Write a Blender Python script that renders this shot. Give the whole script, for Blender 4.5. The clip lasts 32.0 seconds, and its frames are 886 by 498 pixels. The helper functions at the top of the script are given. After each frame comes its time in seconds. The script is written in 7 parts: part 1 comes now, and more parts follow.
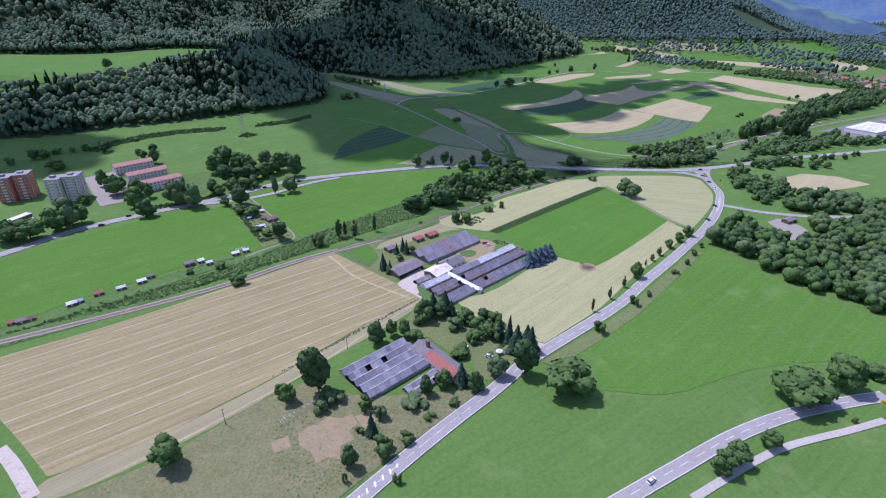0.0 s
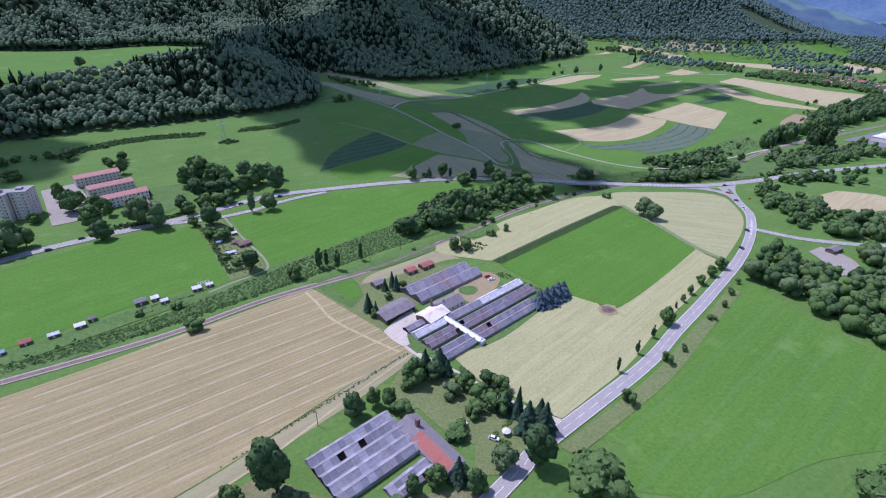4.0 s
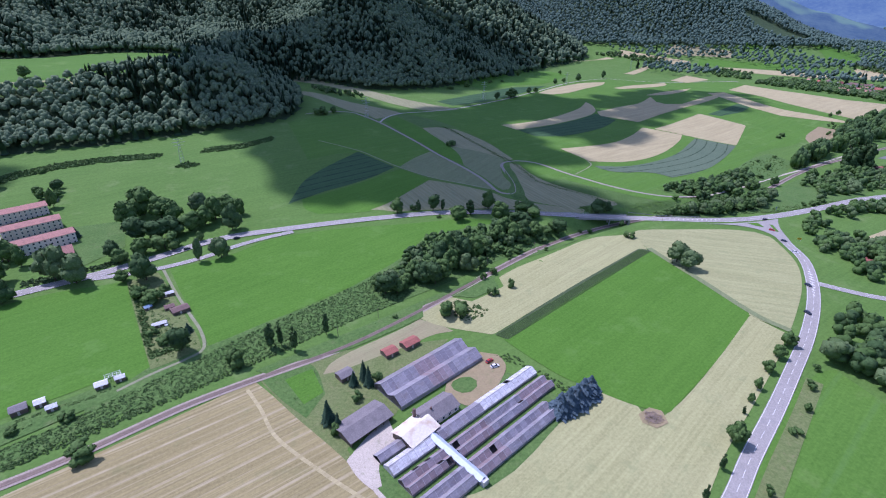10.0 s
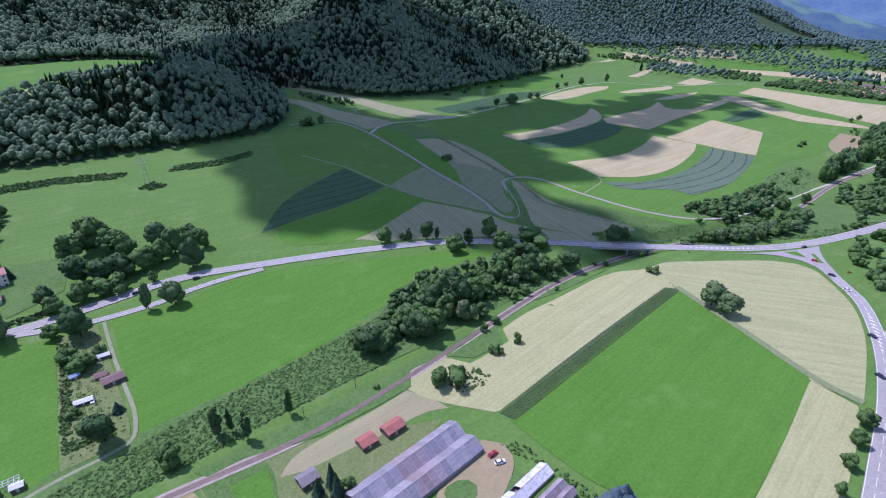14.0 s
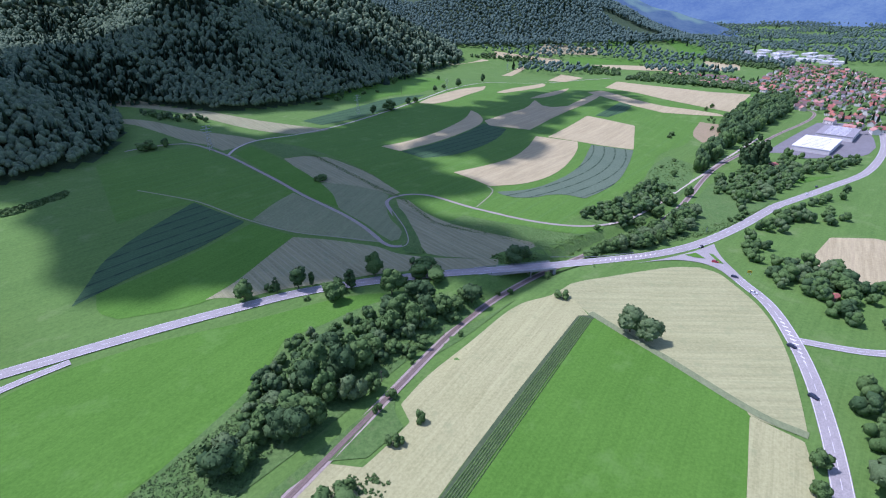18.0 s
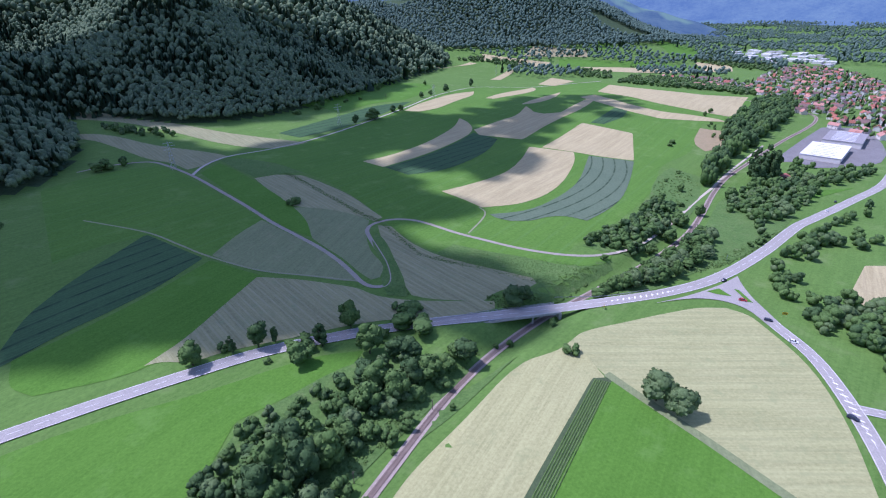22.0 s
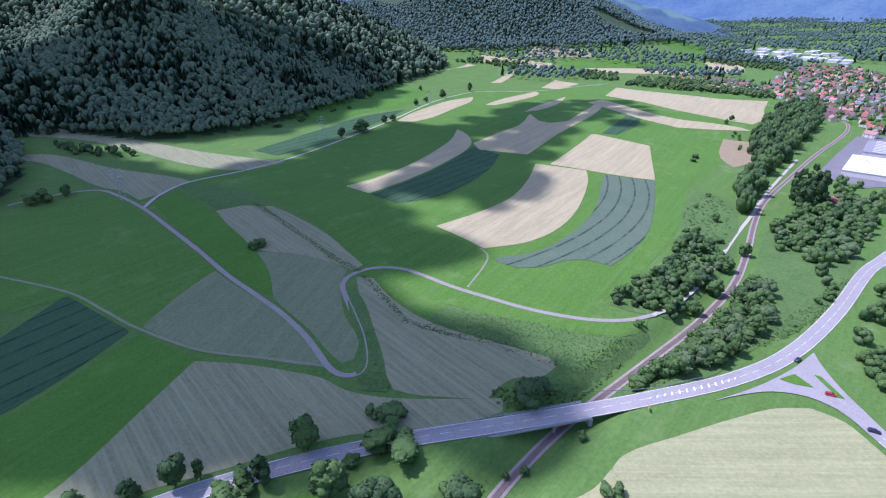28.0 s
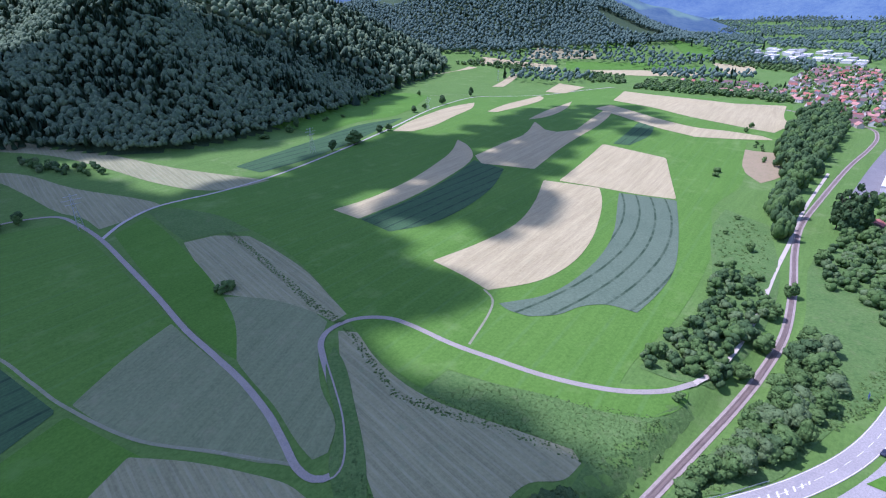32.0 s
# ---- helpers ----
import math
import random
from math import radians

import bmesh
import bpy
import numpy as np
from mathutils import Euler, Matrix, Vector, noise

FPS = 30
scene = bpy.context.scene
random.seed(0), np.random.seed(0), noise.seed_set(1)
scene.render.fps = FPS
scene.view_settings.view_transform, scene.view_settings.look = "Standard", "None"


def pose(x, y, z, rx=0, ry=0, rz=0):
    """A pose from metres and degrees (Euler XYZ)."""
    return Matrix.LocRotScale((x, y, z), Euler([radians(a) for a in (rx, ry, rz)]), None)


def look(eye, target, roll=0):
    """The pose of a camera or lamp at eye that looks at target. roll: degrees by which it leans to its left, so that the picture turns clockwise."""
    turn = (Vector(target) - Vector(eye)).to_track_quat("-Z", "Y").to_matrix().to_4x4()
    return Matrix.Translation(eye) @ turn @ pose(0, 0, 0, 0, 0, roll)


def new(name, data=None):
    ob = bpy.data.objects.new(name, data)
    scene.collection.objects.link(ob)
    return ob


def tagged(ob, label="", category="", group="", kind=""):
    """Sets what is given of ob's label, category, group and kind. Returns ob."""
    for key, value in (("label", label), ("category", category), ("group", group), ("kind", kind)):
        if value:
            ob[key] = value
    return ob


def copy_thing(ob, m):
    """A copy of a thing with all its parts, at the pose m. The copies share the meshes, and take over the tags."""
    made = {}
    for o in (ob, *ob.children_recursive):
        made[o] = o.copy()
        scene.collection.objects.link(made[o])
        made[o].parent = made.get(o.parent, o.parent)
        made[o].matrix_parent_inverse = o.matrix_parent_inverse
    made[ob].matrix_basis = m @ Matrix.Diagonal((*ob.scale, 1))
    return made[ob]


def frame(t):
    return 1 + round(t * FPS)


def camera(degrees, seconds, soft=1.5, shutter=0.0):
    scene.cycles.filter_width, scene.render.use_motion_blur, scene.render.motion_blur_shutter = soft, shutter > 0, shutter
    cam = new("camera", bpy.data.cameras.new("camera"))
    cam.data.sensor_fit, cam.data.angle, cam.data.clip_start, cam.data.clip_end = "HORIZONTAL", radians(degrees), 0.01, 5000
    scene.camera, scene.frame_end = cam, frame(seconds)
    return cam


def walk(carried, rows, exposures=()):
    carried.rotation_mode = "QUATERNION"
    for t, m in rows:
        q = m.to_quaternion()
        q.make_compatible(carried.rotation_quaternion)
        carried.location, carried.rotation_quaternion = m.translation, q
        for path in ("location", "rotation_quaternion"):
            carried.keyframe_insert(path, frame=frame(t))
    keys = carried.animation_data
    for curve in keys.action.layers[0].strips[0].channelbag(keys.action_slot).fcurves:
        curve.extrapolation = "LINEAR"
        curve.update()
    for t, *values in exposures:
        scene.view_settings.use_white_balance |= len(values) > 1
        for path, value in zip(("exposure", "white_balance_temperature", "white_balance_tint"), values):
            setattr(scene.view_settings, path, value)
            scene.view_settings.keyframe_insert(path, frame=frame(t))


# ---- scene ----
cam = camera(83.0, 32.0, 1.15)
PATH = [
    (0, (-0.00, 0.00, 162.80), (-0.82, 89.58, 118.37), 0.03),
    (0.5, (0.10, 7.00, 162.30), (-0.99, 96.54, 117.78), 0.10),
    (1, (0.21, 14.00, 161.84), (-1.04, 103.48, 117.22), 0.21),
    (1.5, (0.34, 20.99, 161.46), (-0.91, 110.42, 116.73), 0.32),
    (2, (0.50, 27.96, 161.18), (-0.63, 117.37, 116.40), 0.40),
    (2.5, (0.70, 34.93, 161.04), (-0.25, 124.31, 116.21), 0.41),
    (4.5, (1.69, 62.77, 161.16), (1.08, 152.20, 116.41), 0.48),
    (5, (1.94, 69.75, 161.17), (1.43, 159.19, 116.44), 0.45),
    (5.5, (2.17, 76.72, 161.14), (1.75, 166.18, 116.45), 0.46),
    (6, (2.40, 83.68, 161.04), (2.03, 173.17, 116.42), 0.49),
    (6.5, (2.61, 90.60, 160.87), (2.29, 180.13, 116.32), 0.50),
    (7, (2.82, 97.52, 160.65), (2.55, 187.08, 116.18), 0.51),
    (7.5, (3.03, 104.44, 160.42), (2.82, 194.04, 116.02), 0.53),
    (8, (3.25, 111.38, 160.23), (3.10, 201.00, 115.86), 0.56),
    (8.5, (3.50, 118.38, 160.10), (3.42, 207.99, 115.72), 0.58),
    (9, (3.77, 125.43, 160.00), (3.77, 215.04, 115.62), 0.60),
    (9.5, (4.08, 132.56, 159.89), (4.13, 222.20, 115.56), 0.60),
    (10, (4.44, 139.78, 159.72), (4.53, 229.46, 115.47), 0.56),
    (10.5, (4.84, 147.10, 159.47), (4.99, 236.82, 115.31), 0.50),
    (11, (5.25, 154.43, 159.20), (5.43, 244.18, 115.09), 0.43),
    (11.5, (5.63, 161.69, 158.96), (5.82, 251.45, 114.89), 0.34),
    (12, (5.95, 168.79, 158.83), (6.13, 258.56, 114.79), 0.32),
    (12.5, (6.20, 175.68, 158.85), (6.33, 265.47, 114.83), 0.34),
    (13, (6.52, 182.53, 158.89), (6.61, 272.33, 114.90), 0.30),
    (13.5, (7.10, 189.54, 158.82), (7.13, 279.37, 114.87), 0.17),
    (15.5, (13.76, 221.16, 155.88), (18.49, 310.89, 111.98), -0.04),
    (16, (15.77, 229.12, 155.07), (26.51, 318.38, 111.30), -0.21),
    (16.5, (17.51, 236.61, 154.56), (32.88, 325.24, 110.89), -0.37),
    (17, (19.02, 243.68, 154.31), (36.87, 331.88, 110.70), -0.47),
    (17.5, (20.42, 250.45, 154.25), (39.66, 338.37, 110.66), -0.50),
    (18, (21.82, 257.01, 154.29), (42.24, 344.68, 110.75), -0.53),
    (18.5, (23.31, 263.45, 154.37), (44.53, 350.97, 110.89), -0.58),
    (19, (24.90, 269.82, 154.46), (46.51, 357.27, 111.05), -0.64),
    (19.5, (26.57, 276.12, 154.57), (48.37, 363.55, 111.21), -0.72),
    (20, (28.31, 282.37, 154.68), (50.25, 369.80, 111.37), -0.77),
    (20.5, (30.13, 288.59, 154.80), (52.18, 376.00, 111.53), -0.80),
    (21, (31.99, 294.77, 154.92), (54.15, 382.18, 111.67), -0.84),
    (21.5, (33.90, 300.92, 155.04), (56.14, 388.30, 111.79), -0.88),
    (22, (35.83, 307.04, 155.17), (58.15, 394.37, 111.87), -0.93),
    (22.5, (37.78, 313.13, 155.31), (60.16, 400.41, 111.95), -1.00),
    (23, (39.74, 319.22, 155.44), (62.19, 406.48, 112.06), -1.06),
    (23.5, (41.74, 325.36, 155.56), (64.21, 412.61, 112.16), -1.10),
    (24, (43.78, 331.58, 155.65), (66.25, 418.83, 112.25), -1.15),
    (24.5, (45.85, 337.93, 155.71), (68.34, 425.16, 112.29), -1.19),
    (25, (47.96, 344.37, 155.76), (70.45, 431.59, 112.32), -1.21),
    (25.5, (50.09, 350.87, 155.83), (72.56, 438.09, 112.37), -1.27),
    (27.5, (58.56, 376.97, 156.56), (80.85, 464.22, 113.06), -1.33),
    (28, (60.64, 383.52, 156.92), (82.89, 470.77, 113.42), -1.39),
    (28.5, (62.70, 390.08, 157.35), (84.92, 477.34, 113.84), -1.44),
    (29, (64.76, 396.67, 157.81), (86.92, 483.93, 114.28), -1.46),
    (29.5, (66.81, 403.27, 158.24), (88.91, 490.53, 114.68), -1.46),
    (30, (68.89, 409.90, 158.58), (90.93, 497.16, 114.99), -1.49),
    (30.5, (71.00, 416.55, 158.79), (93.02, 503.81, 115.21), -1.53),
    (31, (73.13, 423.21, 158.89), (95.12, 510.50, 115.34), -1.60),
    (31.5, (75.28, 429.88, 158.93), (97.23, 517.20, 115.40), -1.67),
    (32, (77.44, 436.56, 158.92), (99.36, 523.89, 115.42), -1.71),
]
LIGHTING = [(0, 0.18, 5480, 37), (13, 0.26, 5420, 37), (17, 0.34, 5400, 37), (23, 0.39, 5380, 37), (28, 0.52, 5310, 39), (32, 0.57, 5290, 39)]
walk(cam, [(t, look(eye, target, roll)) for t, eye, target, roll in PATH], LIGHTING)

# ---- the lie of the land ----
RAIL = [(-470, 105), (-300, 180), (-164, 259), (-103, 309), (-51, 344), (-23, 368), (10, 401), (41, 433), (78, 474), (103, 497), (124, 512), (150, 527), (184, 543), (212, 556), (246, 572), (277, 588), (315, 611), (358, 646), (413, 695), (467, 738), (542, 785), (661, 855), (760, 908), (828, 950), (871, 993), (880, 1060), (860, 1200)]
FOOT = [(-1500, 100), (-900, 370), (-640, 545), (-560, 594), (-480, 612), (-430, 646), (-372, 671), (-310, 707), (-245, 753), (-207, 795), (-195, 850), (-212, 940), (-248, 1035), (-285, 1090), (-215, 1092), (-140, 1052), (-70, 1060), (-10, 1098), (60, 1172), (88, 1210), (138, 1280), (152, 1340), (225, 1440), (270, 1530), (400, 1760), (500, 1960), (500, 2100), (200, 2600)]
HILLS = [*FOOT, (-400, 5200), (-5200, 5200), (-5200, 160)]

TOWN = [(985, 1232), (1183, 1420), (1475, 1601), (1525, 1496), (1367, 1236), (813, 819), (786, 845), (847, 953), (866, 1026), (909, 1105)]
VILLAGE = [(964, 1529), (1055, 1444), (1088, 1340), (996, 1228), (925, 1328)]
WORKS = [(1574, 1969), (1771, 2068), (1830, 1820), (1551, 1483), (1530, 1613), (1470, 1750)]
HEDGED_GRAIN = [(329, 492), (382, 523), (412, 513), (426, 484), (392, 469), (362, 458), (340, 441), (331, 464)]
PARK = [(571, 781), (682, 847), (799, 913), (870, 893), (694, 743), (637, 738), (599, 745), (599, 773)]


def ease(a, b, v):
    v = np.clip((v - a) / (b - a), 0.0, 1.0)
    return v * v * (3 - 2 * v)


def bump(x, y, cx, cy, rx, ry, turn=0.0):
    c, s = math.cos(turn), math.sin(turn)
    u, v = ((x - cx) * c + (y - cy) * s) / rx, ((y - cy) * c - (x - cx) * s) / ry
    return np.exp(-(u * u + v * v))


def along(x, y, line):
    """Distance to a line of points, the length along it, and the side (positive on the left)."""
    best, run, side, base = np.full(np.shape(x), 1e9), np.zeros(np.shape(x)), np.zeros(np.shape(x)), 0.0
    for (ax, ay), (bx, by) in zip(line, line[1:]):
        dx, dy = bx - ax, by - ay
        length = max(math.hypot(dx, dy), 1e-6)
        t = np.clip(((x - ax) * dx + (y - ay) * dy) / length**2, 0, 1)
        off = np.hypot(x - ax - t * dx, y - ay - t * dy)
        near = off < best
        best = np.where(near, off, best)
        run = np.where(near, base + t * length, run)
        side = np.where(near, np.sign(dx * (y - ay) - dy * (x - ax)), side)
        base += length
    return best, run, side


def inside(x, y, outline):
    hit = np.zeros(np.shape(x), bool)
    n = len(outline)
    for i in range(n):
        (ax, ay), (bx, by) = outline[i], outline[(i + 1) % n]
        cross = (ay > y) != (by > y)
        with np.errstate(divide="ignore", invalid="ignore"):
            hit ^= cross & (x < (bx - ax) * (y - ay) / (by - ay + 1e-12) + ax)
    return hit


def rail_level(run):
    return -6.5 * ease(600, 725, run) * (1 - ease(850, 1050, run))


def land(x, y, cut=True):
    """The lie of the land: a flat valley floor that tips to the town, the field mound, the rail cutting and the wooded hills."""
    x, y = np.asarray(x, float), np.asarray(y, float)
    far = ease(380, 800, y)
    h = -22 * np.tanh((x - 90) / 280) * far + 7 * bump(x, y, 210, 800, 200, 190)
    h = h + 16 * ease(900, 1300, y) * (1 - ease(250, 600, x)) + 15 * bump(x, y, 610, 1110, 270, 190, 0.55)
    off, run, side = along(x, y, RAIL)
    h = h + (rail_level(run) * (1 - ease(4, 17, off)) if cut else 0)
    off, run, side = along(x, y, FOOT)
    deep = np.where(inside(x, y, HILLS), off, 0)
    shelf = 1 - ease(-300, -120, x + 0.25 * (y - 950))
    spur = 54 * ease(0, 120, deep) + 8 * ease(120, 320, deep) + 0.5 * np.maximum(deep - 320, 0)
    bluff = 0.46 * np.maximum(deep - 8, 0)
    hill = shelf * spur + (1 - shelf) * bluff
    h = h + np.minimum(hill, 240 + 0.12 * hill)
    rolling = 1 - shelf * (deep > 0) * (1 - ease(320, 420, deep))
    h = h + rolling * 12 * ease(60, 300, deep) * np.sin(x / 97 + 1) * np.sin(y / 131)
    # hills beyond the valley's end and beyond the town
    away = np.hypot(x, y - 200)
    h = h + 225 * bump(x, y, 860, 2520, 430, 370) + 150 * bump(x, y, 300, 2800, 420, 380)
    h = h + 120 * bump(x, y, 1330, 2640, 420, 330, 0.3) + 30 * bump(x, y, 1360, 2130, 260, 170, 0.5)
    h = h + rolling * 9 * ease(30, 120, h) * np.sin(x / 61 + 0.7) * np.sin(y / 83)
    h = h + 60 * ease(3300, 4600, away)
    h = h + 26 * ease(1300, 2600, x - 0.1 * y)
    return h


def height(x, y):
    return float(land(x, y))


# ---- daylight ----
SUN_FROM = Vector((-0.72, 0.42, 0.0)).normalized()
SUN_UP = radians(60)
world = bpy.data.worlds.new("sky")
scene.world = world
world.use_nodes = True
sky = world.node_tree.nodes.new("ShaderNodeTexSky")
sky.sky_type, sky.sun_disc = "NISHITA", False
sky.sun_elevation, sky.sun_rotation = SUN_UP, math.atan2(SUN_FROM.x, SUN_FROM.y)
sky.air_density, sky.dust_density, sky.ozone_density = 1.4, 1.2, 3.0
world.node_tree.links.new(sky.outputs[0], world.node_tree.nodes["Background"].inputs[0])
world.node_tree.nodes["Background"].inputs[1].default_value = 0.12
sun = new("sun", bpy.data.lights.new("sun", "SUN"))
sun.data.energy, sun.data.angle, sun.data.color = 3.5, radians(0.55), (1.0, 0.97, 0.92)
sun.matrix_world = look(SUN_FROM * math.cos(SUN_UP) * 900 + Vector((0, 0, math.sin(SUN_UP) * 900)), (0, 0, 0))


# ---- materials ----
class Nodes:
    """A short way to write node trees."""

    def __init__(self, name, rough=0.9, metal=0.0, gloss=0.25):
        self.mat = bpy.data.materials.new(name)
        self.mat.use_nodes = True
        self.tree = self.mat.node_tree
        self.out = self.tree.nodes["Principled BSDF"]
        self.out.inputs["Roughness"].default_value = rough
        self.out.inputs["Metallic"].default_value = metal
        self.out.inputs["Specular IOR Level"].default_value = gloss
        self.place = self.node("ShaderNodeNewGeometry").outputs["Position"]

    def node(self, kind, **sets):
        n = self.tree.nodes.new(kind)
        for key, value in sets.items():
            setattr(n, key, value)
        return n

    def put(self, socket, value):
        if isinstance(value, bpy.types.NodeSocket):
            self.tree.links.new(value, socket)
        else:
            socket.default_value = value

    def math(self, op, a, b=0.0, clamp=False):
        n = self.node("ShaderNodeMath", operation=op, use_clamp=clamp)
        self.put(n.inputs[0], a)
        self.put(n.inputs[1], b)
        return n.outputs[0]

    def noise(self, size, detail=3.0, rough=0.55, where=None):
        n = self.node("ShaderNodeTexNoise")
        self.put(n.inputs["Vector"], where or self.place)
        n.inputs["Scale"].default_value, n.inputs["Detail"].default_value, n.inputs["Roughness"].default_value = 1 / size, detail, rough
        return n.outputs["Fac"]

    def ramp(self, value, lo, hi):
        n = self.node("ShaderNodeMapRange")
        self.put(n.inputs[0], value)
        n.inputs[1].default_value, n.inputs[2].default_value = lo, hi
        return n.outputs[0]

    def mix(self, fac, a, b, blend="MIX"):
        n = self.node("ShaderNodeMix", data_type="RGBA", blend_type=blend)
        self.put(n.inputs[0], fac)
        self.put(n.inputs[6], a if isinstance(a, bpy.types.NodeSocket) else (*a, 1))
        self.put(n.inputs[7], b if isinstance(b, bpy.types.NodeSocket) else (*b, 1))
        return n.outputs[2]

    def turned(self, degrees, stretch=(1, 1, 1)):
        n = self.node("ShaderNodeMapping", vector_type="POINT")
        self.put(n.inputs["Vector"], self.place)
        n.inputs["Rotation"].default_value = (0, 0, radians(-degrees))
        s = self.node("ShaderNodeVectorMath", operation="MULTIPLY")
        self.put(s.inputs[0], n.outputs[0])
        s.inputs[1].default_value = stretch
        return s.outputs[0]

    def axis(self, vector, n):
        s = self.node("ShaderNodeSeparateXYZ")
        self.put(s.inputs[0], vector)
        return s.outputs[n]

    def bump(self, value, depth):
        n = self.node("ShaderNodeBump")
        n.inputs["Strength"].default_value, n.inputs["Distance"].default_value = 1.0, depth
        self.put(n.inputs["Height"], value)
        self.put(self.out.inputs["Normal"], n.outputs[0])

    def done(self, colour):
        self.put(self.out.inputs["Base Color"], colour if isinstance(colour, bpy.types.NodeSocket) else (*colour, 1))
        return self.mat


def land_material(name, low, high, worn=None, patch=35.0, grain=1.6, lines=None, depth=0.25, streak=None, force=0.75):
    """Grass, crops and stubble: two scales of variation, worn patches, and lines of drilling or wheels along an angle."""
    m = Nodes(name, 0.95, 0.0, 0.15)
    broad = m.ramp(m.noise(patch, 4), 0.35, 0.68)
    fine = m.noise(grain, 5, 0.7)
    colour = m.mix(broad, low, high)
    colour = m.mix(0.55, colour, m.mix(m.ramp(fine, 0.3, 0.72), tuple(c * 0.62 for c in low), tuple(min(c * 1.35, 1) for c in high)))
    if streak is not None:
        thin = m.noise(0.9, 3, 0.6, m.turned(streak, (0.03, 1, 1)))
        broad_thin = m.noise(4.5, 3, 0.6, m.turned(streak, (0.04, 1, 1)))
        both = m.math("ADD", m.math("MULTIPLY", thin, 0.5), m.math("MULTIPLY", broad_thin, 0.5))
        colour = m.mix(m.math("MULTIPLY", m.ramp(both, 0.38, 0.62), force), m.mix(0.35, colour, tuple(c * 0.6 for c in low)), m.mix(0.6, colour, tuple(min(c * 1.25, 1) for c in high)))
    if worn:
        spots = m.ramp(m.noise(patch * 0.4, 6, 0.65), 0.56, 0.74)
        colour = m.mix(m.math("MULTIPLY", spots, 0.7), colour, worn)
    for angle, period, width, tone, share in lines or ():
        wander = m.math("MULTIPLY", m.noise(45.0, 1), period * 0.12)
        if isinstance(angle, tuple):  # wheel lines that bend round a point
            gone = m.node("ShaderNodeVectorMath", operation="DISTANCE")
            m.put(gone.inputs[0], m.node("ShaderNodeVectorMath", operation="MULTIPLY").outputs[0])
            flat = gone.inputs[0].links[0].from_node
            m.put(flat.inputs[0], m.place)
            flat.inputs[1].default_value, gone.inputs[1].default_value = (1, 1, 0), (*angle, 0)
            across = m.math("ADD", gone.outputs["Value"], m.math("MULTIPLY", wander, 0.4))
        else:
            across = m.math("ADD", m.axis(m.turned(angle), 1), wander)
        saw = m.math("ABSOLUTE", m.math("SUBTRACT", m.math("FRACT", m.math("DIVIDE", across, period)), 0.5))
        mask = m.math("MULTIPLY", m.ramp(saw, width / period * 0.5 + 0.06, width / period * 0.5), m.math("MULTIPLY", m.ramp(m.noise(9.0, 3), 0.25, 0.6), share))
        colour = m.mix(mask, colour, tone)
    m.bump(fine, depth)
    return m.done(colour)


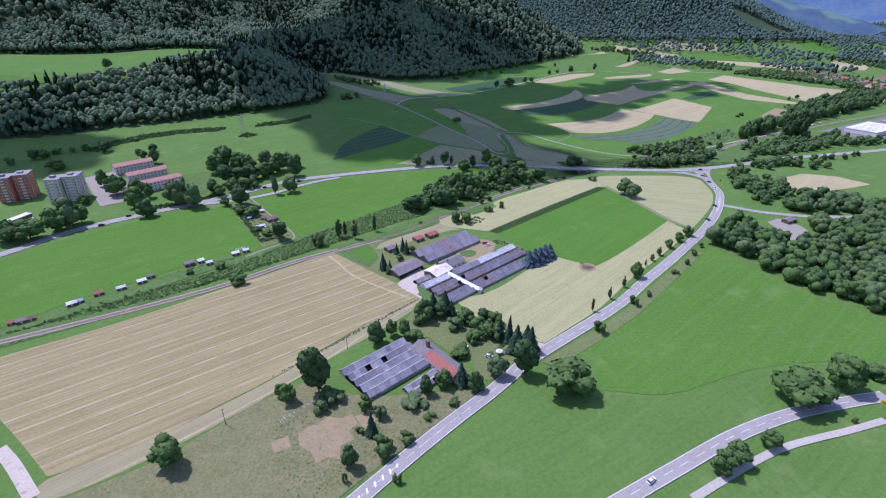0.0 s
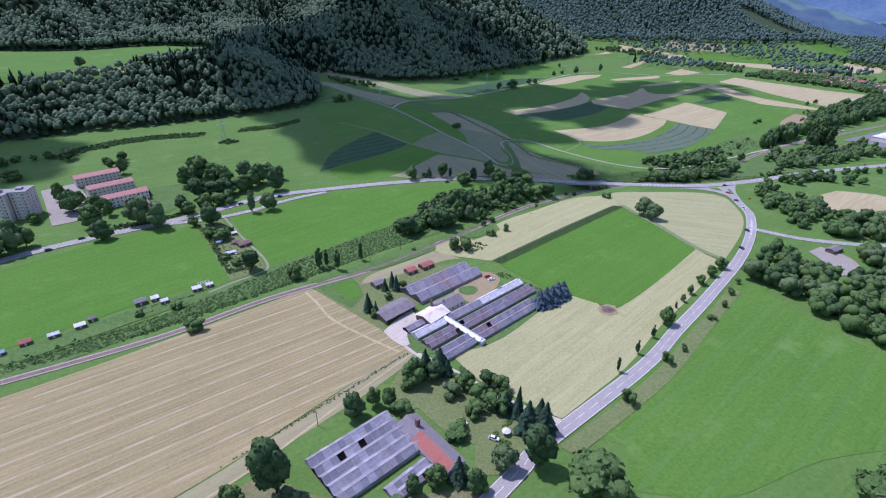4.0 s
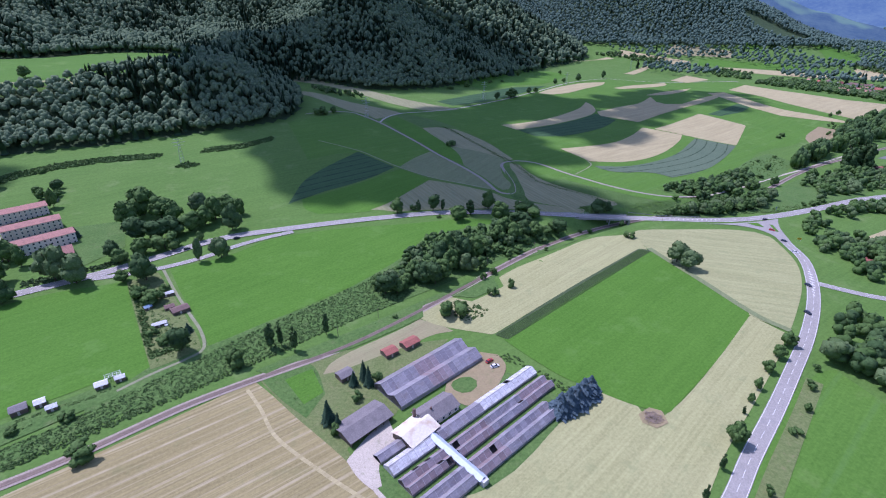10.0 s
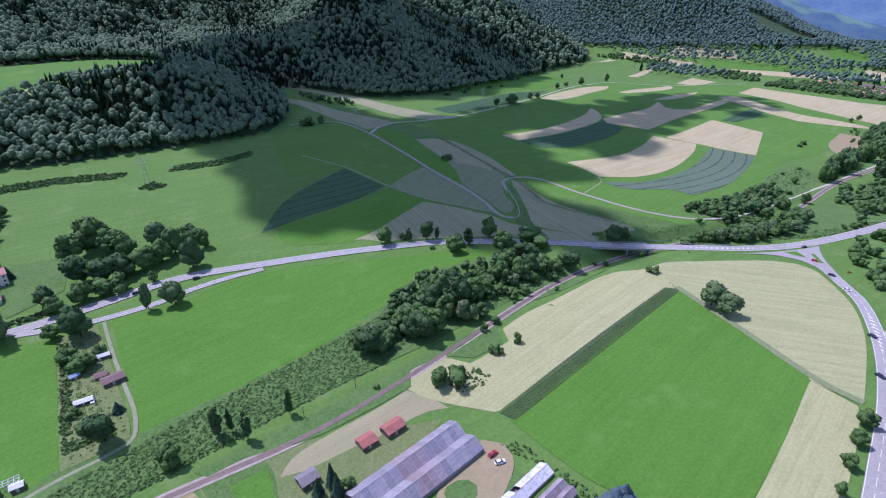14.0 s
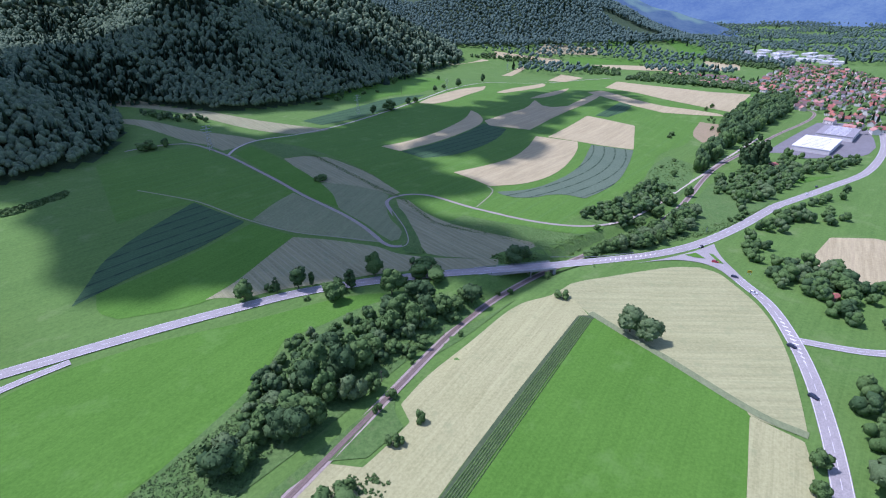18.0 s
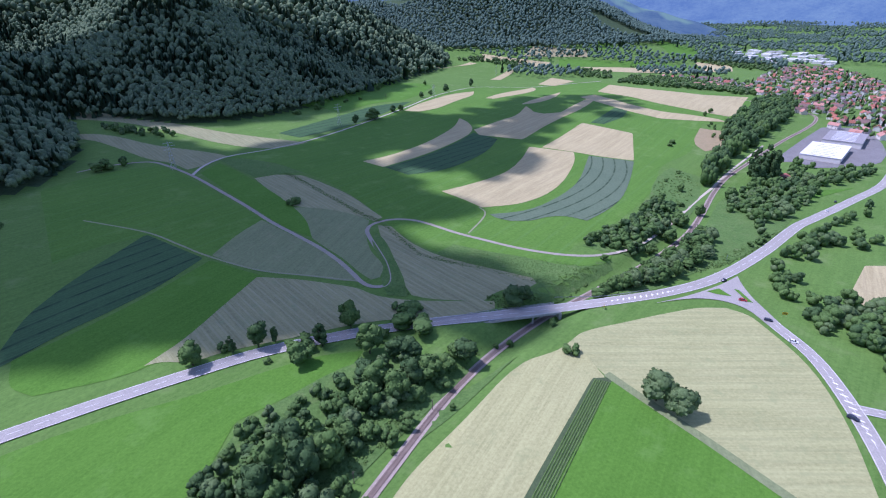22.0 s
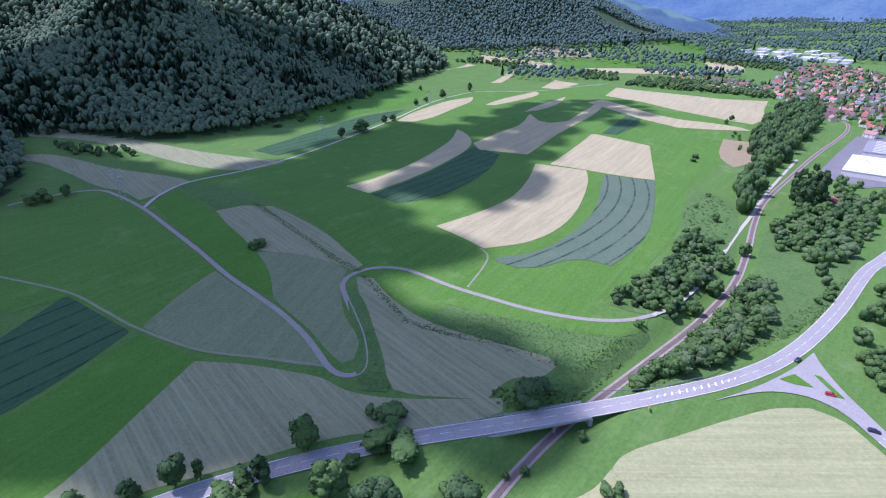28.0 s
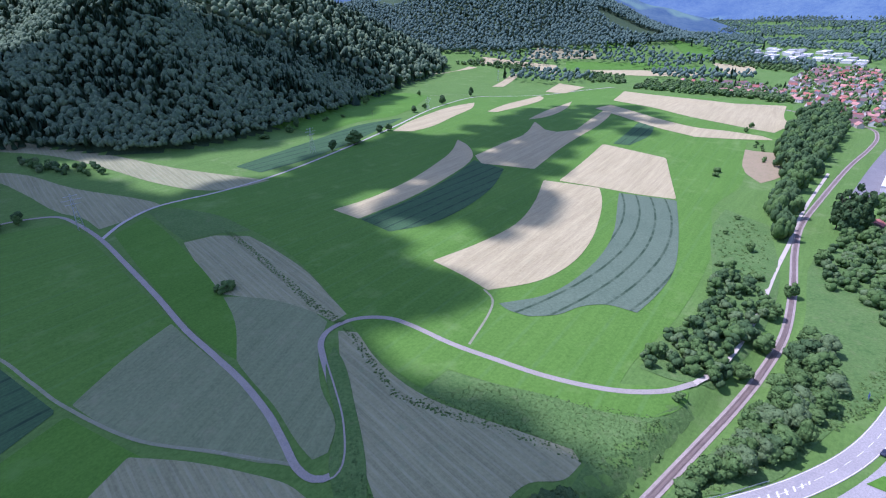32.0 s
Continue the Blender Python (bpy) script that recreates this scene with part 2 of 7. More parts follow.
M = {
    "meadow": land_material("meadow_grass", (0.088, 0.184, 0.035), (0.13, 0.232, 0.053), (0.18, 0.25, 0.09), 60, 2.0, None, 0.25, 35, 0.35),
    "lush": land_material("lush_grass", (0.073, 0.188, 0.021), (0.104, 0.232, 0.032), (0.12, 0.24, 0.05), 50, 1.4, None, 0.12, 44, 0.3),
    "lush2": land_material("pasture_grass", (0.08, 0.188, 0.026), (0.115, 0.236, 0.039), (0.16, 0.26, 0.07), 70, 1.8, [(40, 17, 1.0, (0.12, 0.23, 0.075), 0.25)], 0.15, 40, 0.3),
    "stubble": land_material("straw_stubble", (0.262, 0.222, 0.1), (0.322, 0.276, 0.132), (0.21, 0.21, 0.095), 30, 1.2, [(38, 9.5, 0.6, (0.46, 0.4, 0.25), 0.7), (38, 4.1, 0.3, (0.39, 0.335, 0.2), 0.5), (38, 2.3, 0.3, (0.2, 0.17, 0.09), 0.35)], 0.1, 38),
    "straw": land_material("dry_mown_grass", (0.35, 0.29, 0.17), (0.27, 0.27, 0.14), (0.18, 0.21, 0.1), 14, 1.2, None, 0.1, 42),
    "hay": land_material("mown_hay", (0.335, 0.338, 0.15), (0.405, 0.4, 0.195), (0.25, 0.28, 0.13), 25, 1.3, None, 0.12, 44, 0.5),
    "hay_wide": land_material("mown_hay_swaths", (0.315, 0.325, 0.145), (0.385, 0.385, 0.188), (0.24, 0.28, 0.13), 22, 1.5, [(-16, 5.5, 1.3, (0.27, 0.29, 0.14), 0.35)], 0.12, -16, 0.5),
    "hay2": land_material("weathered_hay", (0.228, 0.236, 0.118), (0.285, 0.287, 0.15), (0.2, 0.245, 0.125), 22, 1.4, [(118, 4.0, 0.9, (0.33, 0.33, 0.2), 0.45)], 0.12, 118),
    "grey": land_material("grey_green_meadow", (0.175, 0.218, 0.1), (0.225, 0.262, 0.128), (0.25, 0.255, 0.14), 22, 1.6, None, 0.12, 60, 0.45),
    "tan": land_material("ripe_grain", (0.375, 0.325, 0.165), (0.435, 0.38, 0.21), (0.36, 0.33, 0.18), 30, 1.6, [(40, 15, 0.8, (0.35, 0.3, 0.17), 0.4)], 0.15, 40),
    "dark": land_material("dark_crop", (0.048, 0.108, 0.044), (0.066, 0.136, 0.055), None, 30, 1.5, [(40, 12, 1.1, (0.02, 0.045, 0.025), 0.9), (40, 2.4, 0.5, (0.03, 0.07, 0.035), 0.35)], 0.2, 40, 0.4),
    "bluegreen": land_material("blue_green_crop", (0.095, 0.14, 0.085), (0.125, 0.17, 0.105), None, 30, 1.5, [((64.0, 988.0), 13, 0.9, (0.032, 0.06, 0.03), 1.0)], 0.2),
    "rows": land_material("vegetable_soil", (0.055, 0.09, 0.04), (0.08, 0.11, 0.05), None, 10, 0.8, None, 0.1),
    "rough": land_material("rough_grass", (0.068, 0.145, 0.034), (0.115, 0.195, 0.055), (0.15, 0.19, 0.075), 14, 1.6, None, 0.5),
    "dry_rough": land_material("dry_overgrown_grass", (0.15, 0.175, 0.07), (0.235, 0.225, 0.11), (0.3, 0.25, 0.13), 9, 1.3, None, 0.6),
    "lawn": land_material("dry_mown_lawn", (0.125, 0.18, 0.055), (0.175, 0.205, 0.08), (0.24, 0.215, 0.11), 7, 1.3, None, 0.35),
    "soil": land_material("sandy_soil", (0.36, 0.28, 0.165), (0.27, 0.23, 0.12), (0.15, 0.175, 0.075), 6, 1.2, None, 0.3),
    "gravel": land_material("pale_gravel", (0.44, 0.39, 0.31), (0.53, 0.475, 0.385), (0.19, 0.22, 0.11), 9, 0.5, None, 0.05),
    "grass_path": land_material("worn_grass_path", (0.3, 0.29, 0.2), (0.2, 0.23, 0.12), (0.36, 0.34, 0.26), 6, 0.8, None, 0.05),
    "path": land_material("pale_asphalt", (0.4, 0.37, 0.31), (0.48, 0.445, 0.38), (0.3, 0.29, 0.27), 9, 0.5, None, 0.03),
    "lane": land_material("lane_asphalt", (0.28, 0.255, 0.205), (0.34, 0.31, 0.255), (0.23, 0.22, 0.21), 9, 0.5, None, 0.03),
    "asphalt": land_material("weathered_asphalt", (0.3, 0.283, 0.258), (0.355, 0.335, 0.308), (0.24, 0.235, 0.23), 14, 0.6, None, 0.02),
    "yard": land_material("factory_paving", (0.17, 0.165, 0.16), (0.22, 0.215, 0.21), (0.14, 0.15, 0.12), 12, 0.7, None, 0.03),
    "ballast": land_material("rail_ballast", (0.3, 0.25, 0.205), (0.39, 0.33, 0.275), (0.2, 0.15, 0.13), 8, 0.6, None, 0.1),
    "forest_floor": land_material("forest_floor", (0.035, 0.065, 0.03), (0.06, 0.095, 0.04), None, 20, 3, None, 0.5),
}


def plain(name, colour, rough=0.7, metal=0.0, spread=0.25, size=1.5, gloss=0.3):
    """Painted, plastered or metal surfaces with faint dirt at two scales."""
    m = Nodes(name, rough, metal, gloss)
    dirt = m.math("ADD", m.math("MULTIPLY", m.noise(size, 5, 0.65), 0.6), m.math("MULTIPLY", m.noise(size * 7, 3), 0.4))
    colour = m.mix(m.ramp(dirt, 0.3, 0.7), tuple(c * (1 - spread) for c in colour), tuple(min(c * (1 + spread * 0.5), 1) for c in colour))
    m.bump(dirt, 0.01)
    return m.done(colour)


def leaf_material(name, low, high):
    m = Nodes(name, 0.75, 0.0, 0.07)
    geo = m.node("ShaderNodeNewGeometry").outputs["Random Per Island"]
    obj = m.node("ShaderNodeObjectInfo").outputs["Random"]
    fine = m.noise(0.9, 4, 0.7)
    colour = m.mix(geo, low, high)
    colour = m.mix(m.math("MULTIPLY", obj, 0.5), colour, m.mix(fine, low, tuple(c * 1.25 for c in high)))
    colour = m.mix(m.ramp(fine, 0.35, 0.7), m.mix(0.45, colour, (low[0] * 0.4, low[1] * 0.4, low[2] * 0.4)), colour)
    m.bump(fine, 0.4)
    return m.done(colour)


M["leaf"] = leaf_material("broad_leaves", (0.068, 0.135, 0.038), (0.13, 0.212, 0.065))
M["leaf_light"] = leaf_material("light_leaves", (0.09, 0.15, 0.055), (0.155, 0.22, 0.095))
M["leaf_dark"] = leaf_material("dark_leaves", (0.05, 0.1, 0.038), (0.092, 0.155, 0.056))
# Paler, bluish tint put into the distant leaf colour in place of haze.
M["leaf_hazed"] = leaf_material("haze_tinted_leaves", (0.085, 0.14, 0.11), (0.13, 0.195, 0.145))
M["leaf_forest"] = leaf_material("forest_leaves", (0.056, 0.098, 0.06), (0.225, 0.3, 0.155))
M["leaf_bank"] = leaf_material("bank_weeds", (0.075, 0.15, 0.042), (0.13, 0.205, 0.068))
M["leaf_weed"] = leaf_material("weeds", (0.095, 0.18, 0.045), (0.15, 0.24, 0.07))
M["needle"] = leaf_material("conifer_needles", (0.03, 0.065, 0.04), (0.06, 0.105, 0.06))
M["blue_needle"] = leaf_material("blue_spruce_needles", (0.07, 0.11, 0.13), (0.12, 0.17, 0.19))
M["bark"] = plain("bark", (0.09, 0.065, 0.045), 0.95, 0, 0.5, 0.3)
M["white_line"] = plain("road_paint", (0.75, 0.74, 0.72), 0.8, 0, 0.15, 1.0)


# ---- meshes ----
def mesh_object(name, verts, faces, material, parent=None, smooth_shade=False):
    me = bpy.data.meshes.new(name)
    me.from_pydata([tuple(v) for v in verts], [], faces)
    me.materials.append(material)
    if smooth_shade:
        me.polygons.foreach_set("use_smooth", [True] * len(me.polygons))
    me.update()
    ob = new(name, me)
    ob.parent = parent
    return ob


def array_mesh(name, verts, faces, material, smooth_shade=False):
    """A mesh out of numpy arrays; all faces have the same number of corners."""
    me = bpy.data.meshes.new(name)
    n, k = faces.shape
    me.vertices.add(len(verts))
    me.vertices.foreach_set("co", np.ascontiguousarray(verts, np.float32).ravel())
    me.loops.add(n * k)
    me.loops.foreach_set("vertex_index", np.ascontiguousarray(faces, np.int32).ravel())
    me.polygons.add(n)
    me.polygons.foreach_set("loop_start", np.arange(0, n * k, k, dtype=np.int32))
    if smooth_shade:
        me.polygons.foreach_set("use_smooth", np.ones(n, bool))
    me.materials.append(material)
    me.update(calc_edges=True)
    return me


def part(name, bm, material, parent, label=""):
    me = bpy.data.meshes.new(name)
    bm.to_mesh(me)
    bm.free()
    me.materials.append(material)
    ob = new(name, me)
    ob.parent = parent
    if label:
        ob["label"] = label
    return ob


def thing(name, m, label, category, group=""):
    ob = new(name)
    ob.empty_display_size = 0.5
    ob.matrix_world = m
    return tagged(ob, label, category, group)


def seat(x, y, turn=0.0, lift=0.0):
    """A pose on the ground, turned by degrees."""
    return pose(x, y, height(x, y) + lift, 0, 0, turn)


# ---- ground ----
PLATEAU = [(-800, 800), (-728, 868), (-637, 870), (-566, 900), (-512, 988), (-442, 1020), (-374, 950), (-366, 890), (-399, 819), (-434, 750), (-495, 706), (-550, 680), (-680, 640), (-800, 640)]


def steps(parts):
    out = []
    for a, b, n in parts:
        out += list(np.linspace(a, b, n, endpoint=False))
    return np.array(out + [parts[-1][1]])


gx = steps([(-4600, -1500, 20), (-1500, -500, 34), (-500, -120, 40), (-120, 480, 120), (480, 1200, 48), (1200, 4800, 40)])
gy = steps([(-1400, -100, 14), (-100, 300, 34), (300, 700, 80), (700, 1300, 60), (1300, 2400, 46), (2400, 4900, 40)])
GX, GY = np.meshgrid(gx, gy)
GZ = land(GX, GY)
idx = np.arange(GX.size).reshape(GX.shape)
quads = np.stack([idx[:-1, :-1], idx[:-1, 1:], idx[1:, 1:], idx[1:, :-1]], -1).reshape(-1, 4)
ground = new("ground", array_mesh("ground", np.stack([GX, GY, GZ], -1).reshape(-1, 3), quads, M["meadow"], True))
ground.data.materials.append(M["forest_floor"])
cx, cy = GX[:-1, :-1].ravel() + 4, GY[:-1, :-1].ravel() + 4
off, run, side = along(cx, cy, FOOT)
far_hill = land(cx, cy) > 26
ground.data.polygons.foreach_set("material_index", ((inside(cx, cy, HILLS) & (off > 6) & ~inside(cx, cy, PLATEAU)) | (far_hill & (cy > 1900))).astype(np.int32))
tagged(ground, "green valley floor of meadow grass with wooded slopes", "ground", kind="structure")


def drape(name, outline, lift, cell=14.0):
    bm = bmesh.new()
    face = bm.faces.new([bm.verts.new((x, y, 0)) for x, y in outline])
    bmesh.ops.triangulate(bm, faces=[face])
    xs, ys = [p[0] for p in outline], [p[1] for p in outline]
    zs = land(np.array(xs), np.array(ys))
    if min(along(np.array(xs), np.array(ys), RAIL)[0]) < 25:
        cell = 6.0
    if zs.max() - zs.min() > 0.3 or min(ys) > 330:
        for axis, lo, hi in ((0, min(xs), max(xs)), (1, min(ys), max(ys))):
            n = int((hi - lo) / cell)
            for i in range(1, n + 1):
                at, way = [0, 0, 0], [0, 0, 0]
                at[axis], way[axis] = lo + (hi - lo) * i / (n + 1), 1
                bmesh.ops.bisect_plane(bm, geom=bm.verts[:] + bm.edges[:] + bm.faces[:], plane_co=at, plane_no=way)
    co = np.array([v.co[:2] for v in bm.verts])
    for v, z in zip(bm.verts, land(co[:, 0], co[:, 1])):
        v.co.z = z + lift
    bmesh.ops.recalc_face_normals(bm, faces=bm.faces)
    for f in bm.faces:
        if f.normal.z < 0:
            f.normal_flip()
    return bm


FIELDS = []


def field(name, outline, material, label, lift=0.12):
    FIELDS.append(name)
    ob = part(name, drape(name, rounded(outline), lift + 0.002 * len(FIELDS)), M[material], None)
    return tagged(ob, label, name.split("_")[-1], kind="structure")


def rounded(outline, n=4):
    """The outline with its long bends drawn round and its true corners cut a little, as mowers and ploughs leave them."""
    pts = [Vector(p) for p in outline]
    count = len(pts)
    slope = []
    for i, p in enumerate(pts):
        back, on = p - pts[i - 1], pts[(i + 1) % count] - p
        slope.append((back.normalized() + on.normalized()) * 0.5 if back.angle(on) < radians(38) else None)
    out = []
    for i, p in enumerate(pts):
        q = pts[(i + 1) % count]
        length = (q - p).length
        a = slope[i] * length if slope[i] else q - p
        b = slope[(i + 1) % count] * length if slope[(i + 1) % count] else q - p
        for k in range(n):
            t = k / n if k or slope[i] else 0.03
            out.append(tuple(p * (2 * t**3 - 3 * t * t + 1) + a * (t**3 - 2 * t * t + t) + q * (3 * t * t - 2 * t**3) + b * (t**3 - t * t)))
        if not slope[(i + 1) % count]:
            out.append(tuple(p.lerp(q, 0.97)))
    return out


def curve_through(points, step=4.0):
    """An even line through the points, rounded between them."""
    pts = [Vector(p) for p in points]
    pts = [pts[0] * 2 - pts[1], *pts, pts[-1] * 2 - pts[-2]]
    out = []
    for a, b, c, d in zip(pts, pts[1:], pts[2:], pts[3:]):
        n = max(1, int((c - b).length / step))
        for i in range(n):
            t = i / n
            out.append(0.5 * (2 * b + (c - a) * t + (2 * a - 5 * b + 4 * c - d) * t * t + (3 * b - a - 3 * c + d) * t**3))
    return out + [pts[-2]]


ROADS, LINES = [], []


def ribbon(line, width, lift, shift=0.0, level=None):
    """Two edges beside a line, level across."""
    verts = []
    for i, p in enumerate(line):
        way = (line[min(i + 1, len(line) - 1)] - line[max(i - 1, 0)]).normalized()
        side = Vector((-way.y, way.x))
        z = (level(p.x, p.y) if level else height(p.x, p.y)) + lift
        for s in (shift - width / 2, shift + width / 2):
            q = p + side * s
            verts.append((q.x, q.y, z))
    faces = [(2 * i, 2 * i + 1, 2 * i + 3, 2 * i + 2) for i in range(len(line) - 1)]
    return verts, [tuple(reversed(f)) for f in faces]


def road_level(x, y):
    """Roads run over the rail cutting instead of down into it."""
    return float(land(x, y, False))


def road(name, points, width, material, label, lift=0.3, start=None):
    if start:
        points = [*start, *points]
    line = curve_through(points, 2.5)
    ob = mesh_object(name, *ribbon(line, width, lift, 0, height if name == "dirt_track" else road_level), M[material])
    if name != "dirt_track":
        LINES.append(([tuple(p) for p in line[::8]] + [tuple(line[-1])], width))
    tagged(ob, label, "road", kind="structure")
    if material == "asphalt":
        ROADS.append((ob, line, width, lift))
    return ob

# ---- fields and roads ----
field("stubble_field", [(-248, 184), (-227, 202), (-187, 231), (-140, 271), (-92, 314), (-83, 322), (-72, 313), (-58, 300), (-34, 279), (-17, 262), (-47, 231), (-67, 207), (-84, 187), (-100, 171), (-117, 154), (-136, 139), (-152, 131), (-173, 146), (-194, 160), (-224, 178)], "stubble", "mown straw-coloured stubble field with pale wheel tracks", 0.12)
field("field_margin", [(-19, 263), (-13, 256), (-32, 232), (-55, 207), (-69, 192), (-81, 176), (-99, 157), (-115, 142), (-138, 124), (-147, 120), (-153, 125), (-151, 130), (-136, 139), (-117, 154), (-99, 171), (-84, 186), (-67, 206), (-47, 230)], "straw", "strip of dry mown grass beside the stubble field", 0.1)
field("hay_meadow", [(6, 256), (20, 271), (53, 301), (67, 314), (76, 318), (91, 311), (93, 298), (102, 303), (139, 337), (181, 381), (191, 364), (184, 354), (146, 312), (119, 284), (90, 250), (69, 231), (52, 216), (45, 220), (30, 231), (18, 239)], "hay", "mown pale yellow-green hay meadow beside the road", 0.17)
field("hay_meadow", [(153, 497), (142, 491), (121, 486), (85, 460), (56, 438), (41, 422), (43, 411), (26, 396), (22, 393), (9, 398), (-6, 387), (-8, 375), (1, 369), (32, 360), (78, 404), (147, 466), (153, 466)], "hay", "mown pale hay meadow with straight swath lines", 0.17)
field("hay_meadow", [(153, 497), (160, 501), (188, 504), (217, 506), (238, 506), (252, 502), (258, 492), (257, 480), (250, 448), (234, 417), (208, 382), (194, 365), (181, 381), (170, 422), (154, 466)], "hay_wide", "mown pale hay meadow with broad curved swaths", 0.18)
field("dry_strip", [(-8, 374), (-15, 367), (-29, 355), (-40, 346), (-50, 335), (-52, 327), (-44, 330), (-27, 341), (-14, 349), (1, 360), (11, 363), (6, 367)], "straw", "strip of dry trodden grass behind the glasshouses", 0.12)
field("grass_field", [(37, 356), (85, 402), (154, 465), (169, 421), (182, 382), (136, 334), (104, 304), (91, 308), (75, 318), (62, 327), (49, 341)], "lush", "lush bright green grass field", 0.2)
field("vegetable_rows", [(33, 360), (78, 404), (147, 467), (157, 465), (87, 402), (39, 356)], "rows", "strip of dark green vegetable rows", 0.22)
field("grass_field", [(186, 331), (197, 334), (208, 295), (223, 267), (237, 252), (247, 236), (225, 203), (196, 203), (150, 196), (101, 178), (71, 181), (74, 202), (61, 208), (105, 255)], "lush2", "bright green grass field along the country road", 0.12)
field("grass_field", [(-175, 429), (-146, 445), (-124, 471), (-81, 491), (-27, 503), (26, 516), (47, 515), (37, 501), (13, 492), (-10, 481), (-21, 450), (-31, 432), (-49, 412), (-83, 378), (-107, 351), (-114, 346), (-119, 354), (-136, 377), (-154, 400)], "lush", "bright green grass field beside the main road", 0.12)
field("grass_field", [(-288, 217), (-338, 268), (-312, 306), (-280, 348), (-237, 394), (-194, 412), (-171, 379), (-150, 350), (-135, 330), (-141, 322), (-150, 324), (-178, 300), (-206, 273), (-231, 248), (-248, 227)], "lush", "bright green grass field below the houses", 0.12)
field("rail_bank", [(-264, 197), (-241, 219), (-221, 234), (-199, 251), (-169, 280), (-139, 308), (-121, 328), (-117, 317), (-138, 295), (-176, 258), (-203, 231), (-233, 209), (-253, 186)], "rough", "rough green railway bank beside the stubble field", 0.22)
field("rail_bank", [(-135, 333), (-113, 350), (-91, 371), (-64, 394), (-50, 411), (-22, 450), (-8, 476), (13, 492), (42, 506), (94, 502), (96, 492), (48, 451), (6, 413), (-31, 384), (-61, 359), (-93, 332), (-122, 306), (-147, 299), (-155, 309), (-144, 317)], "rough", "rough green railway embankment", 0.24)
field("rail_bank", [(121, 493), (87, 469), (46, 439), (38, 420), (40, 409), (24, 397), (9, 399), (-7, 388), (-6, 376), (-30, 356), (-47, 344), (-67, 336), (-79, 327), (-85, 329), (-63, 347), (-37, 368), (0, 399), (46, 438), (81, 475)], "rough", "rough grassy railway bank", 0.26)
field("vegetable_bed", [(-81, 324), (-64, 337), (-57, 332), (-48, 314), (-53, 299), (-67, 310)], "rough", "weedy green garden plot behind the glasshouses", 0.16)
field("nursery_lawn", [(-81, 323), (-66, 337), (-48, 345), (-34, 346), (-10, 352), (8, 356), (-4, 336), (-16, 322), (-12, 309), (-17, 299), (-33, 283), (-17, 262), (-34, 279), (-58, 300)], "lawn", "dry mown lawn round the nursery barn", 0.08)
field("vegetable_bed", [(-69, 323), (-58, 331), (-49, 315), (-56, 307)], "lush", "dark green vegetable bed", 0.2)
field("grass_field", [(-200, 799), (-157, 848), (-121, 862), (-98, 836), (-75, 800), (-42, 747), (-7, 691), (-24, 663), (-42, 637), (-87, 681), (-115, 668), (-136, 647)], "lush2", "dark green grass field below the wooded hill", 0.12)
field("crop_field", [(-90, 683), (-45, 637), (-67, 603), (-87, 581), (-102, 567), (-127, 537), (-127, 554), (-126, 594)], "dark", "dark blue-green crop field with tramlines", 0.12)
field("grass_field", [(-40, 633), (-2, 601), (-23, 568), (-42, 539), (-58, 526), (-98, 519), (-110, 528), (-118, 548), (-100, 563), (-70, 594)], "lush", "deep green grass field", 0.12)
field("mown_meadow", [(-11, 695), (4, 673), (27, 641), (44, 615), (51, 595), (54, 586), (45, 587), (26, 596), (-2, 609), (-23, 624), (-40, 640), (-35, 652), (-25, 673)], "grey", "grey-green mown meadow", 0.12)
field("mown_meadow", [(-9, 604), (14, 596), (38, 584), (51, 576), (60, 566), (76, 557), (99, 550), (127, 543), (124, 535), (100, 533), (60, 539), (36, 538), (16, 535), (-19, 531), (-35, 527), (-49, 530), (-56, 529), (-42, 546), (-26, 574)], "hay2", "grey-brown mown meadow with curved swaths", 0.12)
field("mown_meadow", [(13, 717), (25, 715), (56, 700), (71, 678), (66, 659), (65, 626), (70, 601), (66, 587), (60, 585), (55, 594), (45, 618), (33, 640), (26, 655), (23, 680)], "grey", "grey-green mown meadow inside the lane bend", 0.12)
field("stubble_field", [(-24, 803), (-4, 812), (21, 805), (41, 775), (62, 737), (73, 707), (82, 683), (74, 677), (65, 688), (42, 707), (22, 716), (10, 722), (-7, 760)], "hay2", "greyish stubble strip along a ditch", 0.12)
field("grass_strip", [(-76, 829), (-63, 864), (-44, 834), (-20, 788), (8, 729), (22, 689), (26, 655), (14, 668), (-12, 709), (-45, 769)], "lush", "deep green grass strip beside the lane", 0.12)
field("rough_patch", [(-65, 878), (-42, 881), (-7, 855), (22, 815), (-2, 815), (-24, 806), (-44, 839)], "rough", "rough weedy patch of dark green scrub", 0.16)
field("stubble_field", [(76, 668), (86, 664), (94, 636), (108, 611), (126, 593), (145, 577), (160, 564), (160, 557), (150, 552), (137, 554), (126, 549), (120, 544), (106, 549), (90, 555), (81, 561), (79, 576), (77, 603), (75, 632)], "hay2", "grey-tan stubble field inside the lane bend", 0.12)
field("rough_bank", [(109, 612), (125, 623), (143, 609), (164, 595), (184, 579), (200, 571), (223, 576), (223, 570), (192, 554), (171, 545), (157, 540), (145, 543), (153, 550), (161, 556), (160, 564), (145, 578), (127, 594)], "rough", "rough grassy bank below the lane", 0.12)
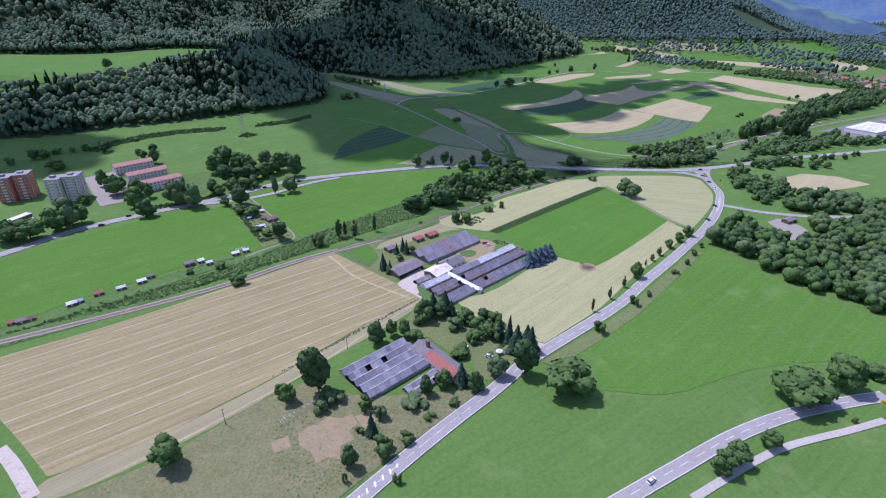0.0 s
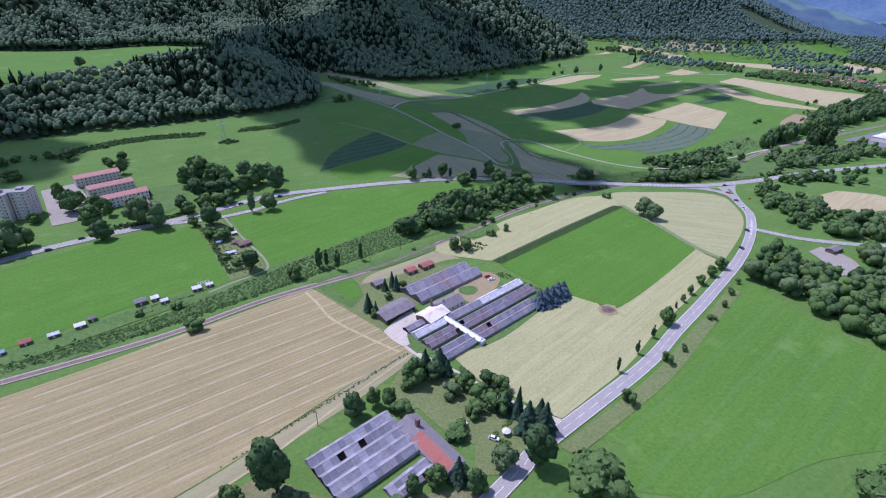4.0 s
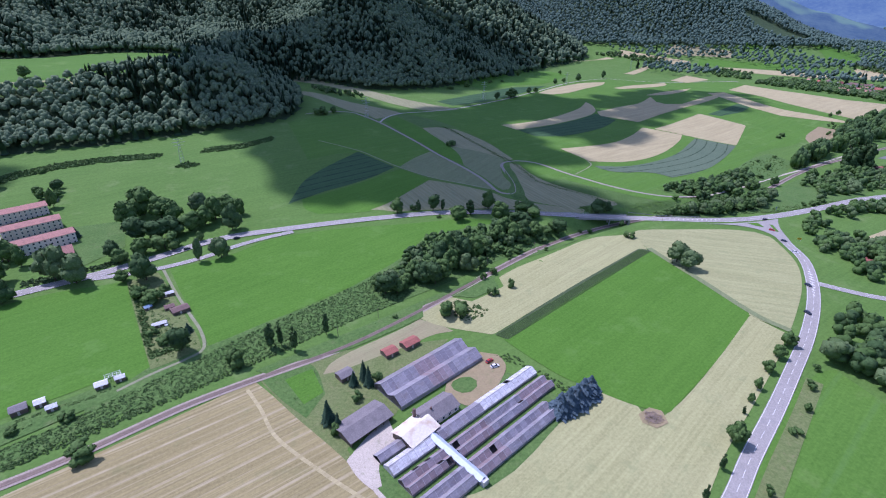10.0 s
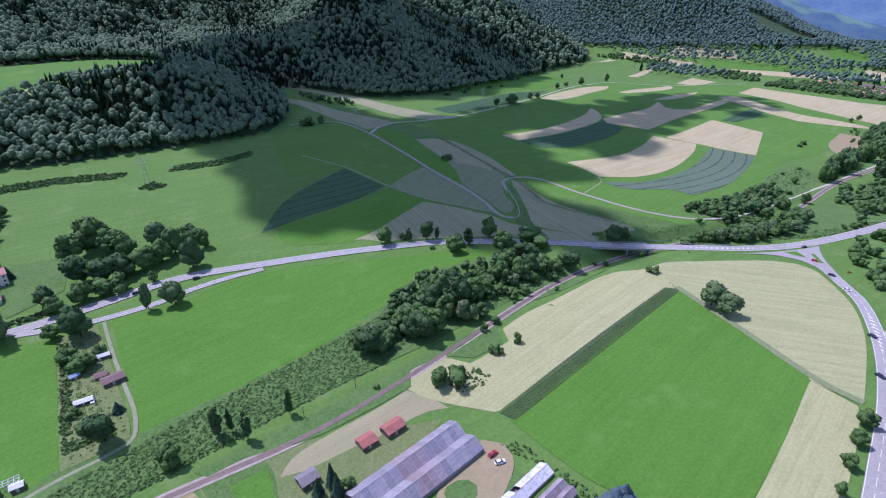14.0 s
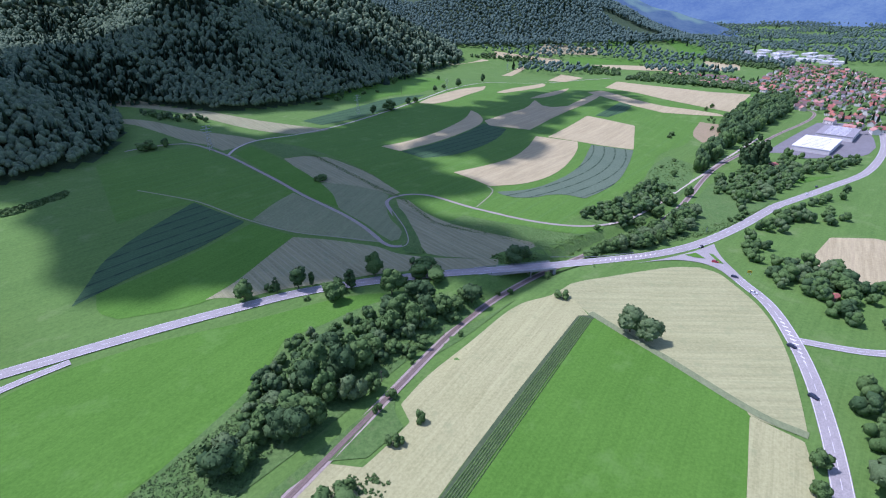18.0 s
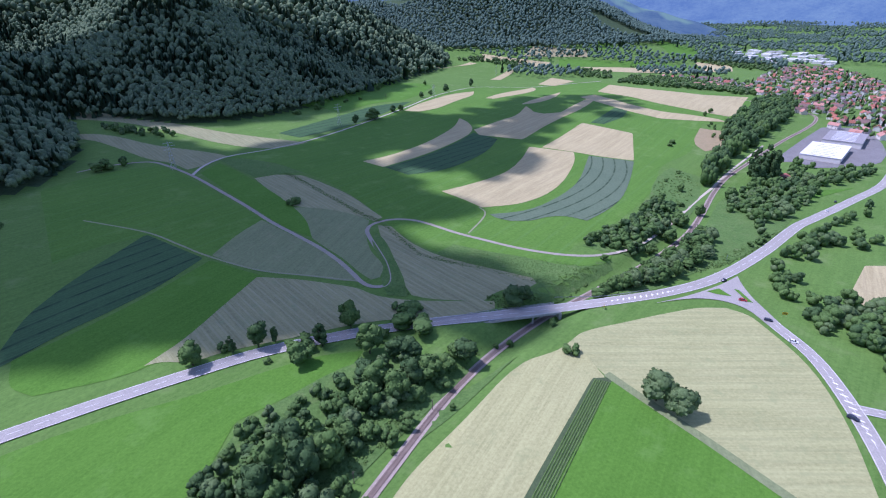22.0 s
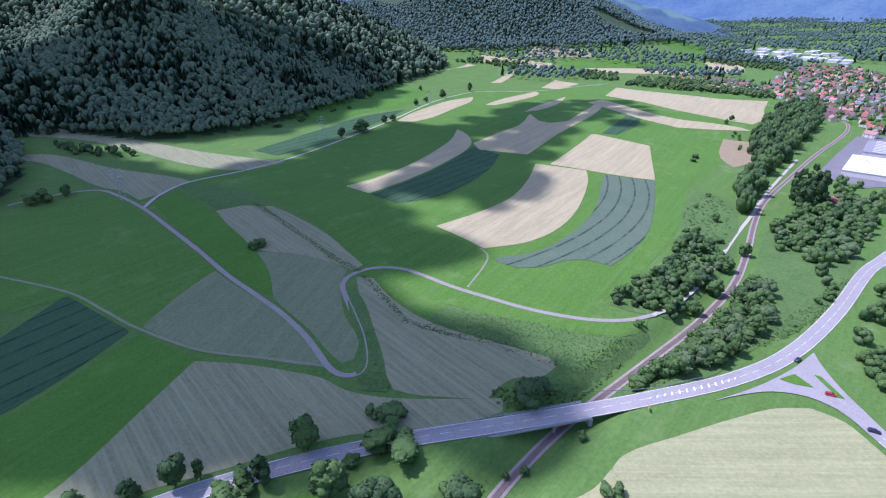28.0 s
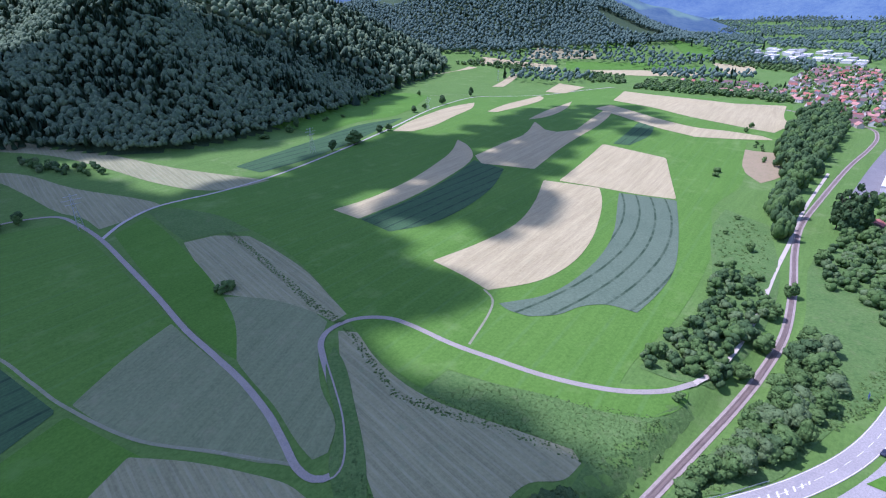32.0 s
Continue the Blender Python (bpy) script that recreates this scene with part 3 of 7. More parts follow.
field("grass_field", [(86, 664), (64, 736), (22, 816), (-42, 881), (-71, 890), (-58, 895), (10, 943), (101, 1040), (216, 1197), (405, 1438), (579, 1486), (760, 1503), (768, 1447), (845, 1291), (925, 1175), (751, 1016), (684, 966), (622, 964), (501, 840), (423, 791), (364, 721), (264, 636), (217, 607), (200, 594), (217, 587), (228, 581), (221, 575), (200, 571), (184, 579), (164, 595), (143, 609), (125, 624), (110, 613), (97, 634)], "lush2", "large bright green meadow on a gentle rise", 0.1)
field("grain_field", [(145, 736), (187, 758), (227, 787), (262, 830), (304, 898), (349, 863), (333, 831), (301, 783), (268, 741), (236, 711), (204, 694), (169, 690), (159, 712)], "tan", "pale tan ripe grain field", 0.3)
field("crop_field", [(170, 674), (202, 677), (244, 702), (289, 745), (348, 828), (360, 845), (403, 815), (353, 748), (301, 687), (270, 662), (245, 646), (233, 658), (217, 660), (199, 655), (182, 657), (173, 666)], "bluegreen", "blue-green crop field with curved tramlines", 0.3)
field("grain_field", [(319, 893), (441, 1011), (482, 937), (405, 818), (376, 838), (351, 863)], "tan", "pale tan ripe grain field", 0.3)
field("grain_field", [(85, 849), (114, 869), (157, 913), (207, 979), (242, 1032), (264, 1081), (269, 1054), (260, 1002), (206, 926), (150, 862), (104, 823)], "tan", "pale tan ripe grain field", 0.3)
field("crop_field", [(105, 822), (149, 857), (206, 921), (257, 988), (279, 947), (241, 883), (195, 829), (157, 800), (124, 791)], "dark", "dark blue-green crop field", 0.3)
field("grain_field", [(264, 1006), (329, 1061), (359, 1083), (412, 1160), (403, 1105), (413, 1087), (445, 1090), (520, 1169), (600, 1256), (565, 1192), (490, 1105), (423, 1048), (370, 1000), (312, 939), (282, 959), (261, 973)], "tan", "pale tan ripe grain field", 0.3)
field("grain_field", [(572, 1257), (619, 1282), (604, 1190), (597, 1105), (611, 1047), (643, 1018), (671, 987), (671, 968), (621, 983), (576, 1004), (557, 1063), (557, 1150)], "tan", "pale tan ripe grain field", 0.33)
field("grain_field", [(659, 1337), (757, 1449), (793, 1317), (831, 1212), (907, 1172), (802, 1077), (766, 1035), (703, 999), (680, 1036), (652, 1110), (656, 1216)], "tan", "pale tan ripe grain field", 0.3)
field("grain_field", [(185, 1136), (215, 1183), (263, 1241), (321, 1309), (380, 1362), (352, 1292), (293, 1212), (248, 1158), (213, 1133)], "tan", "pale tan mown strip beside the lane", 0.3)
field("grain_field", [(368, 1257), (445, 1355), (560, 1464), (554, 1430), (462, 1324), (384, 1251)], "tan", "narrow pale tan grain strip", 0.3)
field("grain_field", [(409, 1179), (486, 1267), (585, 1365), (518, 1266), (444, 1192)], "tan", "narrow pale tan grain strip", 0.3)
field("grain_field", [(598, 1515), (688, 1626), (712, 1542), (626, 1475)], "tan", "narrow pale tan grain strip", 0.3)
field("grain_field", [(160, 1440), (213, 1535), (358, 1762), (558, 1963), (578, 1942), (445, 1866), (271, 1599)], "tan", "pale stubble at the forest foot", 0.3)
field("crop_field", [(454, 1008), (503, 1051), (585, 1130), (588, 1109), (523, 1028), (470, 995)], "dark", "dark green crop field", 0.3)
field("crop_field", [(-8, 999), (35, 1050), (84, 1106), (144, 1175), (216, 1217), (154, 1127), (102, 1058), (54, 1005), (19, 975)], "dark", "dark green crop strip", 0.12)
field("bare_slope", [(600, 942), (607, 934), (631, 919), (611, 884), (558, 848), (523, 838), (535, 872)], "soil", "bare sandy orchard slope", 0.14)
field("grain_strip", [(-310, 1116), (-278, 1114), (-244, 1111), (-150, 1064), (-68, 1003), (9, 959), (29, 948), (0, 928), (-25, 925), (-69, 951), (-136, 1014), (-208, 1071), (-273, 1097), (-305, 1098)], "hay2", "pale grey-brown strip field", 0.12)
field("grain_strip", [(-269, 1023), (-219, 1015), (-143, 953), (-69, 904), (-58, 892), (-76, 859), (-90, 843), (-112, 873), (-131, 887), (-184, 950), (-229, 993), (-257, 996)], "hay2", "pale grey-brown strip field", 0.12)
field("grass_field", [(62, 1226), (90, 1287), (142, 1382), (189, 1442), (273, 1477), (311, 1441), (207, 1233), (149, 1197), (81, 1121), (53, 1156), (24, 1155)], "lush", "bright green meadow at the forest edge", 0.12)
field("plateau_meadow", [(-779, 797), (-728, 863), (-637, 865), (-564, 896), (-512, 983), (-442, 1014), (-380, 947), (-373, 891), (-405, 819), (-440, 754), (-497, 712), (-550, 687), (-644, 660)], "lush2", "bright green mountain meadow above the woods", 0.4)
field("grain_field", [(329, 492), (382, 523), (412, 513), (426, 484), (392, 469), (362, 458), (340, 441), (331, 464)], "tan", "pale ripe grain field behind a hedge", 0.12)
field("grass_field", [(434, 654), (484, 673), (563, 671), (504, 657), (451, 644)], "lush", "green meadow by the road", 0.12)
field("waste_ground", [(-85, 171), (-66, 186), (-40, 176), (-8, 178), (18, 182), (-7, 156), (-30, 133), (-41, 121), (-140, 121), (-112, 141)], "dry_rough", "overgrown waste ground with dry grass", 0.12)
field("garden_lawn", [(-24, 229), (-19, 250), (-7, 255), (9, 241), (31, 221), (42, 208), (30, 187), (13, 187), (14, 201), (3, 207), (-10, 221), (-19, 218)], "lawn", "dry garden lawn behind the old house", 0.12)
field("dry_patch", [(-62, 152), (-59, 157), (-55, 158), (-52, 163), (-46, 162), (-41, 164), (-38, 159), (-41, 155), (-38, 150), (-43, 147), (-42, 140), (-47, 141), (-51, 138), (-54, 143), (-59, 146)], "soil", "patch of dry brown grass", 0.2)
field("dry_patch", [(-40, 163), (-34, 166), (-30, 161), (-35, 156)], "soil", "small patch of dry brown grass", 0.2)
field("dry_patch", [(-72, 148), (-66, 152), (-63, 146), (-69, 143)], "soil", "small patch of dry brown grass", 0.2)
field("dry_patch", [(90, 303), (96, 307), (101, 305), (101, 298), (95, 295), (90, 298)], "soil", "bare earth round a heap of cut branches", 0.26)
field("road_verge", [(48, 201), (104, 248), (132, 278), (156, 303), (179, 328), (184, 323), (161, 298), (137, 272), (109, 242), (54, 196)], "lawn", "weedy verge between road and field", 0.16)
field("mown_strip", [(-500, 719), (-439, 747), (-358, 806), (-356, 818), (-445, 760), (-506, 729)], "hay", "pale mown strip on the mountain meadow", 0.2)
field("nursery_ground", [(-22, 282), (-14, 290), (-7, 285), (3, 294), (17, 314), (37, 330), (57, 314), (58, 301), (23, 266), (-3, 259), (-13, 259), (-21, 269)], "rough", "rough trodden ground between the glasshouses", 0.1)
field("yard", [(-32, 277), (-25, 290), (-18, 299), (-13, 287), (-17, 281), (-19, 275), (-17, 266), (-20, 264), (-26, 269)], "gravel", "pale gravel nursery yard", 0.2)
field("yard", [(7, 322), (11, 330), (20, 337), (24, 345), (33, 343), (36, 335), (33, 325), (26, 314), (16, 307), (6, 312)], "soil", "pale stony yard between the glasshouses", 0.2)
field("lawn_ring", [(10, 323), (14, 325.5), (18, 326), (21, 323.5), (21, 319.5), (18, 316), (14, 315), (10.5, 317), (9, 320)], "rough", "round lawn inside a ring of pale stones", 0.26)
field("parking_place", [(262, 380), (276, 388), (285, 370), (282, 355), (270, 345), (258, 345), (262, 362)], "lane", "pale gravel parking place among trees", 0.2)
field("rough_slope", [(216, 602), (247, 622), (290, 644), (391, 754), (433, 786), (440, 744), (358, 656), (290, 606), (243, 582), (227, 589)], "rough", "rough bushy slope above the railway", 0.12)
field("rough_slope", [(179, 537), (214, 552), (262, 571), (326, 610), (416, 682), (481, 704), (486, 662), (408, 605), (319, 559), (268, 545), (217, 530)], "rough", "rough green land between railway and road", 0.12)
field("junction", [(215, 517), (237, 519), (266, 525), (289, 533), (284, 525), (276, 508), (271, 492), (268, 482), (260, 480), (262, 498), (257, 508), (245, 515), (229, 517)], "asphalt", "wide asphalt road junction", 0.27)
field("traffic_island", [(255, 521), (265, 522), (265, 512), (259, 516)], "lush", "green traffic island", 0.42)
field("traffic_island", [(273, 519), (275, 517), (271, 502), (269, 504)], "lush", "narrow green traffic island", 0.42)
road("main_road", [(-13, 144), (5, 163), (18, 176), (31, 190), (43, 203), (99, 251), (127, 281), (151, 306), (174, 331), (200, 360), (224, 391), (243, 421), (258, 452), (264, 481), (270, 503), (277, 524)], 7.2, "asphalt", "grey asphalt country road with white edge lines and dashes", 0.34, start=[(-330, -211), (-200, -65), (-130, 13), (-66, 85), (-38, 116)])
road("main_road", [(-361, 256), (-319, 315), (-297, 354), (-262, 388), (-217, 421), (-191, 444), (-168, 466), (-147, 479), (-115, 491), (-72, 506), (-36, 517), (-2, 526), (35, 530), (77, 531), (112, 529), (149, 527), (190, 526), (236, 527), (279, 536), (336, 560), (402, 594), (435, 607), (517, 638), (609, 676), (731, 753), (825, 829), (958, 946)], 8.4, "asphalt", "grey asphalt main road with white edge lines", 0.3)
road("side_road", [(60, 121), (91, 138), (121, 154), (151, 166), (182, 174), (202, 178)], 6.6, "asphalt", "grey asphalt side road with white edge lines", 0.3)
road("cycle_path", [(90, 124), (120, 140), (141, 149), (170, 157), (190, 163)], 3.2, "path", "pale asphalt cycle path beside the side road", 0.3)
road("farm_lane", [(-190, 852), (-174, 866), (-155, 877), (-132, 879), (-112, 861), (-82, 821), (-51, 770), (-24, 725), (-3, 688), (15, 661), (30, 638), (42, 615), (49, 597), (54, 583), (60, 576), (67, 576), (71, 584), (72, 604), (70, 624), (67, 648), (67, 661), (73, 671), (87, 677), (103, 674), (115, 664), (132, 643), (149, 626), (167, 609), (185, 596), (201, 588), (218, 584), (234, 585)], 3.2, "lane", "grey asphalt farm lane", 0.3)
road("dirt_track", [(234, 585), (254, 592), (284, 609), (314, 629), (342, 650), (374, 674), (423, 709), (499, 765), (621, 845)], 2.8, "gravel", "pale dirt track along the railway", 0.25)
road("farm_lane", [(-82, 822), (-76, 856), (-58, 890), (-14, 920), (36, 966), (102, 1046), (193, 1163), (301, 1315), (405, 1438), (490, 1462), (572, 1472), (680, 1500), (776, 1517)], 3.2, "path", "pale gravel farm lane over the fields", 0.3)
road("farm_track", [(-24, 276), (-20, 267), (-12, 258), (-4, 252), (6, 245), (18, 235), (30, 226), (41, 219), (51, 214)], 3.4, "gravel", "pale gravel drive to the nursery yard", 0.2)
road("dirt_track", [(-15, 259), (-46, 221), (-69, 191), (-93, 166), (-113, 146), (-135, 127)], 1.1, "tan", "pale wheel track along the stubble field", 0.16)
road("dirt_track", [(-84, 316), (-74, 304), (-62, 288), (-39, 271), (-22, 260)], 1.6, "tan", "pale curved headland track in the stubble", 0.16)
road("dirt_track", [(-151, 122), (-169, 136), (-181, 144)], 5.0, "gravel", "pale dirt field track", 0.2)
road("embankment_path", [(-258, 206), (-232, 231), (-204, 257), (-173, 284), (-161, 295), (-148, 308), (-133, 326), (-122, 337), (-117, 346), (-125, 361), (-140, 379), (-158, 401), (-178, 427)], 1.7, "grass_path", "narrow grassy gravel path along the railway bank and the allotments", 0.3)
road("garden_drive", [(33, 221), (30, 216), (23, 212), (18, 206), (18, 199), (15, 192), (14, 186)], 2.6, "soil", "bare dirt drive beside the old house", 0.2)
road("garden_drive", [(18, 206), (13, 209), (7, 212)], 2.2, "soil", "bare dirt parking strip beside the old house", 0.17)
road("side_road", [(243, 420), (255, 411), (268, 403), (282, 398), (310, 392), (345, 392)], 5.5, "asphalt", "grey asphalt side road", 0.3)
road("slip_road", [(-217, 415), (-199, 421), (-180, 430), (-159, 445), (-144, 461), (-128, 474), (-109, 486)], 5.0, "asphalt", "grey asphalt slip road beside the main road", 0.3)
road("dirt_track", [(-141, 718), (-91, 687), (-64, 661), (-43, 640), (-9, 613), (22, 599), (35, 593), (54, 584)], 1.6, "grass_path", "narrow brown dirt track between the fields", 0.2)
road("grass_track", [(155, 468), (163, 444), (171, 421.5), (184, 382.5), (195, 366)], 4.2, "grey", "worn grey-green track along the grass field", 0.34)
road("grass_track", [(141, 640), (160, 664), (168, 679), (167, 692)], 1.4, "grass_path", "faint grass track up the meadow", 0.25)
road("dirt_track", [(413, 1482), (259, 1411), (123, 1280), (74, 1230)], 1.6, "grass_path", "narrow track along the forest meadow", 0.2)
field("allotment", [(-193, 411), (-180, 424), (-158, 398), (-139, 374), (-123, 354), (-118, 346), (-127, 336), (-135, 329), (-150, 350), (-171, 380)], "lawn", "overgrown allotment garden between two meadows", 0.24)
field("allotment", [(-269, 203), (-247, 226), (-230, 246), (-208, 265), (-176, 296), (-149, 320), (-140, 312), (-170, 283), (-201, 254), (-223, 236), (-241, 218), (-263, 196)], "rough", "strip of allotment garden above the railway", 0.2)
field("parking_lot", [(-365, 479), (-345, 497), (-323, 475), (-292, 440), (-287, 422), (-305, 408)], "lane", "asphalt parking lot beside the apartment blocks", 0.2)
field("rough_meadow", [(-234, 429), (-282, 486), (-245, 500), (-221, 459)], "rough", "rough uncut meadow beside the houses", 0.15)
field("grain_field", [(579, 1982), (631, 2042), (815, 1893), (757, 1776), (683, 1953)], "tan", "pale stubble field in the side valley", 0.15)
field("grain_field", [(507, 1618), (640, 1821), (662, 1812), (537, 1618)], "tan", "pale mown strip on the meadow", 0.15)
field("grain_field", [(867, 1798), (1002, 1750), (1128, 1648), (1088, 1589), (966, 1645), (866, 1734)], "tan", "pale mown strip on the meadow", 0.15)
field("grain_field", [(1298, 1818), (1340, 1694), (1232, 1571), (1153, 1583)], "tan", "pale mown slope above the village", 0.15)
field("grass_field", [(1319, 2166), (1374, 2106), (1469, 2040), (1456, 1862), (1367, 1862), (1286, 1924), (1322, 2034)], "lush", "bright green meadow on the far spur", 0.3)
field("grass_field", [(1095, 2140), (1132, 2049), (1103, 1968), (1068, 2032)], "lush", "bright green meadow on the far spur", 0.3)
field("orchard_meadow", [(825, 2063), (1005, 2013), (972, 1936), (751, 1982)], "straw", "dry orchard meadow on the hillside", 0.3)
field("grass_field", [(862, 1931), (1154, 1830), (1233, 1683), (1089, 1741), (813, 1835)], "lush", "bright green meadow at the valley end", 0.15)
field("grass_field", [(2207, 2489), (2265, 2293), (2090, 2164), (2037, 2305)], "lush", "distant bright green meadow", 0.3)
field("rough_verge", [(66, 582), (70, 600), (68, 640), (73, 655), (77, 640), (79, 610), (80, 580), (78, 560), (67, 564)], "rough", "dark weedy verge beside the lane bend", 0.16)
# ---- trees ----
def ball(level):
    bm = bmesh.new()
    bmesh.ops.create_icosphere(bm, subdivisions=level, radius=1)
    v = np.array([p.co[:] for p in bm.verts])
    f = np.array([[p.index for p in q.verts] for q in bm.faces])
    bm.free()
    return v, f


BALL1, BALL2 = ball(1), ball(2)


def gather(pieces):
    verts, faces, n = [], [], 0
    for v, f in pieces:
        verts.append(v)
        faces.append(f + n)
        n += len(v)
    return np.concatenate(verts), np.concatenate(faces)


def leaf_cards(rng, centres, outward, size):
    """Small bent leaf sprays: two triangles each, turned about the way outward."""
    n = len(centres)
    a = rng.normal(size=(n, 3))
    u = np.cross(outward + 0.6 * a, rng.normal(size=(n, 3)))
    u /= np.linalg.norm(u, axis=1)[:, None] + 1e-9
    w = np.cross(outward + 0.5 * a, u)
    w /= np.linalg.norm(w, axis=1)[:, None] + 1e-9
    s = size * rng.uniform(0.6, 1.3, (n, 1))
    v = np.stack([centres - u * s * 0.6, centres - w * s * 0.5, centres + u * s * 0.6, centres + w * s * 0.5 + outward * s * 0.25], 1)
    k = np.arange(n)[:, None] * 4
    return v.reshape(-1, 3), np.concatenate([k + [0, 1, 2], k + [0, 2, 3]])


def crown_mesh(name, seed, shape, material, cards=700, lumps=20):
    """A crown one unit wide and high: uneven lumps with leaf sprays over them."""
    rng = np.random.default_rng(seed)
    pieces = []
    for i in range(lumps):
        if shape == "round":
            d = rng.normal(size=3)
            d /= np.linalg.norm(d)
            c = d * rng.uniform(0.12, 0.34) + [0, 0, 0.48]
            r = rng.uniform(0.17, 0.25)
        elif shape == "column":
            z = rng.uniform(0.08, 0.9)
            ang, rad = rng.uniform(0, 6.28), rng.uniform(0, 0.28) * (1.1 - abs(z - 0.45))
            c = np.array([math.cos(ang) * rad, math.sin(ang) * rad, z])
            r = rng.uniform(0.11, 0.19) * (1.15 - 0.6 * z)
        else:
            c = np.array([rng.uniform(-0.38, 0.38), rng.uniform(-0.38, 0.38), rng.uniform(0.05, 0.55)])
            r = rng.uniform(0.14, 0.27)
        v = BALL1[0] * rng.uniform(0.8, 1.2, (len(BALL1[0]), 1)) * r
        pieces.append((v * [1, 1, rng.uniform(0.8, 1.05)] + c, BALL1[1]))
    lv, lf = gather(pieces)
    pick = rng.integers(0, len(lf), cards)
    tri = lv[lf[pick]]
    bary = rng.dirichlet((1, 1, 1), cards)
    centre = (tri * bary[:, :, None]).sum(1)
    out = np.cross(tri[:, 1] - tri[:, 0], tri[:, 2] - tri[:, 0])
    out /= np.linalg.norm(out, axis=1)[:, None] + 1e-9
    cv, cf = leaf_cards(rng, centre + out * 0.012, out, 0.085)
    v, f = gather([(lv, lf), (cv, cf)])
    v[:, 2] -= v[:, 2].min()
    v[:, 2] /= v[:, 2].max()
    return array_mesh(name, v, f, material)


def conifer_mesh(name, seed, material, tiers=9):
    """A spruce crown one unit wide and high: drooping whorls of branch sprays."""
    rng = np.random.default_rng(seed)
    verts, faces = [], []
    for t in range(tiers):
        z, r = 0.02 + 0.9 * t / tiers, 0.58 * (1 - t / (tiers + 0.3)) ** 0.9
        n = max(6, int(15 * (1 - t / (tiers + 2))))
        for i in range(n):
            a = 6.283 * (i + rng.uniform(0, 0.6)) / n
            rr = r * rng.uniform(0.75, 1.12)
            c, s = math.cos(a), math.sin(a)
            b = len(verts)
            w = rr * 0.3 + 0.02
            verts += [(0, 0, z + 0.16), (c * rr * 0.55 - s * w, s * rr * 0.55 + c * w, z + 0.05), (c * rr, s * rr, z - 0.03 + rng.uniform(-0.02, 0.02)), (c * rr * 0.55 + s * w, s * rr * 0.55 - c * w, z + 0.05), (c * rr * 0.6, s * rr * 0.6, z + 0.1)]
            faces += [(b, b + 1, b + 4), (b + 1, b + 2, b + 4), (b + 2, b + 3, b + 4), (b + 3, b, b + 4)]
    v = np.array(verts)
    v[:, 2] -= v[:, 2].min()
    v[:, 2] /= v[:, 2].max()
    return array_mesh(name, v, np.array(faces), material)


def trunk_mesh(name, height_share=1.0):
    """A tapered trunk with a few limbs, one unit high and for a crown one unit wide."""
    bm = bmesh.new()
    ring = bmesh.ops.create_cone(bm, cap_ends=True, segments=8, radius1=0.045, radius2=0.018, depth=1.0)["verts"]
    bmesh.ops.translate(bm, verts=ring, vec=(0, 0, 0.5))
    for k in range(4):
        limb = bmesh.ops.create_cone(bm, cap_ends=True, segments=5, radius1=0.02, radius2=0.007, depth=0.5)["verts"]
        bmesh.ops.translate(bm, verts=limb, vec=(0, 0, 0.25))
        bmesh.ops.rotate(bm, verts=limb, matrix=Matrix.Rotation(0.7, 3, "Y"))
        bmesh.ops.rotate(bm, verts=limb, matrix=Matrix.Rotation(1.57 * k + 0.4, 3, "Z"))
        bmesh.ops.translate(bm, verts=limb, vec=(0, 0, 0.5 + 0.08 * k))
    me = bpy.data.meshes.new(name)
    bm.to_mesh(me)
    bm.free()
    me.materials.append(M["bark"])
    return me


CROWNS = {
    "round": [crown_mesh("crown", s, "round", M["leaf"]) for s in (1, 2, 3)],
    "dark": [crown_mesh("crown", s, "round", M["leaf_dark"]) for s in (4, 5)],
    "light": [crown_mesh("crown", s, "round", M["leaf_light"]) for s in (6, 7)],
    "column": [crown_mesh("crown", s, "column", M["leaf_dark"], 600, 18) for s in (8, 9)],
    "bush": [crown_mesh("crown", s, "bush", M["leaf"], 500, 14) for s in (10, 11)],
    "pale_bush": [crown_mesh("crown", s, "bush", M["leaf_light"], 500, 14) for s in (12, 13)],
    "spruce": [conifer_mesh("crown", s, M["needle"]) for s in (14, 15)],
    "blue": [conifer_mesh("crown", s, M["blue_needle"]) for s in (16, 17)],
}
TRUNK = trunk_mesh("trunk")
TREE_WORDS = {
    "round": ("tree", "full green deciduous tree"), "dark": ("tree", "dense dark green tree"),
    "light": ("tree", "light green loose-crowned tree"), "column": ("tree", "narrow upright dark tree"),
    "bush": ("bush", "rounded green bush"), "pale_bush": ("bush", "pale green bush"),
    "spruce": ("conifer", "dark green spruce"), "blue": ("conifer", "blue-grey spruce"),
}
tree_rng = random.Random(5)


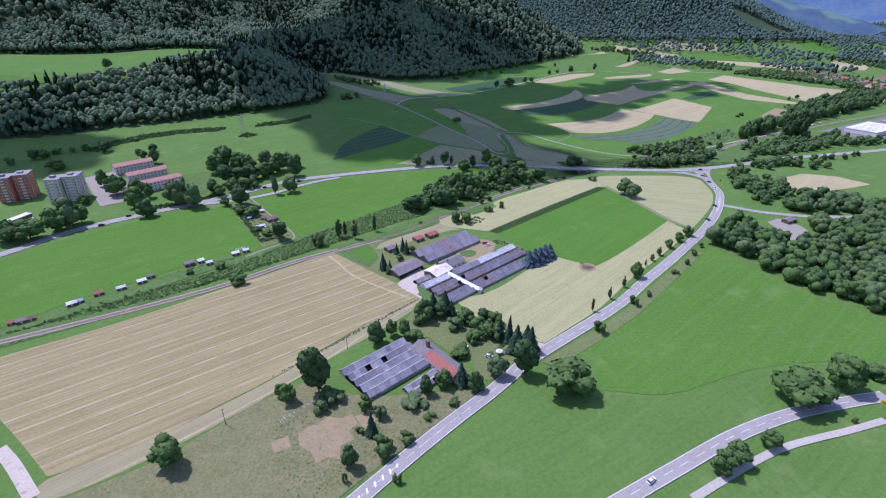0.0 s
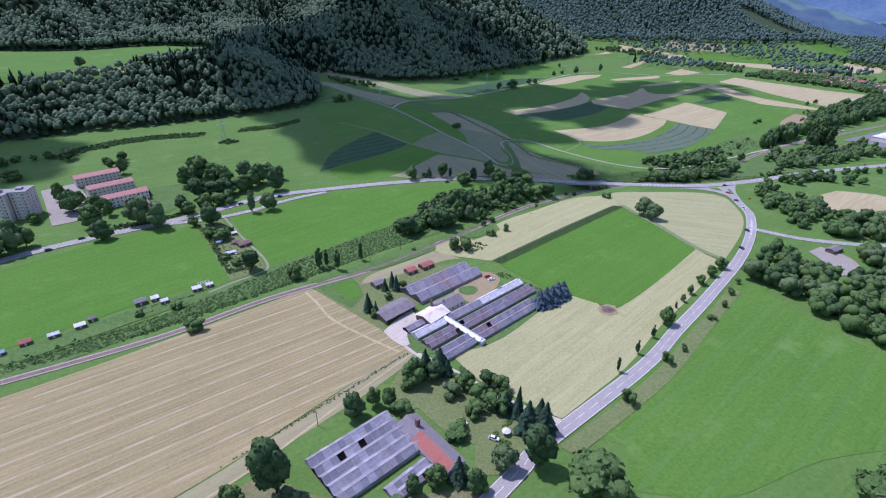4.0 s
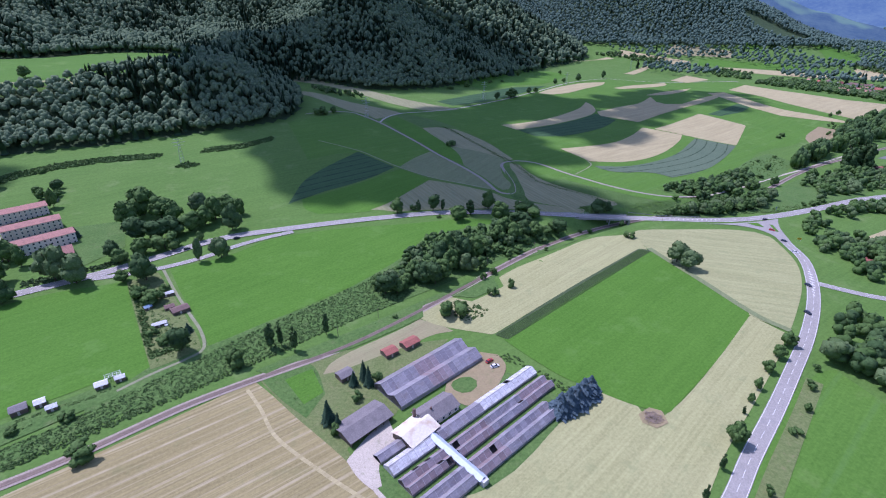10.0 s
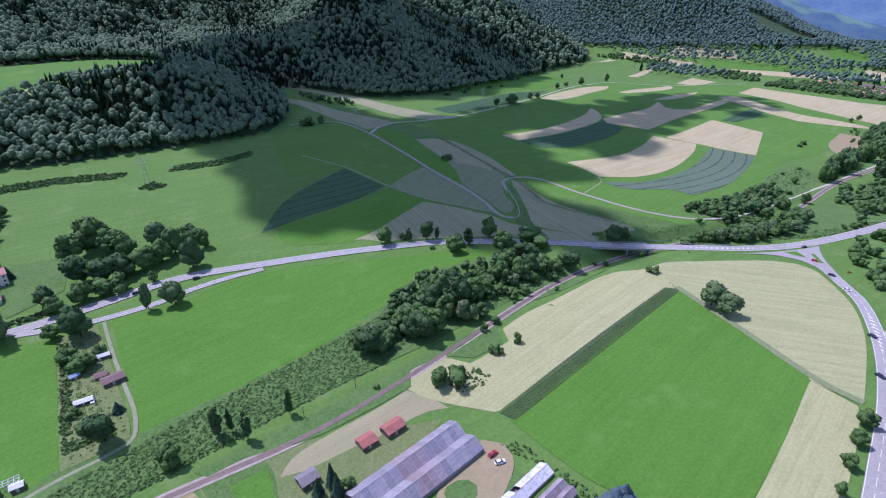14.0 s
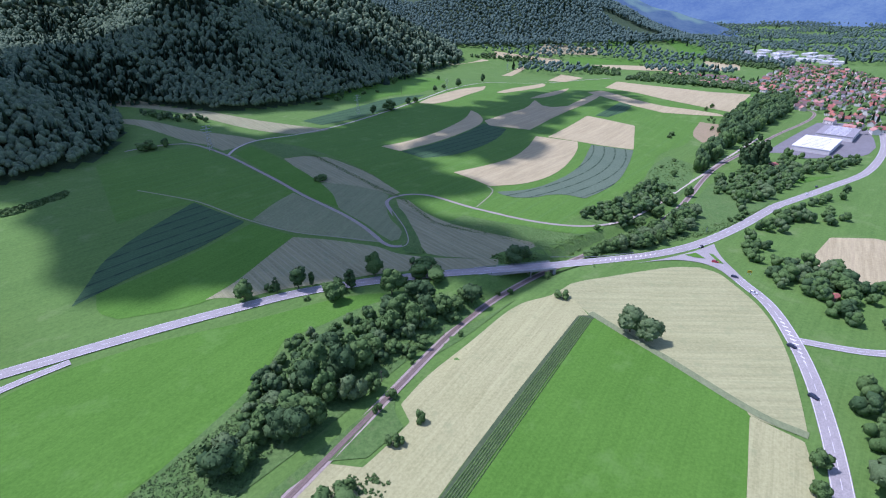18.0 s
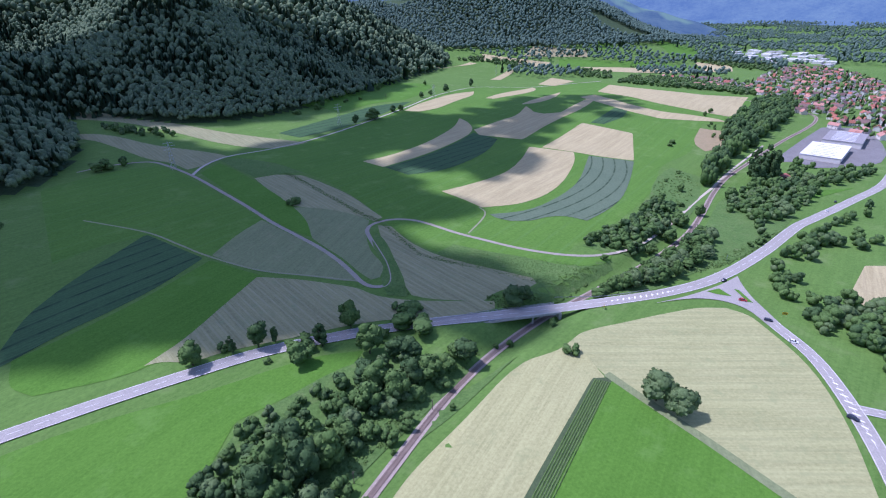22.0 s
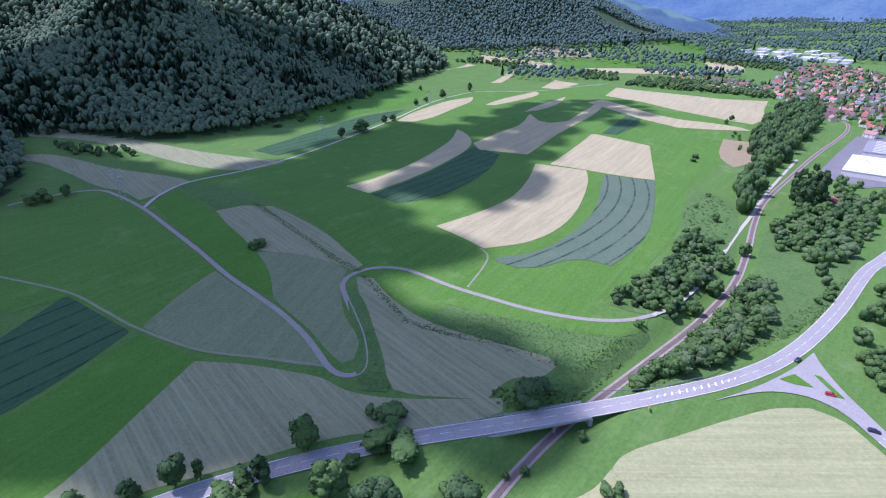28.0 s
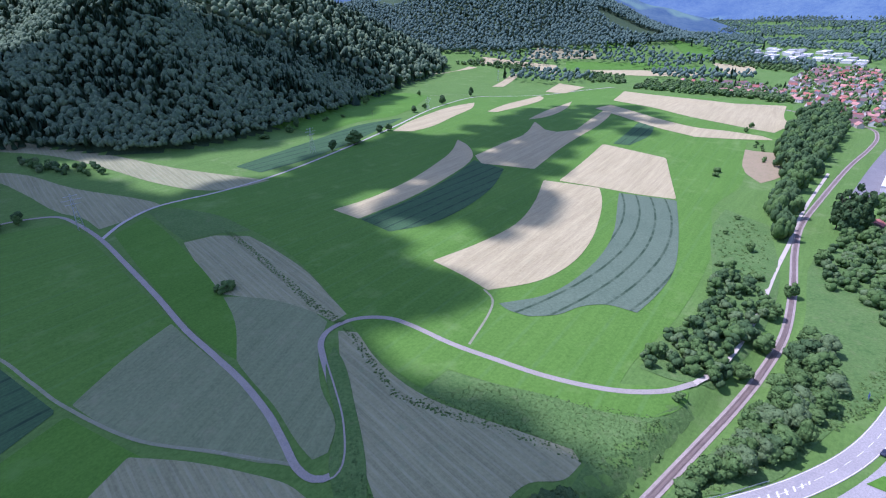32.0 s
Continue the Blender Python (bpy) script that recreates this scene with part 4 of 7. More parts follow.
def tree(x, y, wide, high, kind="round", where="", group=""):
    name, words = TREE_WORDS[kind]
    for line, width in LINES:
        gap = width / 2 + 1.5 - float(along(x, y, line)[0])
        if gap > 0:  # stand beside the road, not on it
            gx, gy = (float(along(x + dx, y + dy, line)[0]) + gap - width / 2 - 1.5 for dx, dy in ((0.1, 0), (0, 0.1)))
            n = math.hypot(gx, gy) or 1.0
            x, y = x + gx / n * gap, y + gy / n * gap
    ob = thing(name, seat(x, y, tree_rng.uniform(0, 360), -0.1), f"{words} {where}".strip(), name, group)
    low = 0.02 if "bush" in kind else 0.04 if kind in ("spruce", "blue") else 0.2 if kind == "column" else 0.13
    crown = new("crown", tree_rng.choice(CROWNS[kind]))
    crown.parent = ob
    crown.matrix_basis = Matrix.LocRotScale((0, 0, high * low * (0.5 if kind == "column" else 0.6)), None, (wide * 1.12, wide * tree_rng.uniform(1.0, 1.22), high * (1 - low * 0.6)))
    trunk = new("trunk", TRUNK)
    trunk.parent = ob
    trunk.matrix_basis = Matrix.Diagonal((max(wide * 0.6, 1.2), max(wide * 0.6, 1.2), high * 0.75, 1))
    return ob


def forest(name, spots, sizes, needle_share, label, leaf="leaf_forest", seed=3, crumbs=3):
    """Woods too large to count: one mesh of broadleaf crowns, one of spruces."""
    rng = np.random.default_rng(seed)
    spots, sizes = np.asarray(spots, float), np.asarray(sizes, float)
    z = land(spots[:, 0], spots[:, 1])
    stand = np.sin(spots[:, 0] / 47 + 1.7 * np.sin(spots[:, 1] / 83)) * np.sin(spots[:, 1] / 39 + spots[:, 0] / 120)
    conifer = rng.random(len(spots)) < needle_share * (1 + 1.1 * np.sign(stand) * np.abs(stand) ** 0.5)
    root = tagged(new(name), label, "forest", kind="stuff")
    lumps = [(0, 0, 0.25, 0.62), (0.45, 0.1, 0, 0.5), (-0.3, 0.38, -0.05, 0.52), (-0.25, -0.42, 0.0, 0.5), (0.2, -0.3, 0.35, 0.42), (0.1, 0.35, 0.4, 0.4)][:crumbs]
    base_v, base_f = gather([(BALL1[0] * k + (a, b, c), BALL1[1]) for a, b, c, k in lumps])
    s = np.flatnonzero(~conifer)
    if len(s):
        r = sizes[s] * rng.uniform(0.8, 1.25, len(s))
        jig = rng.uniform(0.8, 1.22, (len(s), len(base_v), 1))
        spin = rng.uniform(0, 6.283, len(s))
        base_v = np.stack([base_v[None, :, 0] * np.cos(spin)[:, None] - base_v[None, :, 1] * np.sin(spin)[:, None], base_v[None, :, 0] * np.sin(spin)[:, None] + base_v[None, :, 1] * np.cos(spin)[:, None], np.repeat(base_v[None, :, 2], len(s), 0)], -1)
        v = base_v * jig * (r * 0.55)[:, None, None] * np.stack([np.ones_like(r), np.ones_like(r), rng.uniform(0.9, 1.35, len(s))], 1)[:, None]
        v = v + np.stack([spots[s, 0], spots[s, 1], z[s] + r * 0.95], 1)[:, None]
        f = base_f[None] + (np.arange(len(s)) * base_v.shape[1])[:, None, None]
        ob = new("broadleaf_crowns", array_mesh("broadleaf_crowns", v.reshape(-1, 3), f.reshape(-1, 3), M[leaf], False))
        ob.parent = root
        ob["kind"] = "stuff"
    s = np.flatnonzero(conifer)
    if len(s):
        n = 6
        ang = np.arange(n) * 2 * math.pi / n
        prof = [(0.05, 1.0), (0.38, 0.55), (0.36, 0.8), (0.68, 0.32), (0.66, 0.5), (1.0, 0.0)]
        rows = []
        for zz, rr in prof:
            rows.append(np.stack([np.cos(ang) * rr, np.sin(ang) * rr, np.full(n, zz)], 1))
        cv = np.concatenate(rows)
        cf = []
        for k in range(len(prof) - 1):
            for i in range(n):
                a, b = k * n + i, k * n + (i + 1) % n
                cf += [(a, b, b + n), (a, b + n, a + n)]
        cf = np.array(cf)
        r = sizes[s] * rng.uniform(0.32, 0.46, len(s))
        hgt = sizes[s] * rng.uniform(1.6, 2.5, len(s))
        v = cv[None] * rng.uniform(0.75, 1.2, (len(s), len(cv), 1)) ** np.array([1, 1, 0.15]) * np.stack([r, r, hgt], 1)[:, None]
        v = v + np.stack([spots[s, 0], spots[s, 1], z[s]], 1)[:, None]
        f = cf[None] + (np.arange(len(s)) * len(cv))[:, None, None]
        ob = new("spruce_crowns", array_mesh("spruce_crowns", v.reshape(-1, 3), f.reshape(-1, 3), M["needle"], False))
        ob.parent = root
        ob["kind"] = "stuff"
    return root


def scatter(seed, box, gap, keep):
    """Jittered spots of a square grid inside a box, where keep(x, y) holds."""
    rng = np.random.default_rng(seed)
    x0, y0, x1, y1 = box
    xs, ys = np.meshgrid(np.arange(x0, x1, gap), np.arange(y0, y1, gap))
    p = np.stack([xs.ravel(), ys.ravel()], 1) + rng.uniform(-0.48, 0.48, (xs.size, 2)) * gap
    return p[keep(p[:, 0], p[:, 1])]


def deep_in(x, y):
    return np.where(inside(x, y, HILLS), 1, -1) * along(x, y, FOOT)[0]


def wooded(x, y):
    return (deep_in(x, y) > 4) & ~inside(x, y, PLATEAU)


near = scatter(1, (-900, 400, 560, 1500), 7.4, lambda x, y: wooded(x, y) & (deep_in(x, y) < 420) & (x > -760))
forest("hillside_forest", near, np.full(len(near), 9.8), 0.3, "dense mixed forest of broadleaf trees and spruces on the hillside", crumbs=5)
far_wood = scatter(2, (-1500, 600, 900, 2600), 13.5, lambda x, y: wooded(x, y) & ((deep_in(x, y) >= 420) | (y > 1500)) & (deep_in(x, y) < 1000))
forest("mountain_forest", far_wood, np.full(len(far_wood), 16.0), 0.28, "dense mixed forest on the mountain", seed=4, crumbs=2)


MID = [crown_mesh("mid_crown", s, "round", M["leaf"], 80, 7) for s in (31, 32, 33)]
MID = [(np.array([v.co[:] for v in me.vertices]), np.array([p.vertices[:] for p in me.polygons])) for me in MID]


def off_roads(spots, room):
    """The spots that leave room beside every road and the railway."""
    keep = along(spots[:, 0], spots[:, 1], RAIL)[0] > 5 + room * 0.6
    for line, width in LINES:
        keep &= along(spots[:, 0], spots[:, 1], line)[0] > width / 2 + room
    for clear in (PARK, HEDGED_GRAIN):
        keep &= ~inside(spots[:, 0], spots[:, 1], clear)
    return spots[keep]


def grove(outline, gap, wide, high, kinds, where, group, seed, single=False):
    """A wood or hedge, spaced unevenly inside an outline: single trees near the road, one joined mesh elsewhere."""
    xs, ys = [p[0] for p in outline], [p[1] for p in outline]
    spots = scatter(seed, (min(xs), min(ys), max(xs), max(ys)), gap, lambda x, y: inside(x, y, outline))
    spots = off_roads(spots, wide[1] * 0.4)
    rng = random.Random(seed)
    if single:
        for x, y in spots:
            tree(float(x), float(y), rng.uniform(*wide), rng.uniform(*high), rng.choice(kinds), where, group)
        return
    root = tagged(new("wood"), f"dense green trees and bushes {where}", "wood", kind="stuff")
    for kind, leaf in (("dark", "leaf_dark"), ("round", "leaf"), ("light", "leaf_light")):
        pieces = []
        for x, y in spots:
            big, k = rng.triangular(-0.25, 1.25, 0.3), rng.choice(kinds)
            w, h = (wide[0] + (wide[1] - wide[0]) * big) * 1.2, high[0] + (high[1] - high[0]) * (0.7 * big + 0.3 * rng.random())
            if (k if k in ("dark", "light") else "round") == kind:
                v, f = rng.choice(MID)
                a = rng.uniform(0, 6.28)
                c, s = math.cos(a), math.sin(a)
                pieces.append((np.stack([(v[:, 0] * c - v[:, 1] * s) * w + x, (v[:, 0] * s + v[:, 1] * c) * w + y, v[:, 2] * h + height(x, y) - 0.2], 1), f))
        if pieces:
            ob = new("crowns", array_mesh("crowns", *gather(pieces), M[leaf]))
            ob.parent = root
            ob["kind"] = "stuff"


def scrub(name, outline, gap, size, leaf, label, seed):
    """Low growth that nobody could count: one mesh of tufts with leaf sprays."""
    xs, ys = [p[0] for p in outline], [p[1] for p in outline]
    spots = scatter(seed, (min(xs), min(ys), max(xs), max(ys)), gap, lambda x, y: inside(x, y, outline))
    rng = np.random.default_rng(seed)
    spots = off_roads(spots[rng.random(len(spots)) < 0.8], 0.5)
    z = land(spots[:, 0], spots[:, 1])
    r = size * rng.uniform(0.45, 1.1, len(spots)) ** 1.3
    v = BALL1[0][None] * rng.uniform(0.6, 1.4, (len(spots), len(BALL1[0]), 1)) * np.stack([r * 0.6, r * 0.6, r * 0.26], 1)[:, None]
    mid = np.stack([spots[:, 0], spots[:, 1], z + r * 0.1], 1)
    v = v + mid[:, None]
    f = BALL1[1][None] + (np.arange(len(spots)) * len(BALL1[0]))[:, None, None]
    k = 9
    out = rng.normal(size=(len(spots), k, 3))
    out[..., 2] = np.abs(out[..., 2]) + 0.3
    out /= np.linalg.norm(out, axis=2)[..., None]
    at = (mid[:, None] + out * (r[:, None] * np.array([0.6]))[..., None] * [1, 1, 0.5]).reshape(-1, 3)
    cv, cf = leaf_cards(rng, at, out.reshape(-1, 3), 0.4 * size)
    v, f = gather([(v.reshape(-1, 3), f.reshape(-1, 3)), (cv, cf)])
    return tagged(new(name, array_mesh(name, v.reshape(-1, 3), f.reshape(-1, 3), M[leaf])), label, "scrub", kind="stuff")


# ---- trees, hedges and scrub ----
tree(57, 181, 22.2, 17.1, "round", "alone in the meadow")
tree(160, 175, 23.2, 16.4, "round", "alone in the meadow")
tree(186, 184, 16.5, 18.6, "round", "alone in the meadow")
tree(206, 191, 9.8, 7.2, "bush", "alone in the meadow")
tree(-108, 137, 12.4, 14.8, "round", "at the corner of the stubble field")
tree(107, 136, 10.0, 11.6, "round", "between road and cycle path")
tree(115, 139, 10.6, 10.9, "round", "between road and cycle path")
tree(132, 147, 8.7, 8.6, "round", "between road and cycle path")
tree(176, 161, 1.9, 3.2, "bush", "between road and cycle path")
tree(-37, 215, 10.2, 13.7, "dark", "in the overgrown nursery garden")
tree(-30, 222, 6.1, 11.9, "round", "in the overgrown nursery garden")
tree(-23, 222, 6.7, 11.7, "round", "in the overgrown nursery garden")
tree(-17, 218, 7.9, 6.6, "bush", "in the overgrown nursery garden")
tree(-13, 238, 12.6, 14.5, "round", "in the overgrown nursery garden")
tree(-8, 245, 8.2, 14.2, "spruce", "in the overgrown nursery garden")
tree(-1, 246, 9.9, 14.7, "spruce", "in the overgrown nursery garden")
tree(4, 245, 5.8, 9.7, "spruce", "in the overgrown nursery garden")
tree(4, 229, 7.4, 7.7, "pale_bush", "in the overgrown nursery garden")
tree(11, 234, 8.9, 9.1, "round", "in the overgrown nursery garden")
tree(17, 227, 9.3, 9.6, "round", "in the overgrown nursery garden")
tree(24, 221, 9.1, 10.2, "bush", "in the overgrown nursery garden")
tree(29, 219, 8.3, 11.6, "spruce", "in the overgrown nursery garden")
tree(9, 238, 7.4, 6.8, "bush", "in the overgrown nursery garden")
tree(14, 238, 8.2, 8.0, "dark", "in the overgrown nursery garden")
tree(20, 234, 8.6, 8.4, "dark", "in the overgrown nursery garden")
tree(25, 230, 8.0, 9.0, "bush", "in the overgrown nursery garden")
tree(29, 226, 7.0, 8.6, "dark", "in the overgrown nursery garden")
tree(17, 221, 8.4, 7.0, "bush", "in the overgrown nursery garden")
tree(13, 217, 6.0, 6.4, "bush", "in the overgrown nursery garden")
tree(-16, 234, 6.6, 6.8, "bush", "in the overgrown nursery garden")
tree(-489, 757, 15, 15, "round", "alone on the mountain meadow")
tree(-398, 842, 17, 17, "round", "alone on the mountain meadow")
tree(33, 217, 5.6, 17.6, "spruce", "in the overgrown nursery garden")
tree(36, 209, 9.5, 17.2, "spruce", "in the overgrown nursery garden")
tree(45, 208, 9.5, 15.6, "spruce", "in the overgrown nursery garden")
tree(42, 214, 8.2, 13.8, "spruce", "in the overgrown nursery garden")
tree(35, 195, 13.3, 19.4, "dark", "in the overgrown nursery garden")
tree(26, 189, 9.8, 12.0, "light", "in the overgrown nursery garden")
tree(6, 206, 8.7, 6.0, "bush", "in the overgrown nursery garden")
tree(-1, 183, 9.1, 10.5, "round", "in the overgrown nursery garden")
tree(-9, 178, 6.5, 11.2, "dark", "in the overgrown nursery garden")
tree(7, 184, 7.4, 13.8, "spruce", "in the overgrown nursery garden")
tree(13, 180, 6.8, 11.1, "dark", "in the overgrown nursery garden")
tree(16, 178, 5.2, 7.9, "bush", "in the overgrown nursery garden")
tree(-14, 170, 9.1, 5.0, "pale_bush", "in the overgrown nursery garden")
tree(-36, 167, 5.5, 7.5, "bush", "in the overgrown nursery garden")
tree(-29, 163, 4.9, 6.9, "pale_bush", "in the overgrown nursery garden")
tree(-31, 153, 5.3, 12.7, "spruce", "in the overgrown nursery garden")
tree(-37, 137, 6.6, 12.0, "dark", "in the overgrown nursery garden")
tree(-25, 143, 8.2, 8.1, "bush", "in the overgrown nursery garden")
tree(-16, 149, 6.0, 4.8, "bush", "in the overgrown nursery garden")
tree(-59, 178, 14.7, 24.5, "dark", "in the overgrown nursery garden")
tree(-67, 190, 9.3, 15.7, "round", "in the overgrown nursery garden")
tree(-53, 172, 7.7, 6.1, "pale_bush", "in the overgrown nursery garden")
tree(-50, 174, 6.2, 5.2, "pale_bush", "in the overgrown nursery garden")
tree(-56, 166, 5.5, 6.7, "pale_bush", "in the overgrown nursery garden")
tree(-72, 172, 7.7, 10.4, "round", "in the overgrown nursery garden")
tree(-76, 175, 5.2, 7.7, "round", "in the overgrown nursery garden")
tree(-38, 130, 1.9, 5.5, "bush", "in the overgrown nursery garden")
tree(-36, 154, 3.3, 3.0, "bush", "in the overgrown nursery garden")
tree(-7, 163, 4.4, 2.8, "bush", "in the overgrown nursery garden")
tree(3, 171, 4.1, 3.7, "bush", "in the overgrown nursery garden")
tree(-22, 133, 3.0, 4.4, "bush", "in the overgrown nursery garden")
tree(-3, 241, 9.8, 9.9, "dark", "in the overgrown nursery garden")
tree(185, 353, 7.8, 9.6, "round", "in the row beside the road")
tree(174, 343, 6.3, 8.1, "round", "in the row beside the road")
tree(163, 332, 5.8, 7.2, "round", "in the row beside the road")
tree(151, 320, 4.2, 6.7, "round", "in the row beside the road")
tree(143, 311, 3.2, 6.0, "round", "in the row beside the road")
tree(136, 304, 2.3, 4.8, "column", "in the row beside the road")
tree(124, 288, 7.6, 11.5, "round", "in the row beside the road")
tree(112, 275, 3.5, 8.5, "column", "in the row beside the road")
tree(99, 261, 3.3, 9.0, "column", "in the row beside the road")
tree(187, 333, 2.9, 4.3, "bush", "on the road verge")
tree(176, 320, 4.4, 4.5, "bush", "on the road verge")
tree(165, 306, 3.4, 4.8, "round", "on the road verge")
tree(152, 293, 5.0, 3.2, "bush", "on the road verge")
tree(124, 264, 3.1, 3.9, "bush", "on the road verge")
tree(85, 247, 3.0, 9.1, "column", "on the road verge")
tree(84, 226, 6.2, 7.1, "bush", "on the road verge")
tree(112, 254, 4.7, 6.4, "bush", "on the road verge")
tree(165, 446, 14.5, 16.8, "light", "standing alone in the hay meadow")
tree(170, 437, 13.0, 14.7, "light", "standing alone in the hay meadow")
tree(146, 487, 7.0, 5.2, "bush", "on the railway bank")
tree(150, 514, 4.7, 6.4, "round", "on the railway bank")
tree(123, 508, 3.4, 4.4, "bush", "on the railway bank")
tree(115, 508, 2.8, 3.7, "bush", "on the railway bank")
tree(51, 449, 2.1, 2.5, "bush", "on the railway bank")
tree(80, 468, 2.8, 3.9, "bush", "on the railway bank")
tree(-33, 523, 12.4, 14.0, "round", "beside the main road")
tree(-16, 529, 5.9, 11.0, "column", "beside the main road")
tree(-3, 527, 10.6, 15.2, "dark", "beside the main road")
tree(5, 529, 6.0, 10.5, "column", "beside the main road")
tree(16, 527, 12.6, 7.5, "bush", "beside the main road")
tree(27, 529, 10.9, 14.2, "column", "beside the main road")
tree(43, 534, 12.6, 18.6, "round", "beside the main road")
tree(16, 513, 12.6, 12.9, "round", "beside the main road")
tree(50, 512, 13.5, 18.4, "round", "beside the main road")
tree(61, 505, 10.4, 13.0, "dark", "beside the main road")
tree(69, 502, 13.3, 12.2, "dark", "beside the main road")
tree(76, 525, 18.8, 10.3, "bush", "beside the main road")
tree(58, 527, 6.2, 4.4, "bush", "beside the main road")
tree(-21, 533, 5.9, 4.1, "bush", "beside the main road")
tree(1, 517, 3.4, 2.8, "bush", "beside the main road")
tree(96, 501, 14.9, 13.8, "dark", "beside the main road")
tree(92, 503, 8.9, 9.2, "bush", "beside the main road")
tree(-30, 401, 14, 15, "dark", "in the belt of trees along the railway")
tree(-23, 402, 10, 11, "round", "in the belt of trees along the railway")
tree(-20, 409, 8, 9, "bush", "in the belt of trees along the railway")
tree(-35, 409, 10, 10, "round", "in the belt of trees along the railway")
tree(-27, 408, 11, 13, "light", "in the belt of trees along the railway")
tree(-14, 421, 12, 13, "round", "in the belt of trees along the railway")
tree(-8, 414, 13, 16, "dark", "in the belt of trees along the railway")
tree(0, 413, 13, 17, "dark", "in the belt of trees along the railway")
tree(5, 419, 12, 16, "round", "in the belt of trees along the railway")
tree(-4, 423, 13, 16, "round", "in the belt of trees along the railway")
tree(-11, 430, 10, 11, "light", "in the belt of trees along the railway")
tree(-17, 414, 8, 8, "bush", "in the belt of trees along the railway")
tree(2, 440, 14, 18, "dark", "in the belt of trees along the railway")
tree(10, 432, 12, 17, "round", "in the belt of trees along the railway")
tree(22, 430, 11, 14, "light", "in the belt of trees along the railway")
tree(30, 434, 9, 10, "round", "in the belt of trees along the railway")
tree(7, 448, 15, 20, "round", "in the belt of trees along the railway")
tree(17, 446, 15, 20, "dark", "in the belt of trees along the railway")
tree(27, 449, 14, 18, "round", "in the belt of trees along the railway")
tree(13, 456, 13, 17, "dark", "in the belt of trees along the railway")
tree(22, 458, 13, 16, "round", "in the belt of trees along the railway")
tree(33, 458, 11, 13, "round", "in the belt of trees along the railway")
tree(-1, 449, 10, 12, "round", "in the belt of trees along the railway")
tree(43, 460, 8, 7, "bush", "in the belt of trees along the railway")
tree(50, 456, 7, 6, "bush", "in the belt of trees along the railway")
tree(59, 463, 7, 6, "bush", "in the belt of trees along the railway")
tree(37, 466, 9, 9, "light", "in the belt of trees along the railway")
tree(45, 475, 12, 14, "round", "in the belt of trees along the railway")
tree(57, 479, 12, 15, "round", "in the belt of trees along the railway")
tree(65, 486, 12, 14, "dark", "in the belt of trees along the railway")
tree(74, 489, 12, 12, "round", "in the belt of trees along the railway")
tree(50, 486, 13, 16, "round", "in the belt of trees along the railway")
tree(66, 476, 8, 7, "bush", "in the belt of trees along the railway")
tree(80, 484, 7, 6, "bush", "in the belt of trees along the railway")
tree(84, 494, 8, 8, "bush", "in the belt of trees along the railway")
tree(44, 492, 11, 11, "dark", "in the belt of trees along the railway")
tree(33, 478, 8, 7, "bush", "in the belt of trees along the railway")
tree(-83, 347, 8.2, 15.7, "column", "on the railway embankment")
tree(-78, 349, 3.9, 13.5, "column", "on the railway embankment")
tree(-70, 345, 6.5, 15.5, "column", "on the railway embankment")
tree(-57, 359, 5.1, 13.6, "column", "on the railway embankment")
tree(-96, 333, 8.3, 10.1, "bush", "on the railway embankment")
tree(-22, 375, 2.4, 2.5, "bush", "on the railway embankment")
tree(12, 378, 13.5, 9.9, "bush", "on the railway embankment")
tree(17, 384, 5.0, 6.7, "round", "on the railway embankment")
tree(31, 420, 3.5, 5.2, "bush", "on the railway embankment")
tree(38, 427, 4.3, 5.1, "bush", "on the railway embankment")
tree(38, 401, 3.3, 4.1, "bush", "on the railway embankment")
tree(47, 410, 4.1, 6.6, "bush", "on the railway embankment")
tree(34, 401, 4.6, 5.5, "bush", "on the railway embankment")
tree(-238, 494, 19.4, 20.9, "round", "in the copse beside the main road")
tree(-235, 512, 21.9, 24.5, "round", "in the copse beside the main road")
tree(-217, 504, 19.8, 20.4, "round", "in the copse beside the main road")
tree(-205, 500, 17.1, 18.7, "round", "in the copse beside the main road")
tree(-215, 468, 19.8, 18.6, "dark", "in the copse beside the main road")
tree(-203, 469, 19.8, 17.7, "dark", "in the copse beside the main road")
tree(-194, 477, 18.6, 16.5, "dark", "in the copse beside the main road")
tree(-186, 486, 16.5, 15.3, "round", "in the copse beside the main road")
tree(-179, 495, 16.9, 17.6, "round", "in the copse beside the main road")
tree(-195, 520, 14.3, 17.1, "light", "in the copse beside the main road")
tree(-175, 505, 15.6, 20.2, "round", "in the copse beside the main road")
tree(-155, 487, 14.9, 22.2, "dark", "in the copse beside the main road")
tree(-174, 525, 18.1, 13.7, "round", "in the copse beside the main road")
tree(-159, 515, 9.7, 14.6, "round", "in the copse beside the main road")
tree(-202, 448, 13.5, 13.3, "round", "in the copse beside the main road")
tree(-191, 456, 15.3, 12.5, "bush", "in the copse beside the main road")
tree(-211, 435, 10.9, 11.5, "round", "by the houses and the main road")
tree(-182, 414, 15.7, 20.3, "dark", "by the houses and the main road")
tree(-196, 412, 8.2, 8.9, "round", "by the houses and the main road")
tree(-160, 440, 6.6, 18.5, "light", "by the houses and the main road")
tree(-147, 445, 12.7, 16.0, "light", "by the houses and the main road")
tree(-169, 466, 5.9, 8.1, "round", "by the houses and the main road")
tree(-238, 412, 19.0, 25.0, "light", "by the houses and the main road")
tree(-226, 413, 17.0, 22.3, "light", "by the houses and the main road")
tree(-272, 429, 8.6, 15.7, "round", "by the houses and the main road")
tree(-264, 472, 7.0, 9.1, "spruce", "by the houses and the main road")
